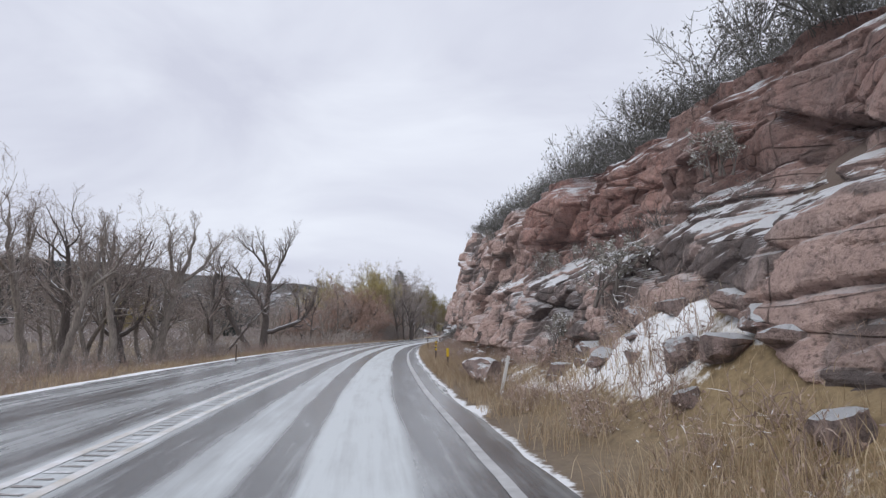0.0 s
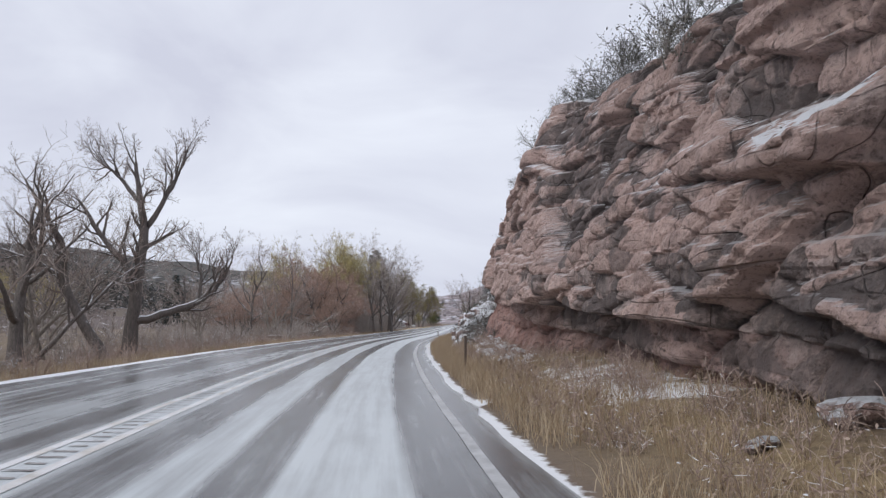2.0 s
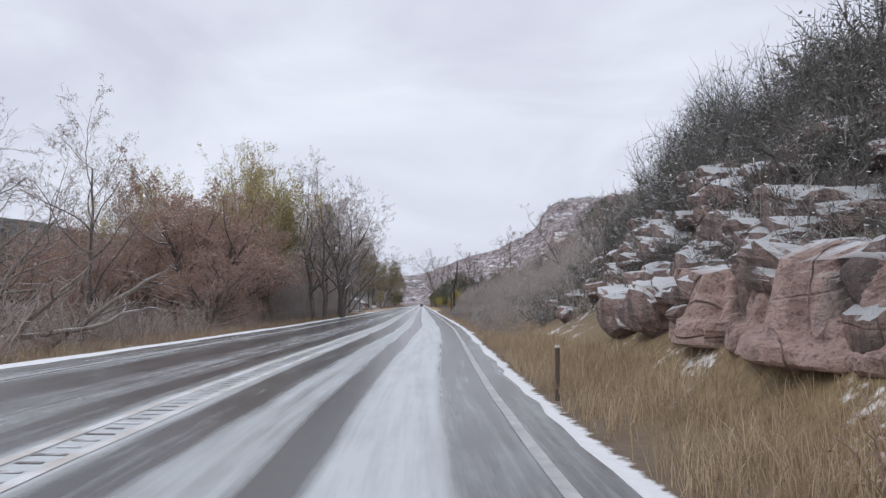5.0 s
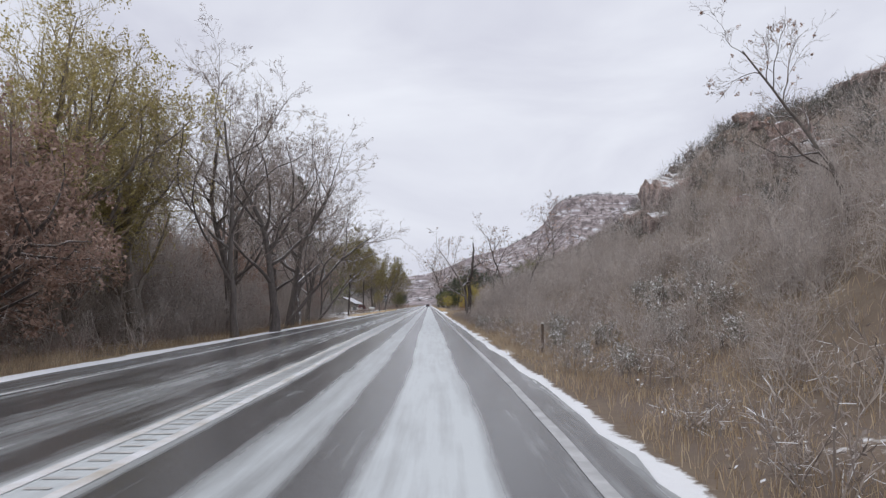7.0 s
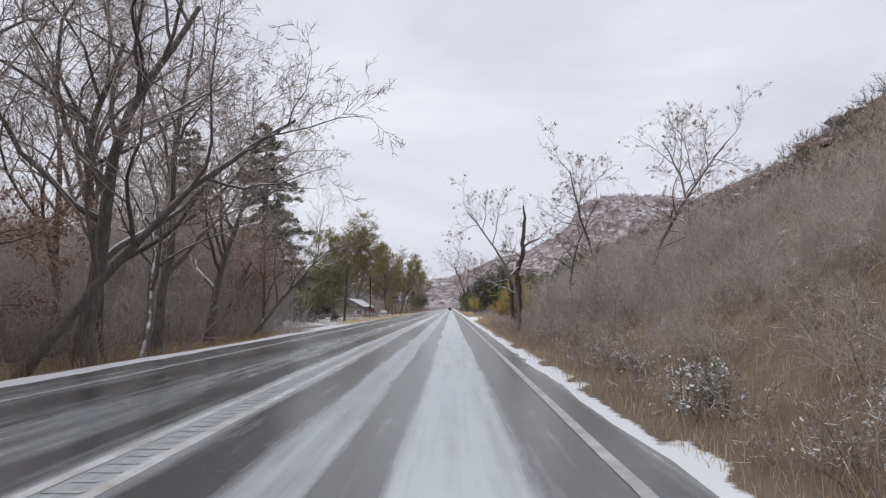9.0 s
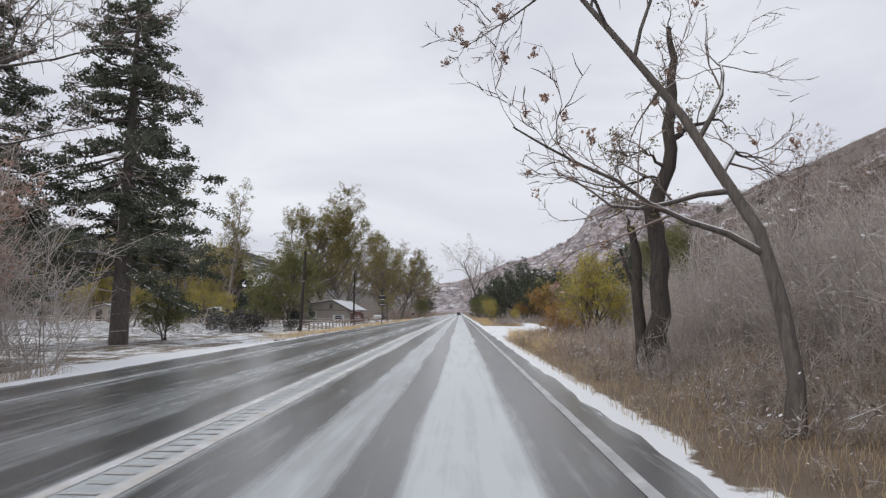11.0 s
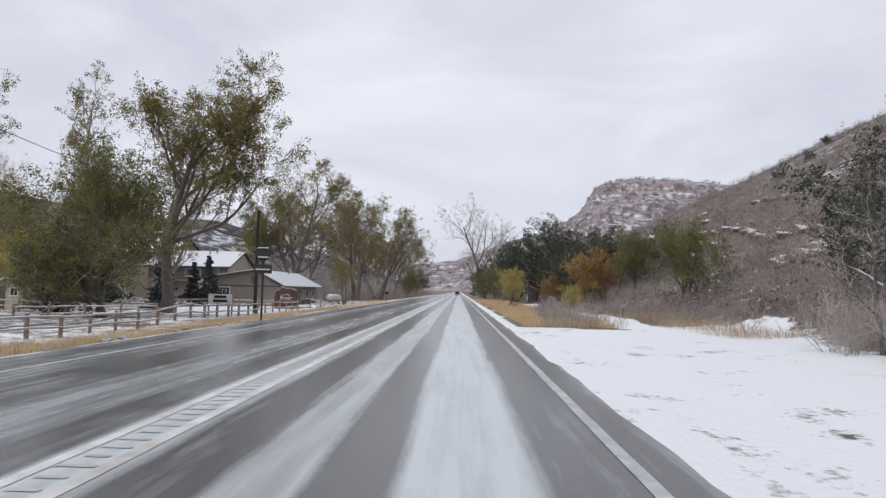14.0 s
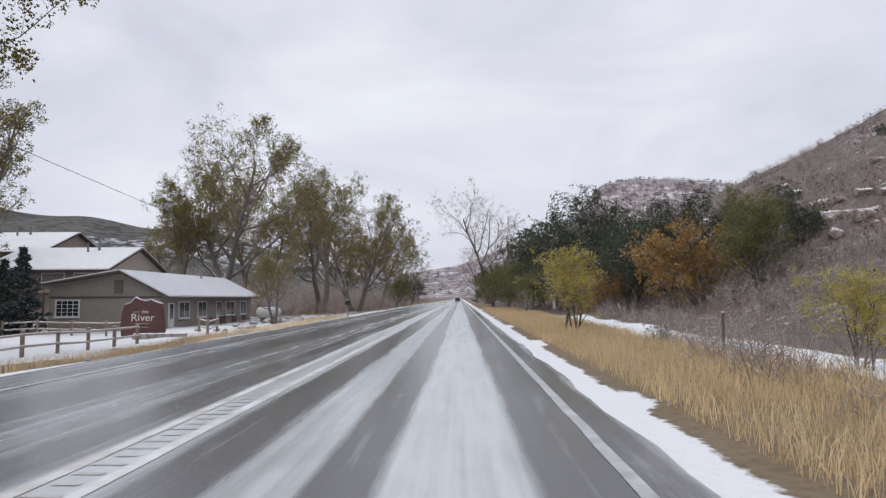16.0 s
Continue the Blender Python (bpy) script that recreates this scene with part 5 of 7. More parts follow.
fallen_spec = spec_of(kids=[5, 4, 3, 2], wander=[0.1, 0.12, 0.15, 0.2, 0.2], rise=[0.0, 0.02, 0.02, 0.0, 0.0], short=[0.5, 0.45, 0.4, 0.4])
fallen = limbed_meshes(17, [
    [(-2.6, 0, 0.5, 0.13), (0.0, 0.2, 0.55, 0.11), (2.0, 0.3, 0.9, 0.08), (4.0, 0.5, 1.6, 0.05)],
    [(-0.5, 0, 0.1, 0.12), (0.9, 0.1, 1.5, 0.09), (2.2, 0.2, 2.9, 0.05)],
    [(0.8, 0.4, 0.1, 0.12), (2.6, 0.5, 1.5, 0.09), (4.6, 0.7, 2.9, 0.05)],
    [(-1.5, 0.3, 0.2, 0.11), (-1.7, 0.3, 2.0, 0.09), (-1.9, 0.4, 3.7, 0.05)],
    [(-1.0, -0.4, 0.1, 0.10), (0.2, -0.3, 1.2, 0.08), (0.9, -0.2, 2.2, 0.04)]], fallen_spec, M_BARK_PALE, M_TWIG, 4, 1.5)
tree("fallen_tree", fallen, "broken fallen tree with pale snow-lined limbs leaning out of the brush", "tree", stand(-11.4, 97.5, 0, 1.0), G_BARE)
t_a = tree("bare_tree", bare_a, L_BARE, "tree", stand(-5.8, 142.0, 40, 1.18), G_BARE)
t_b = tree("bare_tree", bare_b, "bare grey cottonwood among roadside brush", "tree", stand(-7.0, 138.6, 0, 1.15), G_BARE)
t_c = tree("bare_tree", bare_c, "bare crooked tree leaning over the road edge", "tree", stand(-7.6, 151.0, -5, 1.15), G_BARE)
plant_all(t_dead, [(-14.0, 43.3, 140, 1.05), (-17.0, 41.0, 260, 1.1), (-18.5, 50.0, 10, 1.1)])
pale_tree = limbed_meshes(18, [
    [(0, 0, -0.3, 0.24), (0.25, 0, 1.6, 0.19), (0.7, 0.1, 3.2, 0.16), (1.0, 0.1, 4.2, 0.14), (1.4, 0.2, 5.6, 0.10), (1.6, 0.3, 7.0, 0.05)],
    [(0.9, 0.1, 4.0, 0.12), (0.5, 0.2, 5.2, 0.09), (0.4, 0.2, 6.6, 0.04)],
    [(1.0, 0.1, 4.2, 0.11), (2.0, 0.3, 5.0, 0.08), (2.6, 0.3, 6.0, 0.04)]], great_spec, M_BARK_PALE, M_TWIG, 5, 1.9)
t_pale = tree("bare_tree", pale_tree, "leaning bare tree with a pale snow-lined trunk", "tree", stand(-8.5, 29.2, 0, 1.0), G_BARE)
plant_all(t_pale, [(-12.7, 40.5, 150, 1.25), (-11.6, 43.5, 20, 1.35), (-15.5, 36.0, 260, 1.3)])
t_d = tree("bare_tree", bare_d, "pale many-stemmed bare tree in the brush", "tree", stand(-15.5, 43.0, 0, 1.25), G_BARE)
plant_all(t_a, [(-9.5, 146, 130, 1.32), (-7.5, 154, 220, 1.29), (-8.5, 166, 300, 1.1), (9, 385, 60, 2.3), (14, 410, 190, 2), (-17, 101, 200, 0.95), (-10, 159, 170, 1.33), (8, 430, 10, 1.5)])
plant_all(t_b, [(-11, 150.5, 75, 1.33), (-8.6, 160.5, 170, 1.29), (-12, 169, 250, 1.2), (-20, 162, 20, 1.38), (-14.5, 108, 80, 0.9), (-18, 30, 90, 1), (-18, 147, 200, 1.32), (-14, 163, 40, 1.29), (-9, 176, 60, 0.79)])
plant_all(t_c, [(-7.4, 157, 100, 1.1), (-9, 173, 10, 1.01), (-13.8, 60, 20, 0.95)])
plant_all(t_d, [(-12.8, 44.5, 130, 1.1), (-16, 52, 210, 1.15), (-20, 38, 10, 1.1), (-17.5, 66, 60, 1.1), (-22, 72, 20, 1.0), (-13, 25, 100, 1.2), (-24, 50, 77, 1.1), (-30, 60, 140, 1.0), (-28, 84, 10, 1.0), (-20, 94, 200, 0.95), (-14, 99, 30, 0.9), (-34, 44, 40, 1.1), (-26, 106, 140, 1.0)])
plant_all(t_b, [(14.2, 224.5, 160, 0.48), (13.8, 228.5, 280, 0.42)])
# right-hand side: crooked small trees on the verge and on the slope
thin_a = tree_meshes(31, 8.2, 0.105, spec_of(kids=[13, 7, 5, 3], wander=[0.15, 0.2, 0.2, 0.2, 0.2], short=[0.42, 0.5, 0.5, 0.5], angle=[42, 42, 40, 38]), M_BARK_DARK, M_TWIG_DARK, M_LEAF_RUST, 1000, 0.04, gather=0.1)
t_e = tree("bare_tree", thin_a, "crooked thin tree with a few rusty leaves", "tree", stand(6.9, 174.0, 0, 1.1), "thin trees beside the road")
plant_all(t_e, [(9.8, 171.5, 140, 0.9), (10.6, 167, 80, 0.95), (12.5, 166, 200, 1.05), (15.0, 169, 300, 1.1), (12, 119, 20, 0.6), (14.5, 190, 250, 0.8)])
big_spec = spec_of(kids=[9, 5, 5, 3], wander=[0.09, 0.2, 0.2, 0.2, 0.2], angle=[42, 46, 44, 40], short=[0.5, 0.5, 0.5, 0.5], rise=[0.05, 0.02, 0.0, -0.04, -0.06])
big = limbed_meshes(37, [
    [(0, 0, -0.2, 0.33), (0.03, 0, 1.5, 0.235), (0.08, 0, 3.2, 0.215), (-0.1, 0, 4.1, 0.20), (0.3, 0, 5.2, 0.17), (0.55, 0.1, 7.2, 0.13), (0.5, 0.2, 9.0, 0.06)],
    [(-0.1, 0, 4.05, 0.05), (-0.4, 0.1, 4.3, 0.03), (-0.85, 0.3, 4.1, 0.012)],
    [(0.25, 0, 5.0, 0.055), (-0.35, 0.2, 5.0, 0.032), (-1.1, 0.4, 4.6, 0.012)],
    [(0.3, 0, 5.2, 0.05), (-0.2, -0.1, 5.6, 0.03), (-0.8, -0.2, 5.5, 0.012)],
    [(0.4, 0, 5.8, 0.09), (1.0, 0.3, 6.4, 0.06), (1.8, 0.4, 6.6, 0.03)]], big_spec, M_BARK_WET, M_TWIG_DARK, 4, 0.95, M_LEAF_COTTON, 1000, 0.042, 0.02)
tree("cottonwood", big, "dark crooked cottonwood with a few leaves, close to the road", "tree", stand(7.72, 181.9, 0, 1.0), "leafy roadside trees")
snag_line = (np.array([[0.05, 0, -0.2], [0.0, 0.02, 0.9], [-0.1, 0.0, 1.9], [-0.08, 0.04, 2.9], [-0.2, 0.05, 3.6]]), np.array([0.2, 0.15, 0.125, 0.12, 0.075]))
splinter_line = (np.array([[-0.16, 0.05, 3.3], [-0.26, 0.07, 3.62], [-0.24, 0.09, 3.74], [-0.3, 0.1, 3.9]]), np.array([0.07, 0.05, 0.035, 0.008]))
stub_line = (np.array([[-0.1, 0, 2.0], [-0.25, 0.03, 2.35], [-0.34, 0.05, 2.6], [-0.4, 0.05, 2.85], [-0.48, 0.05, 3.05]]), np.array([0.06, 0.05, 0.045, 0.04, 0.03]))
tree("tree_snag", [("trunk", mesh_from("trunk", *tubes([snag_line], 12), M_BARK_WET, True)), ("broken_limb", mesh_from("broken_limb", *tubes([stub_line], 8), M_BARK_WET, True)), ("splinter", mesh_from("splinter", *tubes([splinter_line], 6), M_BARK_WET))], "broken dead trunk beside the crooked cottonwood", "tree", stand(7.42, 182.2, 0, 1.05))

# -- leafy trees --
cotton_spec = spec_of(kids=[10, 7, 6, 4], rise=[0.05, 0.13, 0.08, 0.05, 0.02], angle=[44, 40, 40, 40], short=[0.62, 0.52, 0.5, 0.45])
cotton_a = tree_meshes(41, 12.5, 0.42, cotton_spec, M_BARK_GREY, M_TWIG_DARK, M_LEAF_COTTON, 56000, 0.068, gather=0.36, low=0.2)
cotton_b = tree_meshes(42, 13.0, 0.40, spec_of(kids=[10, 7, 6, 4], rise=[0.05, 0.12, 0.09, 0.05, 0.02], angle=[46, 42, 40, 40]), M_BARK_GREY, M_TWIG_DARK, M_LEAF_COTTON, 36000, 0.066, gather=0.38, low=0.4, stems=2)
poplar_spec = spec_of(kids=[20, 5, 4, 3], short=[0.25, 0.5, 0.5, 0.5], angle=[34, 36, 40, 40], rise=[0.03, 0.10, 0.08, 0.05, 0.02], wander=[0.035, 0.14, 0.2, 0.22, 0.25])
poplar_spec["from"] = [0.14, 0.2, 0.2, 0.15]
poplar = tree_meshes(43, 15.5, 0.26, poplar_spec, M_BARK_PALE, M_TWIG_DARK, M_LEAF_COTTON, 17000, 0.062, gather=0.3, low=0.3, stems=2)
L_COTTON = "tall cottonwood with thin olive-yellow autumn leaves"
t_ca = tree("cottonwood", cotton_a, L_COTTON, "tree", stand(-20.5, 263, 15, 1.22), "leafy roadside trees")
t_cb = tree("cottonwood", cotton_b, "tall cottonwood, bare below and olive-leaved at the top", "tree", stand(-24.5, 317, 0, 1.5), "leafy roadside trees")
t_po = tree("poplar", poplar, "slender poplar with sparse yellowing leaves", "tree", stand(-37, 275, 0, 1.45), "poplars behind the yard")
plant_all(t_ca, [(-31, 318, 120, 0.95), (-62, 262, 30, 0.8), (-50, 300, 70, 0.9)])
plant_all(t_cb, [(-17, 334, 140, 1.45), (-15, 352, 60, 1.35), (-18, 370, 230, 1.3), (-16, 394, 20, 1.25), (-24, 412, 120, 1.3), (-30, 345, 300, 1.4), (-17, 432, 10, 1.2), (-11.5, 292, 140, 0.4)])
plant_all(t_po, [(-45, 276, 80, 1.4), (-53.5, 277, 190, 1.4), (-30, 281, 280, 1.2), (-61, 284, 30, 1.4), (-70, 270, 130, 1.3)])

willow_spec = spec_of(kids=[10, 7, 6, 4], rise=[0.04, 0.16, 0.12, 0.05, -0.03], angle=[40, 34, 34, 36], short=[0.72, 0.55, 0.5, 0.5])
willow = tree_meshes(51, 8.5, 0.42, willow_spec, M_BARK_PALE, M_TWIG_WILLOW, M_LEAF_WILLOW, 20000, 0.055, stems=4, gather=0.22, droop=0.3, low=0.3)
t_w = tree("willow", willow, "broad willow with yellow-green leaves", "tree", stand(-15.5, 137, 0, 1.4), "leafy roadside trees")
plant_all(t_w, [(-25.0, 137, 120, 1.3), (-12.6, 140.5, 250, 1.1), (-60, 118, 40, 0.8), (-75, 150, 100, 0.9), (-52, 297, 60, 1.5), (-61, 294, 160, 1.65), (-45, 299, 280, 1.35), (-70, 298, 20, 1.6)])
rust = tree_meshes(52, 5.4, 0.20, leafy(), M_BARK_DARK, M_TWIG_RED, M_LEAF_RUST, 20000, 0.045, stems=4, gather=0.22, low=0.08)
t_r = tree("scrub_tree", rust, "low spreading tree with rusty-brown dead leaves", "tree", stand(-14.5, 124, 0, 2.1), "rusty scrub trees")
plant_all(t_r, [(-14.8, 129.0, 20, 1.8), (-17.5, 130.5, 70, 1.7), (-19, 121, 300, 1.4), (-13, 178, 100, 1.4), (-16, 186, 200, 1.4), (-25, 128, 50, 1.5), (-11, 117, 150, 1.0), (-22, 112, 250, 1.1), (-14.5, 152, 310, 1.6)])
green = tree_meshes(53, 5.6, 0.18, leafy(), M_BARK_DARK, M_TWIG, M_LEAF_GREEN, 36000, 0.05, stems=3, gather=0.3, low=0.08)
t_g = tree("broadleaf_tree", green, "rounded tree still in dull green leaf", "tree", stand(-20.5, 254, 0, 1.6), "green trees of the yard")
plant_all(t_g, [(-26, 258, 90, 1.0), (-23.0, 251, 200, 0.75), (9.5, 306, 40, 0.6), (20, 262, 100, 0.95), (-16.0, 207, 10, 0.5), (9.0, 325, 60, 0.9), (-11, 385, 30, 1.0), (8.5, 345, 0, 0.9), (23.9, 287, 250, 0.95), (22.5, 230, 60, 1.1)])
yellow = tree_meshes(54, 3.2, 0.07, leafy(kids=[9, 6, 4], angle=[36, 38, 40]), M_BARK_DARK, M_TWIG, M_LEAF_YELLOW, 7500, 0.045, stems=4, gather=0.24, low=0.05)
t_y = tree("yellow_bush", yellow, "tall bush with yellow-green autumn leaves", "bush", stand(8.8, 195, 0, 1.12), "autumn bushes beside the road")
plant_all(t_y, [(7.9, 270, 60, 0.95), (10.2, 197, 140, 0.8), (10.5, 254.5, 80, 0.5), (-52, 292, 30, 2.3), (-60, 290, 130, 2.6), (-70, 292, 230, 2.5), (-46, 296, 70, 2.2), (-82, 290, 10, 2.6), (-48, 268, 0, 1.5), (-40, 268, 0, 1.4), (-66, 275, 50, 1.8), (-34, 266, 120, 1.3), (-12.8, 420, 30, 1.4), (-58, 284, 60, 2.0), (-44, 283, 150, 1.9), (-66, 286, 300, 2.2), (-55, 299, 90, 2.6), (-51, 287, 240, 2.1), (-64, 300, 20, 2.7)])
orange = tree_meshes(55, 2.5, 0.06, leafy(kids=[9, 6, 4], angle=[40, 38, 40]), M_BARK_DARK, M_TWIG_RED, M_LEAF_ORANGE, 11000, 0.042, stems=5, gather=0.22, low=0.05)
t_o = tree("orange_bush", orange, "bush with thin orange autumn leaves", "bush", stand(8.2, 200.5, 0, 0.82), "autumn bushes beside the road")
plant_all(t_o, [(20.5, 290, 60, 2.3), (16, 300, 20, 1.4)])


# -- conifers --
def conifer_meshes(seed, height, radius, whorls, mat, trunk_mat, bare=0.12, ragged=0.3, needle=0.22, per=12, crown=0.9, r=0.22, puff=1.0, spray=9):
    rng = np.random.default_rng(seed)
    out = [[(np.array([[0, 0, -0.2], [0.05, 0, height * 0.35], [0, 0.06, height * 0.7], [0, 0, height]]), np.array([r * 1.3, r, r * 0.55, 0.02]))], []]
    tufts = []
    for w in range(whorls):
        f = bare + (1 - bare) * (w + rng.uniform(-0.3, 0.3)) / whorls
        z = f * height
        reach = radius * (1 - f) ** crown * rng.uniform(1 - ragged, 1 + ragged * 0.5) + 0.12
        for k in range(int(rng.integers(4, 7))):
            a = rng.uniform(0, 2 * np.pi)
            tip_z = z + reach * rng.uniform(-0.25, 0.25) - (puff - 1) * 0.18 * reach
            q = reach * rng.uniform(0.6, 1.1)
            p = np.array([[0, 0, z], [math.cos(a) * q * 0.5, math.sin(a) * q * 0.5, z * 0.5 + tip_z * 0.5 - 0.06 * q], [math.cos(a) * q, math.sin(a) * q, tip_z]])
            out[1].append((p, np.array([0.045, 0.03, 0.01]) * (height / 12)))
            # needles sit in tufts along the outer bough and its side sprays
            for _ in range(max(2, int(spray * q / radius))):
                u = rng.uniform(0.25, 1.05) ** 0.8
                side = rng.normal() * 0.17 * q * u
                c = p[0] * (1 - u) + p[2] * u + np.array([-math.sin(a) * side, math.cos(a) * side, -0.05 * abs(side) + rng.normal() * 0.06 * puff])
                tufts.append(c + rng.normal(size=(per, 3)) * np.array([0.16, 0.16, 0.09]) * puff * (0.5 + 0.06 * q))
    V, F = quads_at(rng, np.concatenate(tufts), needle, 0.3)
    return [("trunk", mesh_from("trunk", *tubes(out[0], 9), trunk_mat, True)), ("bough", mesh_from("bough", *tubes(out[1], 4), trunk_mat)), ("foliage", mesh_from("foliage", V, F, mat))]


ponderosa = conifer_meshes(61, 22.0, 7.0, 36, M_NEEDLE, M_BARK_DARK, 0.20, 0.5, 0.10, 40, 0.5, 0.42, 1.7, 17)
t_p = tree("ponderosa_pine", ponderosa, "tall dark ponderosa pine beside the snowy drive", "pine tree", stand(-17.0, 203, 0, 1.0), "pines")
plant_all(t_p, [(-24.5, 201, 70, 0.95)])
spruce = conifer_meshes(62, 6.5, 1.9, 26, M_NEEDLE_BLUE, M_BARK_DARK, 0.03, 0.25, 0.12, 14, 1.0, 0.14)
t_s = tree("spruce", spruce, "small dense blue-grey spruce in the yard", "spruce tree", stand(-23.4, 268, 0, 0.85), "pines")
plant_all(t_s, [(-80, 220, 0, 2.4), (-36, 470, 0, 2.4), (12, 470, 80, 2.0), (18, 500, 20, 2.3), (-20, 520, 60, 2.0), (-38.5, 284, 200, 1.9), (-29, 262, 90, 1.15), (-25.2, 283, 40, 0.9), (-27.5, 284.5, 140, 0.8)])
junip = tree_meshes(63, 4.6, 0.20, leafy(kids=[9, 7, 4], short=[0.66, 0.55, 0.5]), M_BARK_DARK, M_TWIG_DARK, M_JUNIPER, 22000, 0.05, stems=3, gather=0.24, low=0.05)
t_j = tree("juniper", junip, "dark green juniper on the slope", "juniper", stand(19.5, 236, 0, 1.5), "junipers")
plant_all(t_j, [(17.0, 219.5, 60, 0.85), (30, 250, 20, 1.1), (14.5, 318, 10, 2.5), (18, 309, 90, 2.2), (23.5, 303, 160, 1.2), (13.5, 335, 250, 1.8), (17.5, 345, 70, 1.7), (21, 330, 130, 1.8), (12.5, 362, 90, 1.6), (62, 330, 40, 0.45), (75, 345, 220, 0.4), (88, 360, 100, 0.45), (80, 330, 10, 0.35), (66, 300, 60, 0.3), (17.5, 299, 33, 1.5), (21.5, 297, 120, 1.4), (25.0, 299, 210, 1.5), (28.5, 296, 300, 1.2), (21, 322, 10, 1.9), (25, 312, 100, 1.6), (15, 380, 100, 1.7), (-14, 460, 10, 1.8)])

# -- frosted shrubs that stand alone --
shrub = tree_meshes(71, 1.0, 0.03, leafy(steps=[4, 4, 3, 2], kids=[5, 4, 4], short=[0.7, 0.6, 0.5]), M_BARK_GREY, M_FROST, M_FROST, 800, 0.035, stems=6, gather=0.09, low=0.1)
t_sh = tree("frosted_shrub", shrub, "rounded shrub with frosted grey twigs", "shrub", stand(6.1, 144.3, 0, 0.95), "frosted shrubs")
plant_all(t_sh, [(7.4, 142.0, 90, 0.7), (6.9, 122.3, 70, 0.6), (7.9, 123.1, 170, 0.75), (8.9, 121.6, 260, 0.9), (7.3, 120.4, 10, 0.55), (9.8, 124.0, 130, 1.1), (8.3, 119.6, 40, 0.7), (7.0, 118.2, 200, 0.6), (9.6, 120.6, 300, 0.9), (10.6, 122.8, 80, 1.0), (8.6, 117.6, 20, 0.8), (10.2, 126.4, 170, 0.9), (6.8, 125.5, 40, 0.8), (7.6, 127.5, 140, 0.9), (6.9, 150.0, 200, 0.6), (8.2, 133.0, 10, 0.8), (9.2, 262.5, 60, 0.8), (8.6, 247.5, 150, 0.7), (-8.4, 24.0, 20, 1.0), (-9.6, 38.0, 60, 0.9), (-9.0, 52.0, 110, 0.8)])
dark_shrub = tree_meshes(72, 1.0, 0.03, leafy(steps=[4, 4, 3, 2], kids=[6, 5, 4], short=[0.7, 0.6, 0.5]), M_BARK_DARK, M_DARK_SHRUB, M_DARK_SHRUB, 2600, 0.03, stems=6, gather=0.08, low=0.05)
t_ds = tree("dark_shrub", dark_shrub, "dark snow-flecked shrub with dense twigs", "shrub", stand(-16.5, 227.5, 0, 2.1), "dark shrubs")
plant_all(t_ds, [(-19.0, 228.6, 130, 2.3), (-14.8, 231.5, 220, 1.4), (-21.6, 230.0, 300, 2.2), (-17.6, 224.0, 80, 1.5)])
for y, z, s in ((13.0, 2.2, 1.25), (15.6, 1.1, 0.9), (22.0, 3.5, 0.8), (11.4, 4.4, 0.8), (30.0, 7.4, 0.9), (34.5, 1.0, 0.9), (26.5, 1.1, 0.8), (45.0, 7.9, 0.9)):
    copy_thing(t_sh, pose(float(bank(y) + cliff_foot(y)) + 0.3 * z + (0.5 if z > 3 else 0.0), y, z, 0, -14, 37 * y)).scale = (s, s, s)
# a small bare tree rooted at the cliff edge
copy_thing(t_e, pose(10.5, 65.0, 8.6, 0, -16, 200)).scale = (0.36, 0.36, 0.36)


# ---- built things ----
M_WOOD = plain("weathered_fence_wood", (0.26, 0.20, 0.16), 0.85, 0.3, 9.0, snow=(0.55, 0.75, 0.6))
M_RAIL = plain("snowy_fence_rail", (0.42, 0.36, 0.31), 0.85, 0.25, 7.0, snow=(0.35, 0.6, 0.7))
M_POLE = plain("creosoted_pole_wood", (0.05, 0.038, 0.034), 0.85, 0.35, 5.0)
M_STUCCO = plain("taupe_stucco", (0.275, 0.245, 0.215), 0.9, 0.10, 4.0)
M_BEIGE = plain("beige_siding", (0.46, 0.40, 0.345), 0.9, 0.10, 3.0)
M_SIDING = plain("grey_siding", (0.22, 0.20, 0.19), 0.85, 0.15, 3.0)
M_TRIM = plain("dark_brown_trim", (0.095, 0.075, 0.065), 0.7, 0.2, 6.0)
M_WHITE = plain("white_painted_wood", (0.70, 0.70, 0.69), 0.6, 0.08, 8.0)
M_GLASS = plain("dark_window_glass", (0.035, 0.04, 0.045), 0.08, 0.2, 2.0, relief=0.02)
M_MAROON = plain("maroon_sign_board", (0.105, 0.042, 0.040), 0.55, 0.2, 3.0)
M_SIGN_BACK = plain("dull_dark_sign_back", (0.035, 0.033, 0.033), 0.6, 0.2, 5.0)
M_STEEL = plain("galvanised_steel", (0.30, 0.30, 0.30), 0.45, 0.2, 9.0, 0.8)
M_YELLOW = plain("yellow_reflector", (0.75, 0.50, 0.03), 0.4, 0.1, 9.0)
M_BROWN_POST = plain("brown_delineator_post", (0.13, 0.095, 0.075), 0.7, 0.25, 9.0)
M_TANK = plain("pale_tank_paint", (0.55, 0.54, 0.52), 0.5, 0.12, 4.0, snow=(0.7, 0.85, 0.4))
M_STONE = plain("grey_border_stone", (0.30, 0.27, 0.25), 0.9, 0.35, 3.0, snow=(0.45, 0.7, 0.7))
M_BLACK = plain("black_rubber", (0.02, 0.02, 0.02), 0.7, 0.2, 9.0)
M_CARPAINT = plain("dark_car_paint", (0.045, 0.05, 0.06), 0.25, 0.1, 3.0)
M_REDLAMP = plain("red_lamp_glass", (0.35, 0.02, 0.02), 0.2, 0.1, 9.0)
M_GRAVEL = plain("wet_gravel", (0.17, 0.16, 0.155), 0.8, 0.3, 1.2, snow=(0.98, 1.06, 0.5))
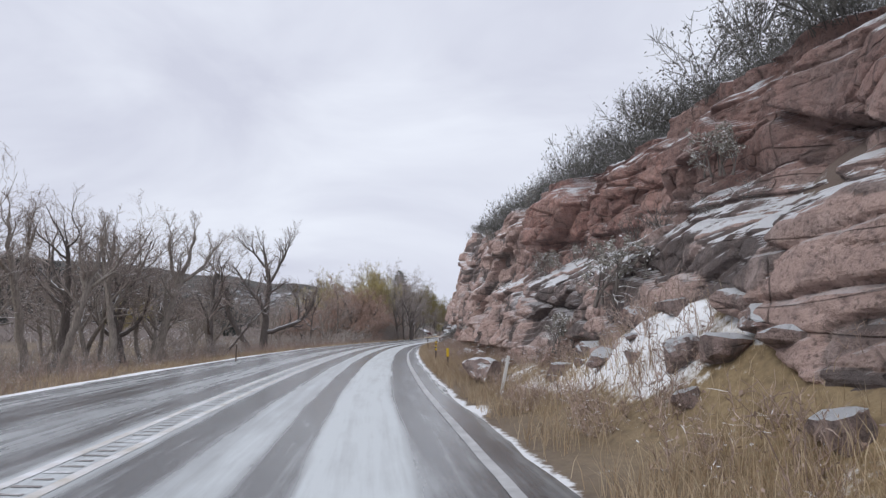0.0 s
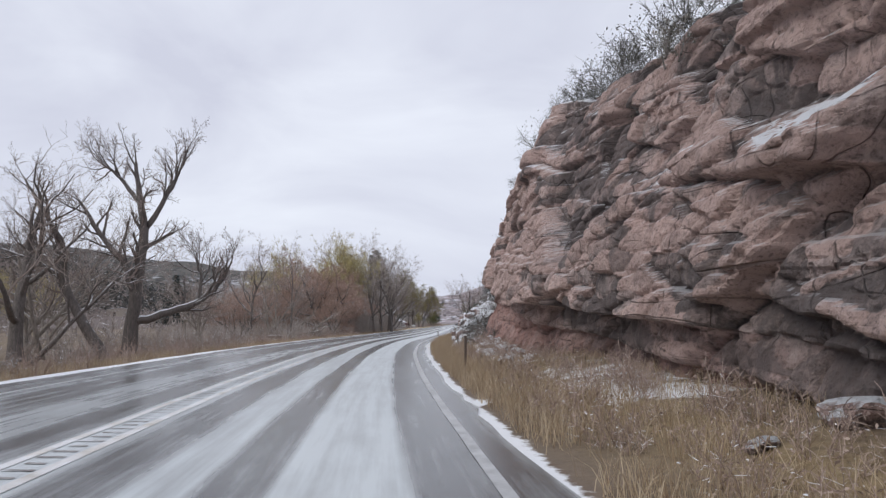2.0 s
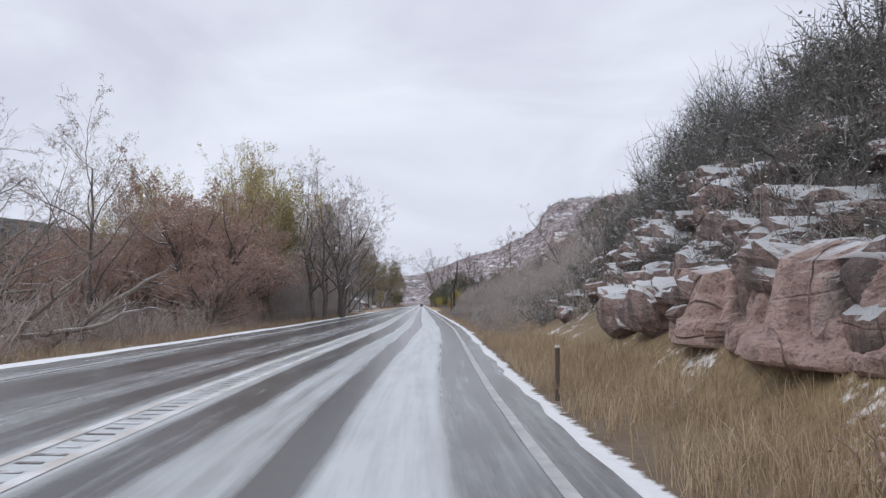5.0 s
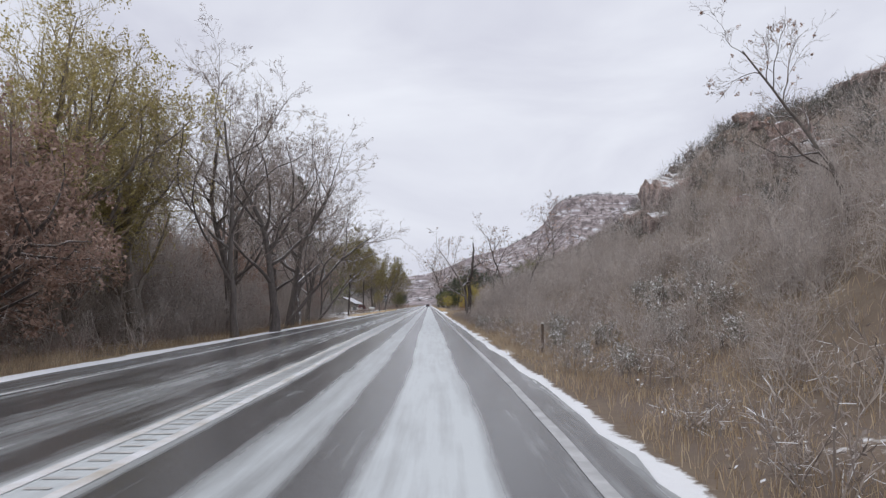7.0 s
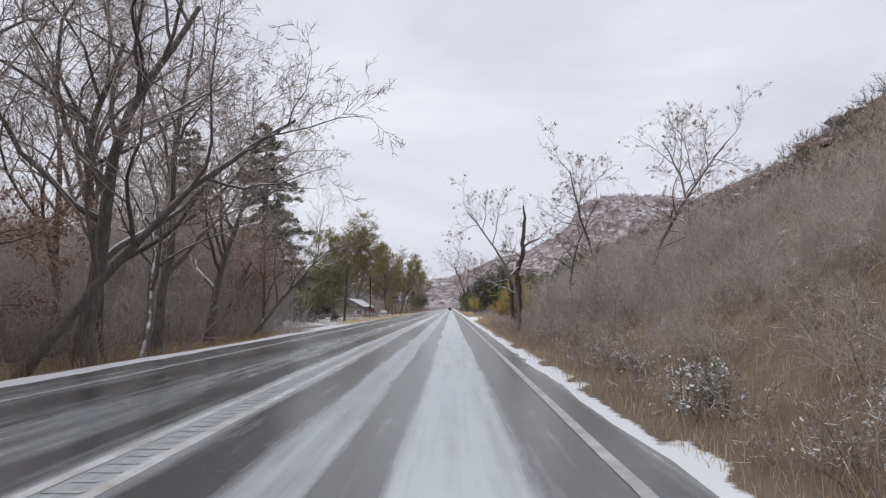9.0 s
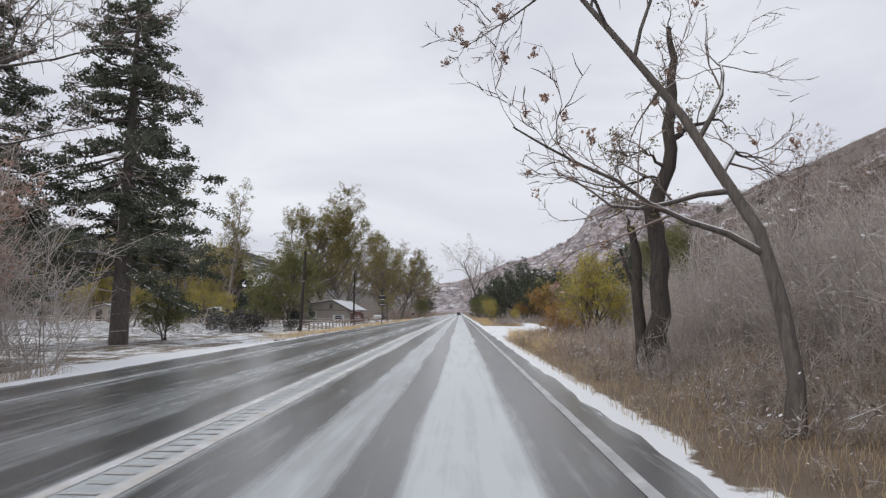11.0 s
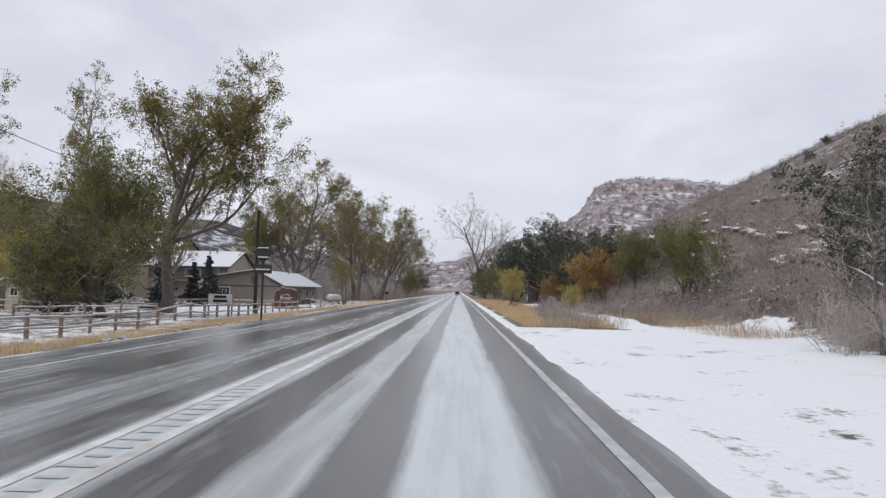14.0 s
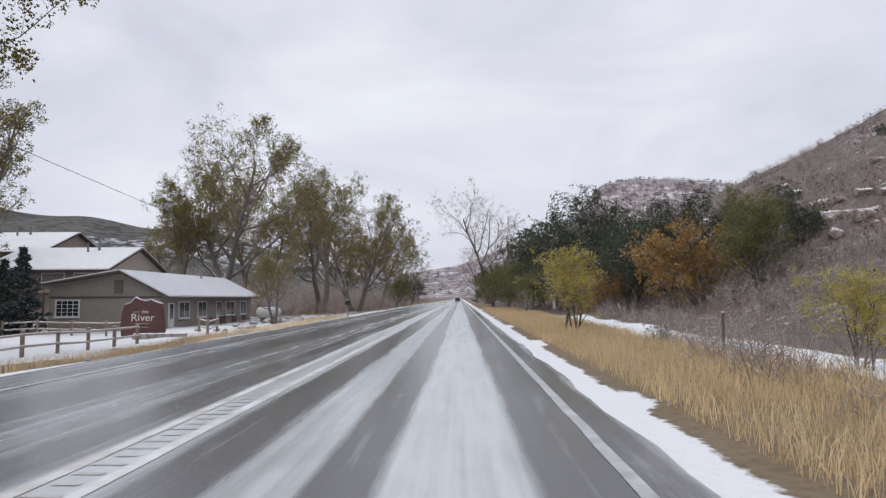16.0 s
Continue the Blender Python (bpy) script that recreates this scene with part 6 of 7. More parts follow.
M_INK = plain("dark_lettering", (0.03, 0.03, 0.03), 0.6, 0.1, 9.0)


def g(x, y):
    return float(ground(x, y))


# -- roadside marker posts --
def marker_post(x, y, tall, colour, label, reflectors=0, lean=0.0, sleeve=False, cap=True):
    t = thing("marker_post", label, "marker post", pose(x, y, g(x, y), 0, lean, 8), "marker posts along the road")
    part("post", boxed((0.07, 0.045, tall + 0.1), (0, 0, tall / 2 - 0.05), bevel=0.008), colour, t)
    if cap:
        part("cap", boxed((0.074, 0.049, 0.05), (0, 0, tall - 0.02), bevel=0.01), M_WHITE, t, "snow-white cap")
    if sleeve:
        part("sleeve", boxed((0.105, 0.065, 0.32), (0, 0, tall - 0.14), bevel=0.012), M_YELLOW, t, "bright yellow sleeve")
    for k in range(reflectors):
        part("reflector", rod(bmesh.new(), (0, -0.025, tall - 0.06 - 0.16 * k), (0, -0.045, tall - 0.06 - 0.16 * k), 0.055, 0.05, 12), M_YELLOW, t, "round yellow reflector")


marker_post(10.1, 25.2, 0.8, M_BROWN_POST, "short marker post with a bright yellow sleeve in dry grass", sleeve=True, cap=False)
marker_post(9.2, 30.3, 1.05, M_BROWN_POST, "roadside marker post with three round yellow reflectors", 3, cap=False)
marker_post(6.85, 50.4, 1.1, M_BROWN_POST, "thin brown marker post with a white top")
marker_post(4.6, 85.3, 0.85, M_BROWN_POST, "thin brown marker post with a white top")
marker_post(6.2, 124.0, 0.95, M_BROWN_POST, "thin brown marker post with a white top")
marker_post(-1.5, 32.9, 0.95, M_BROWN_POST, "short dark marker post on the verge")
marker_post(12.0, 14.6, 0.9, M_WHITE, "leaning pale stake in the dry grass", lean=12)
marker_post(9.8, 259.1, 1.1, M_BROWN_POST, "brown wooden post beside the meadow track")
marker_post(13.4, 253.0, 0.7, M_BROWN_POST, "short post at the edge of the track")


# -- utility poles --
def utility_pole(x, y, tall, label, arm=0.0, lamp=False, tilt=(0, 0), r=0.15):
    t = thing("utility_pole", label, "utility pole", pose(x, y, g(x, y), tilt[0], tilt[1], 0), "utility poles")
    part("pole", rod(bmesh.new(), (0, 0, -0.3), (0, 0, tall), r, r * 0.68, 14), M_POLE, t)
    if arm:
        part("crossarm", boxed((arm, 0.1, 0.12), (0, -0.12, tall - 0.12), bevel=0.01), M_POLE, t, "wooden crossarm dusted with snow")
        for k in (-0.42, 0.42):
            part("insulator", rod(bmesh.new(), (arm * k, -0.12, tall - 0.06), (arm * k, -0.12, tall + 0.1), 0.04, 0.03, 8), M_STEEL, t)
    if lamp:
        bm = rod(bmesh.new(), (0, 0, tall - 1.3), (1.5, 0, tall - 1.0), 0.035, 0.03, 8)
        arm_ob = part("lamp_arm", bm, M_STEEL, t)
        part("lamp_head", boxed((0.55, 0.24, 0.12), (1.7, 0, tall - 1.0), bevel=0.04), M_STEEL, arm_ob)
    part("guy_band", rod(bmesh.new(), (0, 0, tall * 0.62), (0, 0, tall * 0.62 + 0.12), r * 0.95, r * 0.95, 12), M_STEEL, t)
    return (x, y, g(x, y) + tall)


tops = [utility_pole(-12.2, 226.4, 7.7, "dark leaning wooden utility pole beside the yard fence", tilt=(0, 2.0), r=0.17),
        utility_pole(-13.0, 261.6, 8.1, "dark wooden utility pole behind the fence"),
        utility_pole(-19.5, 350, 7.8, "utility pole carrying a street lamp", lamp=True),
        utility_pole(-19.0, 430, 8.0, "distant utility pole among trees", 1.6),
        utility_pole(-20.0, 520, 8.0, "distant utility pole among trees", 1.6)]
utility_pole(-49.5, 266, 8.4, "pole with a snowy crossarm in the yard", 3.2)
utility_pole(-41.0, 264, 7.0, "pole with a snowy crossarm in the yard", 3.0)


def cable(a, b, sag=0.5, r=0.012):
    a, b = np.array(a), np.array(b)
    k = np.linspace(0, 1, 14)[:, None]
    pts = a * (1 - k) + b * k - np.array([0, 0, 1.0]) * (4 * sag * k * (1 - k))
    ob = new("overhead_cable", mesh_from("overhead_cable", *tubes([(pts, np.full(14, r))], 5), M_BLACK, True))
    tagged(ob, "thin black overhead cable strung between poles", "cable", "overhead cables")


for a, b in zip(tops[:-1], tops[1:]):
    cable((a[0], a[1], a[2] - 0.3), (b[0], b[1], b[2] - 0.3), 0.7)
cable((-12.2, 226.4, tops[0][2] - 0.3), (-26, 180, 6.0), 0.6)


# -- post and rail fence --
def rail_fence(name, spots, label, tall=0.95, rails=(0.38, 0.80)):
    t = thing(name, label, "fence", pose(spots[0][0], spots[0][1], 0), "rail fences of the yard")
    ox, oy = spots[0]
    for i, (x, y) in enumerate(spots):
        z = g(x, y)
        part("post", boxed((0.13, 0.13, tall + 0.3), (x - ox, y - oy, z + tall / 2 - 0.15), (0, 0, 7 * i), 0.015), M_WOOD, t)
        if i + 1 < len(spots):
            x2, y2 = spots[i + 1]
            z2 = g(x2, y2)
            for h in rails:
                bm = rod(bmesh.new(), (x - ox + 0.07, y - oy, z + h), (x2 - ox + 0.07, y2 - oy, z2 + h + 0.03 * math.sin(i * 2.1)), 0.055, 0.045, 7)
                part("rail", bm, M_RAIL, t)


rail_fence("rail_fence", [(-12.9 + 0.02 * k, 233 + 2.0 * k) for k in range(21)], "snow-topped wooden post-and-rail fence")
rail_fence("rail_fence", [(-13.6, 283.0), (-11.7, 279.6), (-12.3, 282.6)], "short corner of snow-topped rail fence beside the sign")
rail_fence("rail_fence", [(-27.5 + 2.1 * k, 281.5 + 0.15 * k) for k in range(6)], "snow-topped wooden rail fence in front of the lodge")
rail_fence("rail_fence", [(-62 + 2.6 * k, 259 + 0.1 * k) for k in range(17)], "low dark rail fence across the snowy yard")
rail_fence("rail_fence", [(-24 + 2.2 * k, 250.0) for k in range(5)], "snow-topped wooden rail fence in the yard")


# -- signs --
def bars(parent, spots, mat):
    for x, z, w, h, y in spots:
        part("lettering", boxed((w, 0.012, h), (x, y, z)), mat, parent)


def warning_sign():
    t = thing("warning_sign", "dark back of a diamond road sign with a plate below", "road sign", pose(-6.35, 241.8, g(-6.35, 241.8), 0, 0, 4))
    top = 3.72
    part("post", boxed((0.09, 0.09, top + 0.1), (0, 0.06, top / 2 - 0.05), bevel=0.01), M_SIGN_BACK, t)
    part("diamond_plate", boxed((0.70, 0.02, 0.70), (0, 0, 3.2), (0, 45, 0), 0.006), M_SIGN_BACK, t, "dull grey diamond plate seen from behind")
    for z, w in ((3.42, 0.5), (2.98, 0.5)):
        part("bracket", boxed((w, 0.05, 0.05), (0, -0.035, z), bevel=0.008), M_SNOW, t, "snow-covered bracket")
    part("lower_plate", boxed((0.84, 0.02, 0.42), (0, 0, 2.42), bevel=0.006), M_SIGN_BACK, t)
    part("lower_bracket", boxed((0.66, 0.05, 0.05), (0, -0.035, 2.40), bevel=0.008), M_SNOW, t, "snow-covered bracket")


def board_sign():
    x, y = -14.8, 259.1
    t = thing("board_sign", "white board sign with dark lettering behind the fence", "sign", pose(x, y, g(x, y), 0, 0, 6))
    for k in (-0.85, 0.85):
        part("post", boxed((0.1, 0.1, 1.75), (k, 0.03, 0.8), bevel=0.01), M_WOOD, t)
    part("board", boxed((1.72, 0.04, 0.86), (0, -0.04, 1.18), bevel=0.008), M_WHITE, t)
    bars(t, [(0.0, 1.42, 0.9, 0.2, -0.068), (0.0, 1.12, 1.05, 0.2, -0.068), (0.05, 0.88, 0.7, 0.05, -0.068)], M_INK)


def text_part(name, body, size, at, parent, mat):
    cu = bpy.data.curves.new(name, "FONT")
    cu.body, cu.size, cu.align_x, cu.extrude = body, size, "CENTER", 0.008
    tmp = bpy.data.objects.new(name, cu)
    scene.collection.objects.link(tmp)
    me = bpy.data.meshes.new_from_object(tmp.evaluated_get(bpy.context.evaluated_depsgraph_get()))
    bpy.data.objects.remove(tmp)
    me.materials.clear()
    me.materials.append(mat)
    ob = new(name, me)
    ob.parent = parent
    ob.matrix_local = pose(*at, 90, 0, 0)
    return ob


def lodge_sign():
    x, y = -15.3, 279.2
    t = thing("lodge_sign", "rounded maroon lodge sign with white lettering and snow on top", "sign", pose(x, y, g(x, y) - 0.05, 0, 0, 8))
    outline = [(-1.18, 0.0), (-1.24, 0.8), (-1.16, 1.55), (-1.02, 1.92), (-0.72, 2.02), (-0.45, 2.32), (-0.2, 2.2), (0.1, 2.12), (0.42, 2.2), (0.78, 2.02), (1.02, 1.96), (1.12, 1.5), (1.2, 0.9), (1.22, 0.4), (1.1, 0.0)]
    bm = prism(bmesh.new(), outline, -0.16, 0.16)
    bmesh.ops.bevel(bm, geom=[e for e in bm.edges if abs(e.verts[0].co.y - e.verts[1].co.y) < 1e-4], offset=0.035, segments=2, affect="EDGES")
    part("sign_body", bm, M_MAROON, t)
    edge = outline[3:11]
    low = [(px, pz + 0.01) for px, pz in edge]
    high = [(px, pz + 0.05 + 0.02 * math.sin(9 * px)) for px, pz in edge[::-1]]
    part("snow_cap", prism(bmesh.new(), low + high, -0.13, 0.13), M_SNOW, t, "thin snow cap along the top edge")
    text_part("lettering", "River", 0.62, (0.0, -0.175, 0.98), t, M_WHITE)
    text_part("lettering", "the", 0.30, (0.12, -0.175, 1.42), t, M_WHITE)
    bars(t, [(-0.36, 1.50, 0.34, 0.045, -0.17), (0.0, 0.84, 0.8, 0.035, -0.17), (0.05, 0.62, 0.5, 0.03, -0.17)], M_RAIL)
    b = thing("stone_border", "low grey stone border with snow below the sign", "stone border", pose(-13.6, 277.6, g(-13.6, 277.6), 0, 0, 14))
    for i in range(7):
        part("stone", boxed((0.40, 0.34, 0.36), (-1.15 + 0.40 * i, 0.03 * math.sin(i * 3), 0.12), (0, 0, 6 * math.sin(i * 5)), 0.05), M_STONE, b)


warning_sign()
board_sign()
lodge_sign()


# -- houses --
def window(parent, w, h, at, turn=0.0, mullions=(1, 1), sill=True):
    """A window whose outside faces -y before the turn."""
    m = pose(*at, 0, 0, turn)
    frame_bm = bmesh.new()
    for s in (-1, 1):
        box(frame_bm, (0.09, 0.08, h + 0.18), (s * (w / 2 + 0.045), 0, 0))
        box(frame_bm, (w, 0.08, 0.09), (0, 0, s * (h / 2 + 0.045)))
    win = part("window", frame_bm, M_WHITE, parent, "white-framed window", m)
    nx, nz = mullions[0] + 1, mullions[1] + 1
    for i in range(nx):
        for k in range(nz):
            pw, ph = w / nx, h / nz
            part("pane", boxed((pw - 0.03, 0.02, ph - 0.03), (-w / 2 + pw * (i + 0.5), 0.01, -h / 2 + ph * (k + 0.5))), M_GLASS, win)
    for i in range(1, nx):
        part("mullion", boxed((0.035, 0.05, h), (-w / 2 + w / nx * i, 0, 0)), M_WHITE, win)
    for k in range(1, nz):
        part("glazing_bar", boxed((w, 0.045, 0.03), (0, 0, -h / 2 + h / nz * k)), M_WHITE, win)
    if sill:
        part("sill", boxed((w + 0.3, 0.14, 0.06), (0, -0.05, -h / 2 - 0.12), bevel=0.01), M_WHITE, win)


def slab_roof(t, a, b, length, over, thick, mat, label, y0):
    """A roof slope from eave a to ridge b (x, z), running along y from y0 - over."""
    a, b = Vector((a[0], 0, a[1])), Vector((b[0], 0, b[1]))
    d = (b - a).normalized()
    n = Vector((-d.z, 0, d.x))
    if n.z < 0:
        n = -n
    out = [(p.x, p.z) for p in (a, b, b + n * thick, a + n * thick)]
    part("roof", prism(bmesh.new(), out, y0 - over, y0 + length + over), M_TRIM, t, "dark roof deck")
    snow = [(p.x, p.z) for p in (a + n * (thick + 0.004) + d * 0.06, b + n * (thick + 0.004), b + n * (thick + 0.10), a + n * (thick + 0.09) + d * 0.10)]
    bm = prism(bmesh.new(), snow, y0 - over + 0.05, y0 + length + over - 0.05)
    part("roof_snow", bm, mat, t, label)


def lodge():
    # gable faces the oncoming road; the long front runs beside it
    ox, oy, base = -22.7, 288.5, -0.95
    t = thing("lodge", "long low taupe lodge with a snow-covered roof", "house", pose(ox, oy, 0, 0, 0, 0))
    L = 20.0
    left, right, peak = -4.3, 4.0, 1.0
    zl, zr, zp = 2.55, 1.75, 3.40
    part("wall", prism(bmesh.new(), [(left, base), (right, base), (right, zr), (peak, zp), (left, zl)], 0.0, L), M_STUCCO, t)
    slab_roof(t, (right + 0.75, zr - 0.24), (peak, zp + 0.03), L, 0.45, 0.14, M_SNOW, "smooth snow on the roof", 0.0)
    slab_roof(t, (left - 0.6, zl - 0.1), (peak, zp + 0.03), L, 0.45, 0.14, M_SNOW, "smooth snow on the roof", 0.0)
    part("trim_band", boxed((right - left + 0.02, 0.05, 0.12), ((left + right) / 2, -0.027, 1.62)), M_TRIM, t)
    vent = part("gable_vent", boxed((0.62, 0.05, 0.95), (0.85, -0.027, 2.38)), M_TRIM, t, "louvred gable vent")
    for k in range(6):
        part("louvre", boxed((0.52, 0.03, 0.07), (0.85, -0.06, 2.02 + 0.145 * k), (35, 0, 0)), M_SIDING, vent)
    window(t, 1.65, 1.1, (-2.9, -0.02, 0.82), 0, (3, 3))
    # long front
    door = part("door", boxed((0.07, 0.92, 2.0), (right + 0.03, 1.6, base + 1.15), bevel=0.01), M_WHITE, t, "white front door")
    part("door_pane", boxed((0.02, 0.55, 1.1), (right + 0.075, 1.6, base + 1.5)), M_GLASS, door)
    part("door_handle", rod(bmesh.new(), (right + 0.07, 1.25, base + 1.1), (right + 0.14, 1.25, base + 1.1), 0.025, 0.025, 8), M_STEEL, door)
    for y, w in ((3.9, 1.8), (7.4, 1.7), (11.2, 1.2), (14.0, 2.2), (17.6, 1.6)):
        window(t, w, 1.15, (right + 0.02, y, 0.62), 90, (1, 0))
    for k in range(4):
        part("brick_panel", boxed((0.06, 1.2, 0.8), (right + 0.028, 9.3 + 2.9 * k, base + 0.4), bevel=0.01), M_MAROON, t, "dark brick panel below the windows")
    part("gutter", rod(bmesh.new(), (right + 0.80, -0.4, zr - 0.17), (right + 0.80, L + 0.4, zr - 0.17), 0.06, 0.06, 8), M_TRIM, t)
    for x, y in ((0.2, 6.0), (1.6, 13.0)):
        part("roof_vent", rod(bmesh.new(), (x, y, 3.2), (x, y, 3.9), 0.09, 0.09, 10), M_STEEL, t)


def big_house(x0, x1, y, depth, eave, ridge, label, wall_mat, wins, balcony=False):
    """A house whose ridge runs across, its end gable towards the road."""
    t = thing("house", label, "house", pose(x1, y, 0, 0, 0, 90))
    # local x runs along the depth (world y), local y runs away from the road (world -x)
    L = x1 - x0
    half = depth / 2
    part("wall", prism(bmesh.new(), [(-half, -1.0), (half, -1.0), (half, eave), (0, ridge), (-half, eave)], 0.0, L), wall_mat, t)
    slab_roof(t, (-half - 0.6, eave - 0.3), (0, ridge + 0.03), L, 0.5, 0.16, M_SNOW, "smooth snow on the roof", 0.0)
    slab_roof(t, (half + 0.6, eave - 0.3), (0, ridge + 0.03), L, 0.5, 0.16, M_SNOW, "smooth snow on the roof", 0.0)
    for side, a, z, w, h in wins:
        if side == "front":
            window(t, w, h, (-half - 0.02, a, z), -90, (1, 0))
        else:
            window(t, w, h, (a, -0.02, z), 0, (1, 0))
    part("storey_band", boxed((depth + 0.04, 0.05, 0.16), (0, -0.027, eave - 2.7)), M_TRIM, t)
    part("upper_cladding", boxed((0.05, L - 0.1, 1.7), (-half - 0.027, L / 2, eave - 1.0)), M_SIDING, t, "dark grey cladding under the eaves")
    part("chimney_pipe", rod(bmesh.new(), (-1.0, L * 0.3, ridge - 0.6), (-1.0, L * 0.3, ridge + 0.9), 0.12, 0.12, 10), M_STEEL, t)
    part("chimney_pipe", rod(bmesh.new(), (-1.4, L * 0.38, ridge - 0.8), (-1.4, L * 0.38, ridge + 0.6), 0.10, 0.10, 10), M_STEEL, t)
    if balcony:
        deck = part("balcony", boxed((1.5, 4.5, 0.16), (-half - 0.78, L * 0.62, eave - 2.3), bevel=0.02), M_TRIM, t, "balcony with a thin railing")
        part("railing", boxed((0.06, 4.5, 0.07), (-half - 1.48, L * 0.62, eave - 1.35)), M_TRIM, deck)
        for k in range(9):
            part("baluster", boxed((0.04, 0.04, 0.9), (-half - 1.48, L * 0.62 - 2.15 + 0.54 * k, eave - 1.78)), M_TRIM, deck)
        for k in (-2.1, 2.1):
            part("balcony_post", boxed((0.14, 0.14, eave - 1.4), (-half - 1.4, L * 0.62 + k, (eave - 2.3) / 2 - 0.55)), M_TRIM, deck)


lodge()
big_house(-40.5, -29.2, 305.5, 11.0, 4.3, 6.4, "two-storey beige house with a snow-covered roof", M_BEIGE,
          [("front", 2.2, 3.35, 1.6, 0.95), ("front", 5.0, 3.35, 2.0, 0.95), ("front", 8.6, 3.35, 1.4, 0.95), ("end", -3.0, 3.3, 0.7, 0.8), ("end", 1.6, 3.4, 0.6, 0.6), ("end", 3.0, 3.3, 0.6, 0.6)], True)
big_house(-58.0, -42.0, 316.0, 12.0, 6.7, 9.1, "tall beige house with a snow-covered roof", M_BEIGE, [("front", 3.0, 5.7, 1.6, 0.95), ("front", 8.0, 5.7, 1.6, 0.95)])


def shed(x, y, w, d, h, label, turn=0.0, open_front=False):
    t = thing("shed", label, "shed", pose(x, y, g(x, y) - 0.1, 0, 0, turn), "sheds in the yard")
    if open_front:
        for sx in (-1, 1):
            for sy in (-1, 1):
                part("post", boxed((0.14, 0.14, h), (sx * (w / 2 - 0.1), sy * (d / 2 - 0.1), h / 2)), M_WOOD, t)
        part("back_wall", boxed((w, 0.06, h), (0, d / 2 - 0.03, h / 2)), M_TRIM, t)
        part("counter", boxed((w, 0.4, 0.08), (0, -d / 2 + 0.2, 0.95)), M_RAIL, t)
    else:
        part("wall", prism(bmesh.new(), [(-w / 2, 0), (w / 2, 0), (w / 2, h), (0, h + 0.55), (-w / 2, h)], -d / 2, d / 2), M_BEIGE, t)
        part("door", boxed((0.85, 0.06, 1.9), (-w * 0.2, -d / 2 - 0.03, 0.98), bevel=0.01), M_TRIM, t, "dark shed door")
        window(t, 0.7, 0.6, (w * 0.22, -d / 2 - 0.02, 1.5), 0, (1, 0), False)
    for s in (-1, 1):
        a, b = (s * (w / 2 + 0.3), h - 0.22), (0, h + 0.58)
        slab_roof(t, a, b, d, 0.3, 0.1, M_SNOW, "snow on the roof", -d / 2)


shed(-54.5, 269, 4.0, 3.2, 2.1, "small pale shed with a snowy roof", 14)
shed(-47.3, 268, 2.4, 2.0, 2.3, "dark open-fronted kiosk with a snowy roof", 0, True)
shed(-146, 312, 11.0, 7.0, 3.2, "far pale farmhouse with a snow-covered roof across the valley", 20)
shed(-35.5, 267, 3.2, 2.6, 2.0, "low shed with a flat snowy roof behind the pole", -10)


# -- small things round the lodge --
def mailbox(x, y):
    t = thing("mailbox", "dark mailbox on a post with snow on top", "mailbox", pose(x, y, g(x, y), 0, 0, 5))
    part("post", boxed((0.11, 0.11, 1.1), (0, 0, 0.5), bevel=0.01), M_WOOD, t)
    bm = prism(bmesh.new(), [(-0.22, 0.0)] + [(-0.22 * math.cos(a), 0.22 + 0.2 * math.sin(a)) for a in np.linspace(0, math.pi, 9)] + [(0.22, 0.0)], -0.4, 0.4)
    bmesh.ops.translate(bm, verts=bm.verts, vec=(0, 0, 1.05))
    part("box", bm, M_BLACK, t)
    part("snow_cap", boxed((0.30, 0.76, 0.06), (0, 0, 1.49), bevel=0.025), M_SNOW, t, "strip of snow")


mailbox(-6.9, 299.1)


def propane_tank(x, y):
    t = thing("propane_tank", "pale horizontal gas tank with snow on top", "gas tank", pose(x, y, g(x, y), 0, 0, 65))
    bm = bmesh.new()
    bmesh.ops.create_uvsphere(bm, u_segments=18, v_segments=12, radius=0.5, matrix=pose(0, 0, 0.85, 0, 90, 0))
    for v in bm.verts:
        v.co.x += 0.9 if v.co.x > 0.01 else (-0.9 if v.co.x < -0.01 else 0)
    part("tank", bm, M_TANK, t)
    for k in (-0.7, 0.7):
        part("leg", boxed((0.14, 0.6, 0.45), (k, 0, 0.2), bevel=0.01), M_STEEL, t)
    part("valve_dome", rod(bmesh.new(), (0, 0, 1.32), (0, 0, 1.52), 0.17, 0.15, 12), M_STEEL, t)


propane_tank(-14.4, 300.5)
rng_things = np.random.default_rng(3)
stone_kinds = [boulder_mesh(s, (1, 0.9, 0.7)) for s in (31, 32, 33)]
for k in range(34):
    y = rng_things.uniform(284, 312)
    x = -rng_things.uniform(10.6, 14.2)
    r = rng_things.uniform(0.18, 0.42)
    ob = new("garden_rock", stone_kinds[k % 3])
    ob.matrix_world = pose(x, y, g(x, y) + 0.25 * r, 0, 0, rng_things.uniform(0, 360)) @ Matrix.Diagonal((r, r, r, 1))
    tagged(ob, "snow-dusted garden rock beside the drive", "rock", "garden rocks")
for k in range(60):
    y = rng_things.uniform(200, 300)
    x = -rng_things.uniform(6.7, 7.3) if y < 240 else -rng_things.uniform(7.0, 7.6)
    r = rng_things.uniform(0.07, 0.16)
    ob = new("verge_stone", stone_kinds[k % 3])
    ob.matrix_world = pose(x, y, g(x, y) + 0.2 * r, 0, 0, rng_things.uniform(0, 360)) @ Matrix.Diagonal((r * 1.5, r, r, 1))
    tagged(ob, "small dark clod at the edge of the verge", "stone", "clods along the verge")


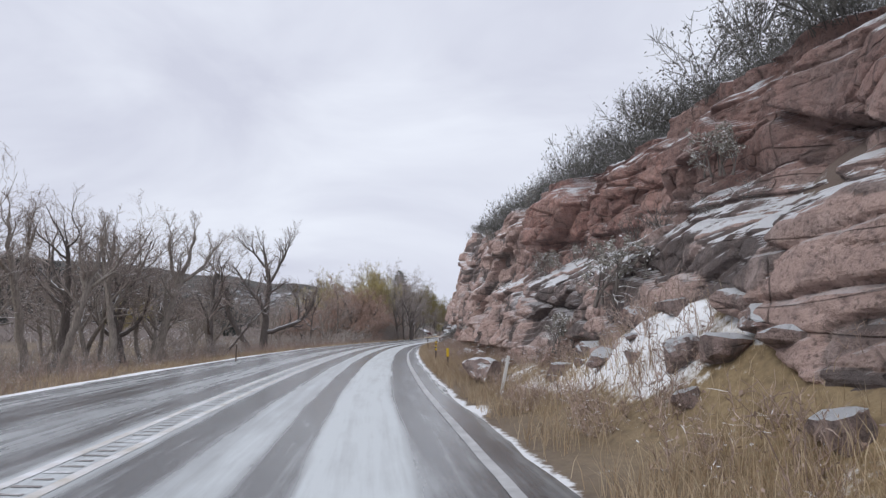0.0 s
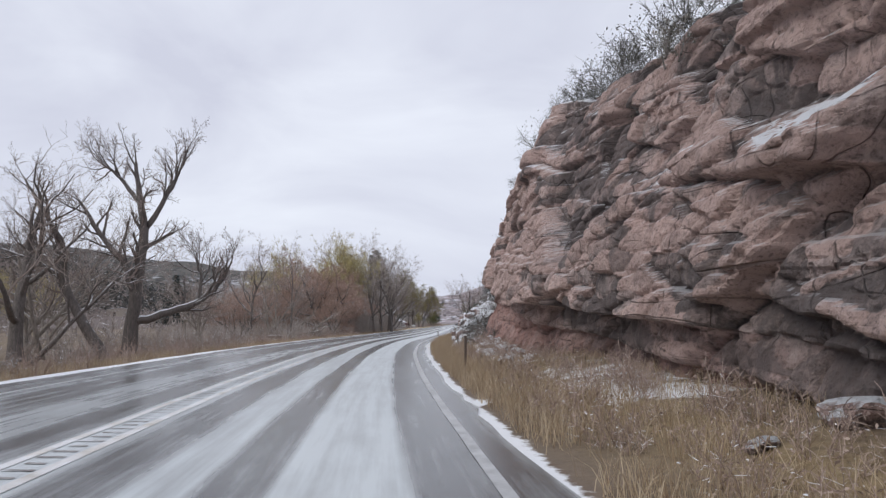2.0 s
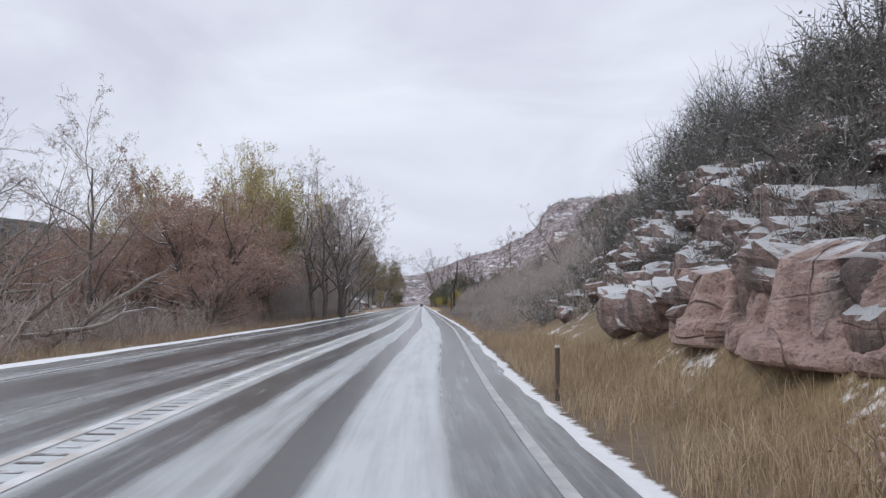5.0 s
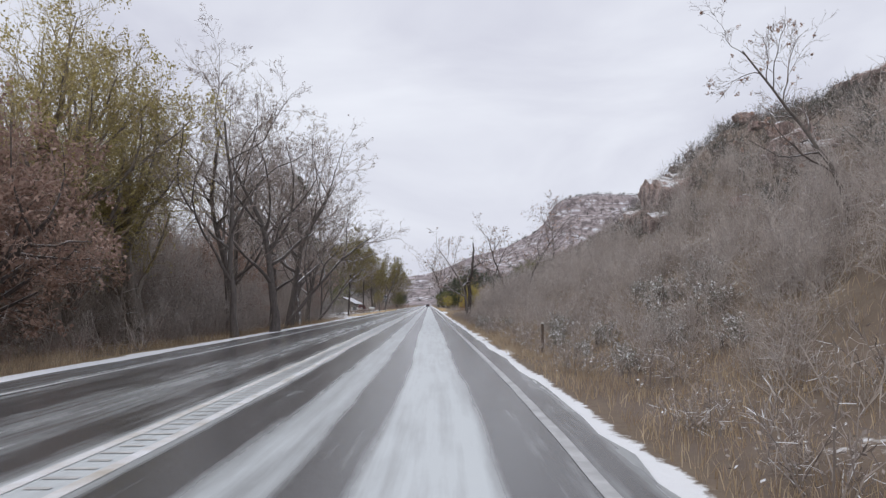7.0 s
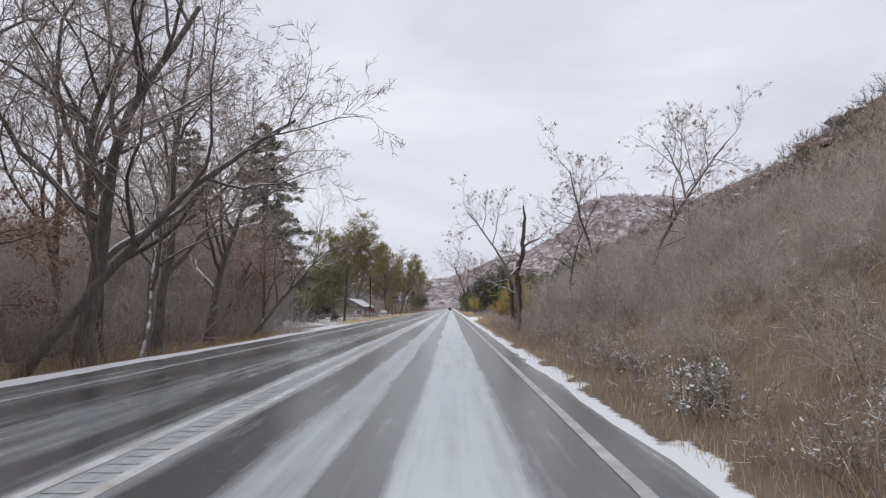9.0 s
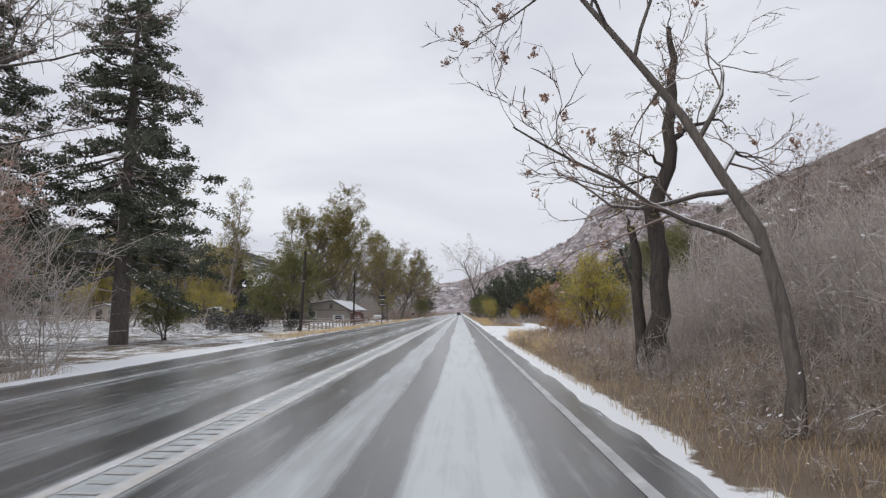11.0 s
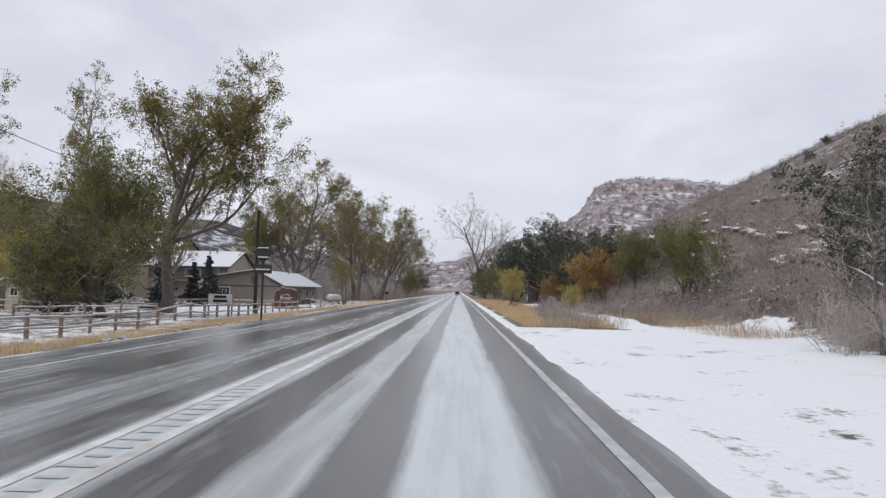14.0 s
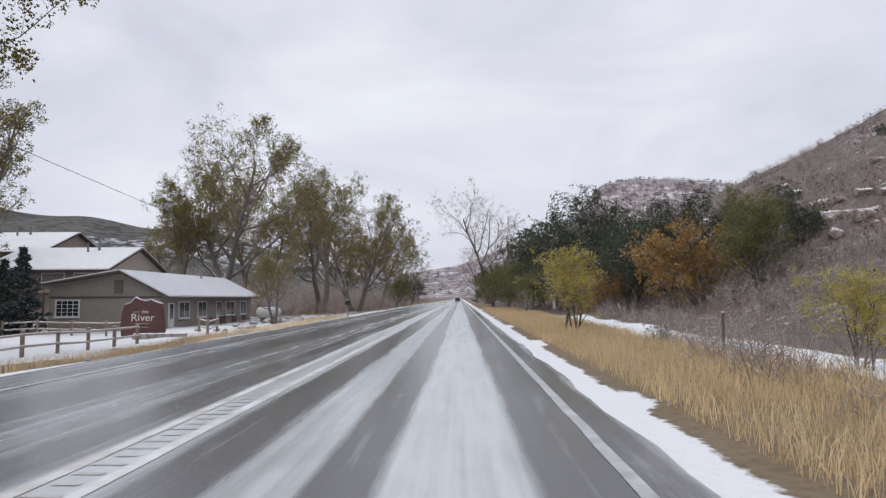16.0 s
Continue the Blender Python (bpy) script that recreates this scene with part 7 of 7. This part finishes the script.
def lot():
    A, Y = np.meshgrid(np.arange(-66, -17, 1.2), np.arange(214, 256, 1.2))
    Z = ground(A, Y) + 0.05
    me = mesh_from("gravel_lot", np.stack([A, Y, Z], -1).reshape(-1, 3), sheet_faces(*A.shape), M_GRAVEL, True)
    tagged(new("gravel_lot", me), "wet grey gravel parking ground with thin snow", "parking lot", kind="structure")


lot()


def car(x, y):
    t = thing("car", "dark car far ahead on the wet road", "car", pose(x, y, 0.03))
    body = [(-2.2, 0.3), (2.2, 0.3), (2.25, 0.75), (1.5, 0.92), (-1.9, 0.95), (-2.25, 0.85)]
    cabin = [(-1.95, 0.94), (1.2, 0.92), (0.5, 1.45), (-1.4, 1.5)]
    b = prism(bmesh.new(), body, -0.88, 0.88)
    bmesh.ops.bevel(b, geom=b.edges[:], offset=0.06, segments=2, affect="EDGES")
    part("body", b, M_CARPAINT, t, at=pose(0, 0, 0, 0, 0, 90))
    c = prism(bmesh.new(), cabin, -0.76, 0.76)
    bmesh.ops.bevel(c, geom=c.edges[:], offset=0.07, segments=2, affect="EDGES")
    part("cabin", c, M_GLASS, t, at=pose(0, 0, 0, 0, 0, 90))
    for sx in (-0.8, 0.8):
        for sy in (-1.4, 1.4):
            w = part("wheel", rod(bmesh.new(), (sx - 0.1, sy, 0.32), (sx + 0.1, sy, 0.32), 0.32, 0.32, 16), M_BLACK, t)
            part("rim", rod(bmesh.new(), (sx - 0.11, sy, 0.32), (sx + 0.11, sy, 0.32), 0.19, 0.19, 12), M_STEEL, w)
        part("tail_lamp", boxed((0.28, 0.05, 0.14), (sx * 0.85, -2.24, 0.78), bevel=0.01), M_REDLAMP, t)


car(2.3, 452)


# -- heap of cut branches at the edge of the lay-by --
def branch_heap(x, y):
    rng = np.random.default_rng(404)
    t = thing("brush_pile", "dark heap of cut branches dusted with snow", "brush pile", pose(x, y, g(x, y), 0, 0, 35))
    for k in range(34):
        h = rng.uniform(0.05, 0.62)
        a, c = rng.normal() * 0.35, np.array([rng.normal() * 0.45, rng.normal() * 0.35, h])
        d = np.array([math.cos(a), math.sin(a), rng.normal() * 0.12]) * rng.uniform(0.5, 1.15) * (1.25 - h)
        pts = np.array([c - d, c - d * 0.3 + rng.normal(size=3) * 0.05, c + d * 0.4 + rng.normal(size=3) * 0.05, c + d])
        pts[:, 2] = np.maximum(pts[:, 2], 0.03)
        r = rng.uniform(0.015, 0.045)
        part("branch", mesh_from("branch", *tubes([(pts, np.array([r, r * 0.9, r * 0.7, r * 0.3]))], 6), M_BARK_DARK, True), M_BARK_DARK, t)
    lines = []
    for k in range(260):
        c = rng.normal(size=3) * np.array([0.75, 0.5, 0.0]) + np.array([0, 0, rng.uniform(0.05, 0.55)])
        d = rng.normal(size=3) * np.array([0.4, 0.25, 0.08])
        lines.append((np.array([c, c + d * 0.5, c + d]), np.array([0.008, 0.006, 0.003])))
    part("twig_tangle", mesh_from("twig_tangle", *ribbons(lines, rng), M_DARK_SHRUB), M_DARK_SHRUB, t, "tangle of fine snow-flecked twigs")


branch_heap(10.9, 210.2)


# ---- brush, grass and other growth that nobody could count ----
def twig_clump(seed, stems, twigs, tall, wide, thick=0.008):
    """A leafless bush: curved tapering stems, each with many fine twigs."""
    rng = np.random.default_rng(seed)
    lines, fine = [], []
    for s in range(stems):
        a, q = rng.uniform(0, 2 * np.pi), wide * rng.uniform(0.1, 1.0)
        foot = np.array([math.cos(a), math.sin(a), 0]) * q * 0.3
        head = np.array([math.cos(a) * q, math.sin(a) * q, tall * rng.uniform(0.5, 1.0) * (1.1 - 0.45 * q / wide)])
        mid = (foot + head) / 2 + rng.normal(size=3) * 0.10 * tall
        pts = np.array([foot, mid, head])
        lines.append((pts, np.array([thick * 1.7, thick * 1.2, thick * 0.6])))
        for k in range(twigs):
            f = rng.uniform(0.15, 1.0) * 2
            p = pts[int(min(f, 1.99))] * (1 - f % 1) + pts[int(min(f, 1.99)) + 1] * (f % 1)
            d = unit(unit(head - foot) * 0.9 + rng.normal(size=3) * 0.75) * tall * rng.uniform(0.12, 0.34)
            e = p + d * 0.5 + rng.normal(size=3) * 0.03 * tall
            fine.append((np.array([p, e, p + d]), np.array([thick, thick * 0.8, thick * 0.35])))
    return joined([tubes(lines, 3), ribbons(fine, rng)])


def leaf_clump(seed, n, tall, wide, size):
    rng = np.random.default_rng(seed)
    p = rng.normal(size=(n, 3))
    p /= np.linalg.norm(p, axis=1, keepdims=True)
    p *= rng.uniform(0.45, 1.0, (n, 1)) ** 0.5
    p = p * np.array([wide, wide, tall * 0.5]) * (1 + 0.3 * np.sin(p[:, :1] * 5 + seed)) + np.array([0, 0, tall * 0.5])
    return quads_at(rng, p, size)


def conifer_clump(seed, n):
    """A small pointed far-off conifer of needle tufts."""
    rng = np.random.default_rng(seed)
    h = rng.uniform(0.0, 1.0, n) ** 1.4
    a, q = rng.uniform(0, 2 * np.pi, n), (1 - h) * 0.42 * rng.uniform(0.4, 1.0, n)
    return quads_at(rng, np.stack([np.cos(a) * q, np.sin(a) * q, h * 1.9], -1), 0.15)


def scatter(name, clumps, X, Y, rng, size, mat, label, category, lift=0.0, Z=None):
    """Many clumps set on the land as one object of kind stuff."""
    Z = ground(X, Y) + lift if Z is None else Z
    pieces = []
    for x, y, z in zip(X, Y, Z):
        v, f = clumps[int(rng.integers(len(clumps)))]
        a, s = rng.uniform(0, 2 * np.pi), rng.uniform(*size)
        c, d = math.cos(a) * s, math.sin(a) * s
        pieces.append((np.stack([v[:, 0] * c - v[:, 1] * d + x, v[:, 0] * d + v[:, 1] * c + y, v[:, 2] * s * rng.uniform(0.85, 1.2) + z - 0.05], -1), f))
    V, F = joined(pieces)
    ob = new(name, mesh_from(name, V, F, mat))
    return tagged(ob, label, category, kind="stuff")


def blades(name, X, Y, tall, mat, label, rng, lean=0.35, wide=0.004):
    """Grass: one tapering blade at each place."""
    n = len(X)
    Z = ground(X, Y) - 0.03
    h = tall * rng.uniform(0.45, 1.15, n)
    a = rng.uniform(0, 2 * np.pi, n)
    b = np.stack([X, Y, Z], -1)
    w = np.stack([np.cos(a), np.sin(a), a * 0], -1) * (wide * rng.uniform(0.6, 1.5, n))[:, None]
    bendy = rng.normal(size=(n, 2)) * lean * h[:, None]
    tip = b + np.concatenate([bendy, h[:, None]], 1)
    mid = b + np.concatenate([bendy * 0.35, h[:, None] * 0.6], 1)
    V = np.stack([b - w, b + w, mid + w * 0.8, tip, mid - w * 0.8], 1).reshape(-1, 3)
    i = np.arange(n)[:, None] * 5
    tri = np.concatenate([i + np.array([[0, 1, 2]]), i + np.array([[0, 2, 4]]), i + np.array([[4, 2, 3]])], 0)
    ob = new(name, mesh_from(name, V, tri, mat))
    return tagged(ob, label, "grass", kind="stuff")


def verge_points(rng, n, y0, y1, a0, a1, clump=0.0):
    y = rng.uniform(y0, y1, n)
    a = rng.uniform(a0, a1, n)
    x = a + bend(y)
    if clump:
        keep = fold(x, y, 1.1, 12) + 0.7 * fold(x, y, 3.1, 13) + rng.normal(size=n) * 0.35 > clump
        return x[keep], y[keep]
    return x, y


def build_brush():
    rng = np.random.default_rng(77)
    bare = [twig_clump(s, 7, 8, 1.3, 0.85, 0.007) for s in range(4)]
    tall = [twig_clump(s + 20, 8, 9, 2.4, 1.2, 0.010) for s in range(4)]
    small = [joined([twig_clump(s + 40, 8, 11, 0.7, 0.6, 0.0045), leaf_clump(s + 40, 40, 0.6, 0.5, 0.026)]) for s in range(3)]
    far = [twig_clump(s + 60, 7, 5, 1.1, 0.95, 0.024) for s in range(3)]
    dense = [joined([twig_clump(s + 80, 10, 20, 1.1, 1.0, 0.006), leaf_clump(s + 80, 90, 1.05, 0.9, 0.035)]) for s in range(4)]
    hazy = [joined([twig_clump(s + 100, 6, 4, 1.1, 0.95, 0.010), leaf_clump(s + 100, 36, 1.05, 0.9, 0.075)]) for s in range(4)]
    wispy = [twig_clump(s + 120, 11, 19, 4.2, 1.7, 0.008) for s in range(4)]
    y, a = rng.uniform(138, 188, 170), -rng.uniform(13.5, 38, 170)
    high = [joined([twig_clump(s + 180, 12, 26, 7.6, 2.6, 0.013), leaf_clump(s + 180, 120, 7.0, 2.2, 0.06)]) for s in range(4)]
    scatter("woods_behind", high, a + bend(y), y, rng, (0.9, 1.65), M_WOODS, "dense grey-brown leafless woods behind the cottonwoods", "woods")
    y, a = rng.uniform(138, 186, 190), -rng.uniform(9.2, 24, 190)
    scatter("saplings", wispy, a + bend(y), y, rng, (0.8, 1.5), M_WOODS, "dense leafless saplings between the cottonwoods", "brush")
    # thicket of the valley on the left
    y, a = rng.uniform(6, 178, 520), -9.5 - rng.gamma(1.3, 9.0, 520)
    scatter("thicket", tall, a + bend(y), y, rng, (0.45, 0.95), M_SCRUB, "leafless grey-brown thicket in the valley", "brush")
    y, a = rng.uniform(5, 180, 480), -rng.uniform(7.2, 11.5, 480)
    keep = (y < 120) | (a < -9)
    y, a = y[keep], a[keep]
    scatter("roadside_brush", bare, a + bend(y), y, rng, (0.5, 1.0), M_TWIG_RED, "low reddish leafless brush along the verge", "brush")
    y, a = rng.uniform(90, 184, 290), -rng.uniform(8.0, 30, 290)
    scatter("undergrowth", tall, a + bend(y), y, rng, (0.6, 1.2), M_WOODS, "dense leafless undergrowth below the cottonwoods", "brush")
    y, a = rng.uniform(40, 420, 420), -rng.uniform(36, 150, 420)
    scatter("valley_brush", far, a, y, rng, (1.4, 3.2), M_SCRUB, "far leafless brush on the valley floor", "brush")
    woods = [leaf_clump(s + 160, 44, 1.2, 0.8, 0.16) for s in range(4)]
    y, a = rng.uniform(60, 760, 3400), -rng.uniform(150, 640, 3400)
    pointed = [conifer_clump(s + 170, 60) for s in range(3)]
    scatter("ridge_woods", woods + pointed + pointed, a, y, rng, (2.6, 6.5), M_FARWOOD, "dark far woods on the ridge across the valley", "woods")
    y, a = rng.uniform(284, 345, 190), -rng.uniform(30, 92, 190)
    keep = (y > 322) | (a < -60) | ((y < 297) & (a < -43))
    scatter("yard_woods", high, a[keep], y[keep], rng, (0.6, 1.15), M_WOODS, "grey-brown leafless woods behind the yard", "woods")
    y, a = rng.uniform(316, 470, 150), -rng.uniform(10, 34, 150)
    keep = a < np.interp(y, [316, 340, 470], [-17, -12, -11])
    scatter("woods_beyond_lodge", high, a[keep], y[keep], rng, (0.5, 0.95), M_WOODS, "grey-brown leafless thicket under the far cottonwoods", "woods")
    # bank and slope on the right
    y = rng.uniform(68, 200, 900)
    a = 7.0 + rng.gamma(1.6, 5.0, 900)
    scatter("slope_scrub", bare, a + bank(y), y, rng, (0.5, 1.05), M_WOODS, "grey-brown scrub covering the slope", "brush")
    thick = [joined([twig_clump(s + 200, 12, 22, 2.3, 1.3, 0.006), leaf_clump(s + 200, 50, 2.0, 1.1, 0.035)]) for s in range(4)]
    y, a = rng.uniform(100, 196, 300), 7.2 + rng.uniform(0, 1, 300) * 9
    scatter("slope_thicket", thick, a, y, rng, (0.35, 0.75), M_WOODS, "tall leafless thicket at the foot of the slope", "brush")
    y = rng.uniform(104, 188, 380)
    a = np.interp(y, [104, 150, 188], [9.6, 10.6, 12.5]) + rng.uniform(0, 1, 380) ** 1.3 * 8
    scatter("slope_haze", thick, a, y, rng, (0.5, 1.05), M_WOODS, "soft grey-brown leafless thicket covering the lower slope", "brush")
    y, a = rng.uniform(158, 186, 110), rng.uniform(8.6, 15, 110)
    scatter("tree_foot_thicket", thick, a, y, rng, (0.9, 1.7), M_WOODS, "tall leafless thicket round the feet of the thin trees", "brush")
    y, a = rng.uniform(188, 208, 46), rng.uniform(11.5, 17, 46)
    scatter("layby_haze", thick, a, y, rng, (0.9, 1.5), M_WOODS, "tall leafless thicket behind the lay-by bushes", "brush")
    y = rng.uniform(104, 180, 300)
    a = np.interp(y, [104, 150, 180], [12.5, 15, 20]) + rng.uniform(0, 1, 300) * 12
    scatter("frosted_slope_brush", dense, a, y, rng, (0.6, 1.3), M_SAGE, "frosted grey brush on the upper slope", "brush")
    y, a = rng.uniform(200, 440, 2500), 13 + rng.uniform(0, 1, 2500) ** 1.5 * 115
    keep = ground(a, y) > 0.5
    scatter("hill_scrub", hazy, a[keep], y[keep], rng, (0.6, 1.7), M_HILL_SCRUB, "brown oak scrub on the open hillside", "brush")
    y, a = rng.uniform(80, 240, 650), 18 + rng.uniform(0, 1, 650) * 60
    scatter("upper_scrub", [twig_clump(s + 140, 7, 6, 1.1, 0.9, 0.016) for s in range(3)], a, y, rng, (0.6, 1.5), M_HILL_SCRUB, "brown scrub on the upper slope", "brush")
    y, a = rng.uniform(100, 200, 520), 5.9 + rng.uniform(0, 1, 520) ** 1.3 * 8
    scatter("low_slope_brush", small, a, y, rng, (0.6, 1.4), M_SCRUB, "low reddish-brown brush on the lower slope", "brush")
    y, a = rng.uniform(216, 340, 1600), 16 + rng.uniform(0, 1, 1600) ** 1.2 * 36
    keep = (a > 19 + (y < 246) * 2) & (ground(a, y) > 0.7)
    scatter("near_hill_scrub", bare, a[keep], y[keep], rng, (0.6, 1.6), M_SCRUB, "tangled brown scrub on the lower hillside", "brush")
    ex, ey, ez = MESA_EDGE[0]
    pick = rng.integers(150, len(ex), 200)
    scatter("mesa_trees", woods, ex[pick] + rng.normal(size=200) * 3, ey[pick] - rng.uniform(0, 25, 200), rng, (5.0, 9.0), M_FARWOOD, "dark line of trees along the mesa rim", "woods", 0.0, ez[pick] - 3)
    low = MESA_SLOPE[0][rng.integers(len(MESA_SLOPE[0]), size=420)]
    scatter("mesa_slope_trees", pointed + woods, low[:, 0], low[:, 1], rng, (4.0, 8.5), M_FARWOOD, "scattered dark trees on the far slope below the mesa", "woods", 0.0, low[:, 2] - 1)
    # brush on top of the cliff and on its ledges
    y, r = rng.uniform(-6, 100, 520), rng.uniform(13.2, 17.5, 520)
    scatter("upper_cliff_brush", dense, bank(y) + r, y, rng, (0.8, 1.5), M_SAGE, "frosted grey brush on the slope above the cliff", "brush")
    y = rng.uniform(-6, 86, 360)
    t = cliff_top(y)
    x = bank(y) + cliff_foot(y) + 0.30 * t + 0.2 + rng.uniform(-0.1, 2.4, 360)
    scatter("cliff_top_brush", dense, x, y, rng, (0.6, 1.4), M_SAGE, "frosted grey brush along the cliff top", "brush", 0.0, t + 0.05)
    # tufts on the ledges
    y = rng.uniform(8, 50, 46)
    z = np.where(rng.uniform(size=46) < 0.5, 3.6, 7.2)
    x = bank(y) + cliff_foot(y) + 0.30 * z + np.where(z > 5, 1.0, 0.55)
    scatter("ledge_brush", small, x, y, rng, (0.5, 1.2), M_SAGE, "small frosted tufts on the rock ledges", "brush", 0.0, z)
    y = rng.uniform(72, 112, 400)
    x = bank(y) + 7.4 + 6.5 * rng.uniform(0, 1, 400) ** 0.8
    scatter("bank_brush", dense, x, y, rng, (0.45, 1.0), M_SAGE, "frosted grey brush among the fallen blocks", "brush")
    y = rng.uniform(76, 96, 170)
    x = bank(y) + rng.uniform(9.5, 14.5, 170)
    scatter("upper_bank_brush", dense, x, y, rng, (0.7, 1.4), M_SAGE, "frosted grey brush above the stacked blocks", "brush")
    y = rng.uniform(91, 101, 46)
    x = bank(y) + rng.uniform(9.8, 13.0, 46)
    scatter("brow_shrubs", thick, x, y, rng, (0.8, 1.25), M_SAGE, "tall frosted shrubs on the brow of the bank", "brush")
    y = rng.uniform(74, 92, 150)
    scatter("block_brush", small, bank(y) + rng.uniform(7.0, 9.2, 150), y, rng, (0.5, 1.1), M_SAGE, "frosted tufts growing between the fallen blocks", "brush")
    y = rng.uniform(63, 75, 130)
    scatter("rubble_brush", small, bank(y) + rng.uniform(6.2, 8.6, 130), y, rng, (0.7, 1.5), M_SAGE, "frosted tufts growing through the snowy rubble", "brush")
    y = rng.uniform(4, 80, 380)
    x = bank(y) + rng.uniform(5.7, 7.9, 380)
    scatter("foot_brush", small, x, y, rng, (0.5, 1.1), M_TWIG_RED, "low dry brush at the foot of the cliff", "brush")
    # clumps round the lay-by
    y = rng.uniform(184, 204, 90)
    x = rng.uniform(6.3, 13, 90)
    scatter("layby_brush", bare, x, y, rng, (0.6, 1.0), M_TWIG_RED, "tangled leafless brush beside the snowy lay-by", "brush")
    fuzzy = [twig_clump(s + 90, 12, 22, 2.6, 1.3, 0.006) for s in range(4)]
    y = rng.uniform(213, 230, 70)
    x = np.interp(y, [213, 219, 230], [14.0, 12.9, 12.6]) + rng.uniform(0, 3.2, 70)
    scatter("layby_thicket", fuzzy, x, y, rng, (0.5, 0.95), M_WOODS, "grey thicket behind the snowy lay-by", "brush")
    y, a = rng.uniform(240, 264, 190), rng.uniform(6.6, 10.2, 190)
    keep = a > np.interp(y, [240, 248, 256, 264], [6.8, 7.5, 8.2, 9.5])
    scatter("island_brush", bare, a[keep], y[keep], rng, (0.45, 0.95), M_SCRUB, "low tangled brush between the road and the meadow track", "brush")
    y = rng.uniform(236, 300, 260)
    x = rng.uniform(13.0, 30, 260)
    scatter("meadow_brush", bare, x, y, rng, (0.55, 1.2), M_SCRUB, "low brush in the meadow", "brush")
    y = rng.uniform(205, 330, 200)
    x = -rng.uniform(26, 75, 200)
    scatter("yard_brush", bare, x, y, rng, (0.5, 1.1), M_SCRUB, "low brush round the yard", "brush")
    y = rng.uniform(318, 520, 260)
    x = -rng.uniform(9, 30, 260)
    scatter("far_roadside_brush", tall, x, y, rng, (0.7, 1.3), M_TWIG_RED, "leafless roadside thicket", "brush")
    y = rng.uniform(300, 560, 240)
    x = rng.uniform(8, 26, 240)
    scatter("far_meadow_brush", tall, x, y, rng, (0.6, 1.2), M_SCRUB, "leafless thicket beside the road", "brush")


def build_grass():
    rng = np.random.default_rng(99)
    x, y = verge_points(rng, 66000, -6, 102, 5.3, 7.2, -0.1)
    blades("tall_verge_grass", x, y, 0.46, M_STRAW, "tall dry tan grass on the verge below the cliff", rng)
    x, y = verge_points(rng, 30000, -4, 84, 7.0, 9.4, -0.05)
    blades("bank_grass", x, y, 0.36, M_STRAW, "dry tan grass at the foot of the cliff", rng)
    x, y = verge_points(rng, 40000, 102, 204, 5.3, 8.2, -0.3)
    blades("tall_verge_grass", x, y, 0.28, M_STRAW, "tall dry tan grass on the verge", rng)
    x, y = verge_points(rng, 20000, 104, 186, 7.4, 11.5, 0.0)
    blades("slope_grass", x, y, 0.24, M_STRAW, "short dry grass on the lower slope", rng)
    x, y = verge_points(rng, 46000, -6, 182, -10.6, -6.75, -0.2)
    blades("left_verge_grass", x, y, 0.44, M_STRAW, "short dry grass along the far verge", rng)
    x, y = verge_points(rng, 26000, 204, 300, -9.6, -6.9, -0.5)
    blades("golden_verge_grass", x, y, 0.38, M_STRAW_GOLD, "golden dry grass in front of the fence", rng)
    x, y = verge_points(rng, 80000, 240, 330, 5.9, 10.0, -0.6)
    blades("golden_meadow_grass", x, y, 0.38, M_STRAW_GOLD, "golden dry grass along the meadow", rng, 0.3)
    x, y = verge_points(rng, 17000, 190, 207, 5.9, 10.0, -0.3)
    keep = (y < 203) | (x < 8.1)
    x, y = x[keep], y[keep]
    blades("layby_grass", x, y, 0.62, M_STRAW_GOLD, "tall golden grass beside the lay-by", rng)
    x, y = verge_points(rng, 9000, 236, 256, 12.8, 17, -0.2)
    blades("meadow_grass", x, y, 0.45, M_STRAW, "dry grass behind the lay-by", rng)


build_brush()
build_grass()
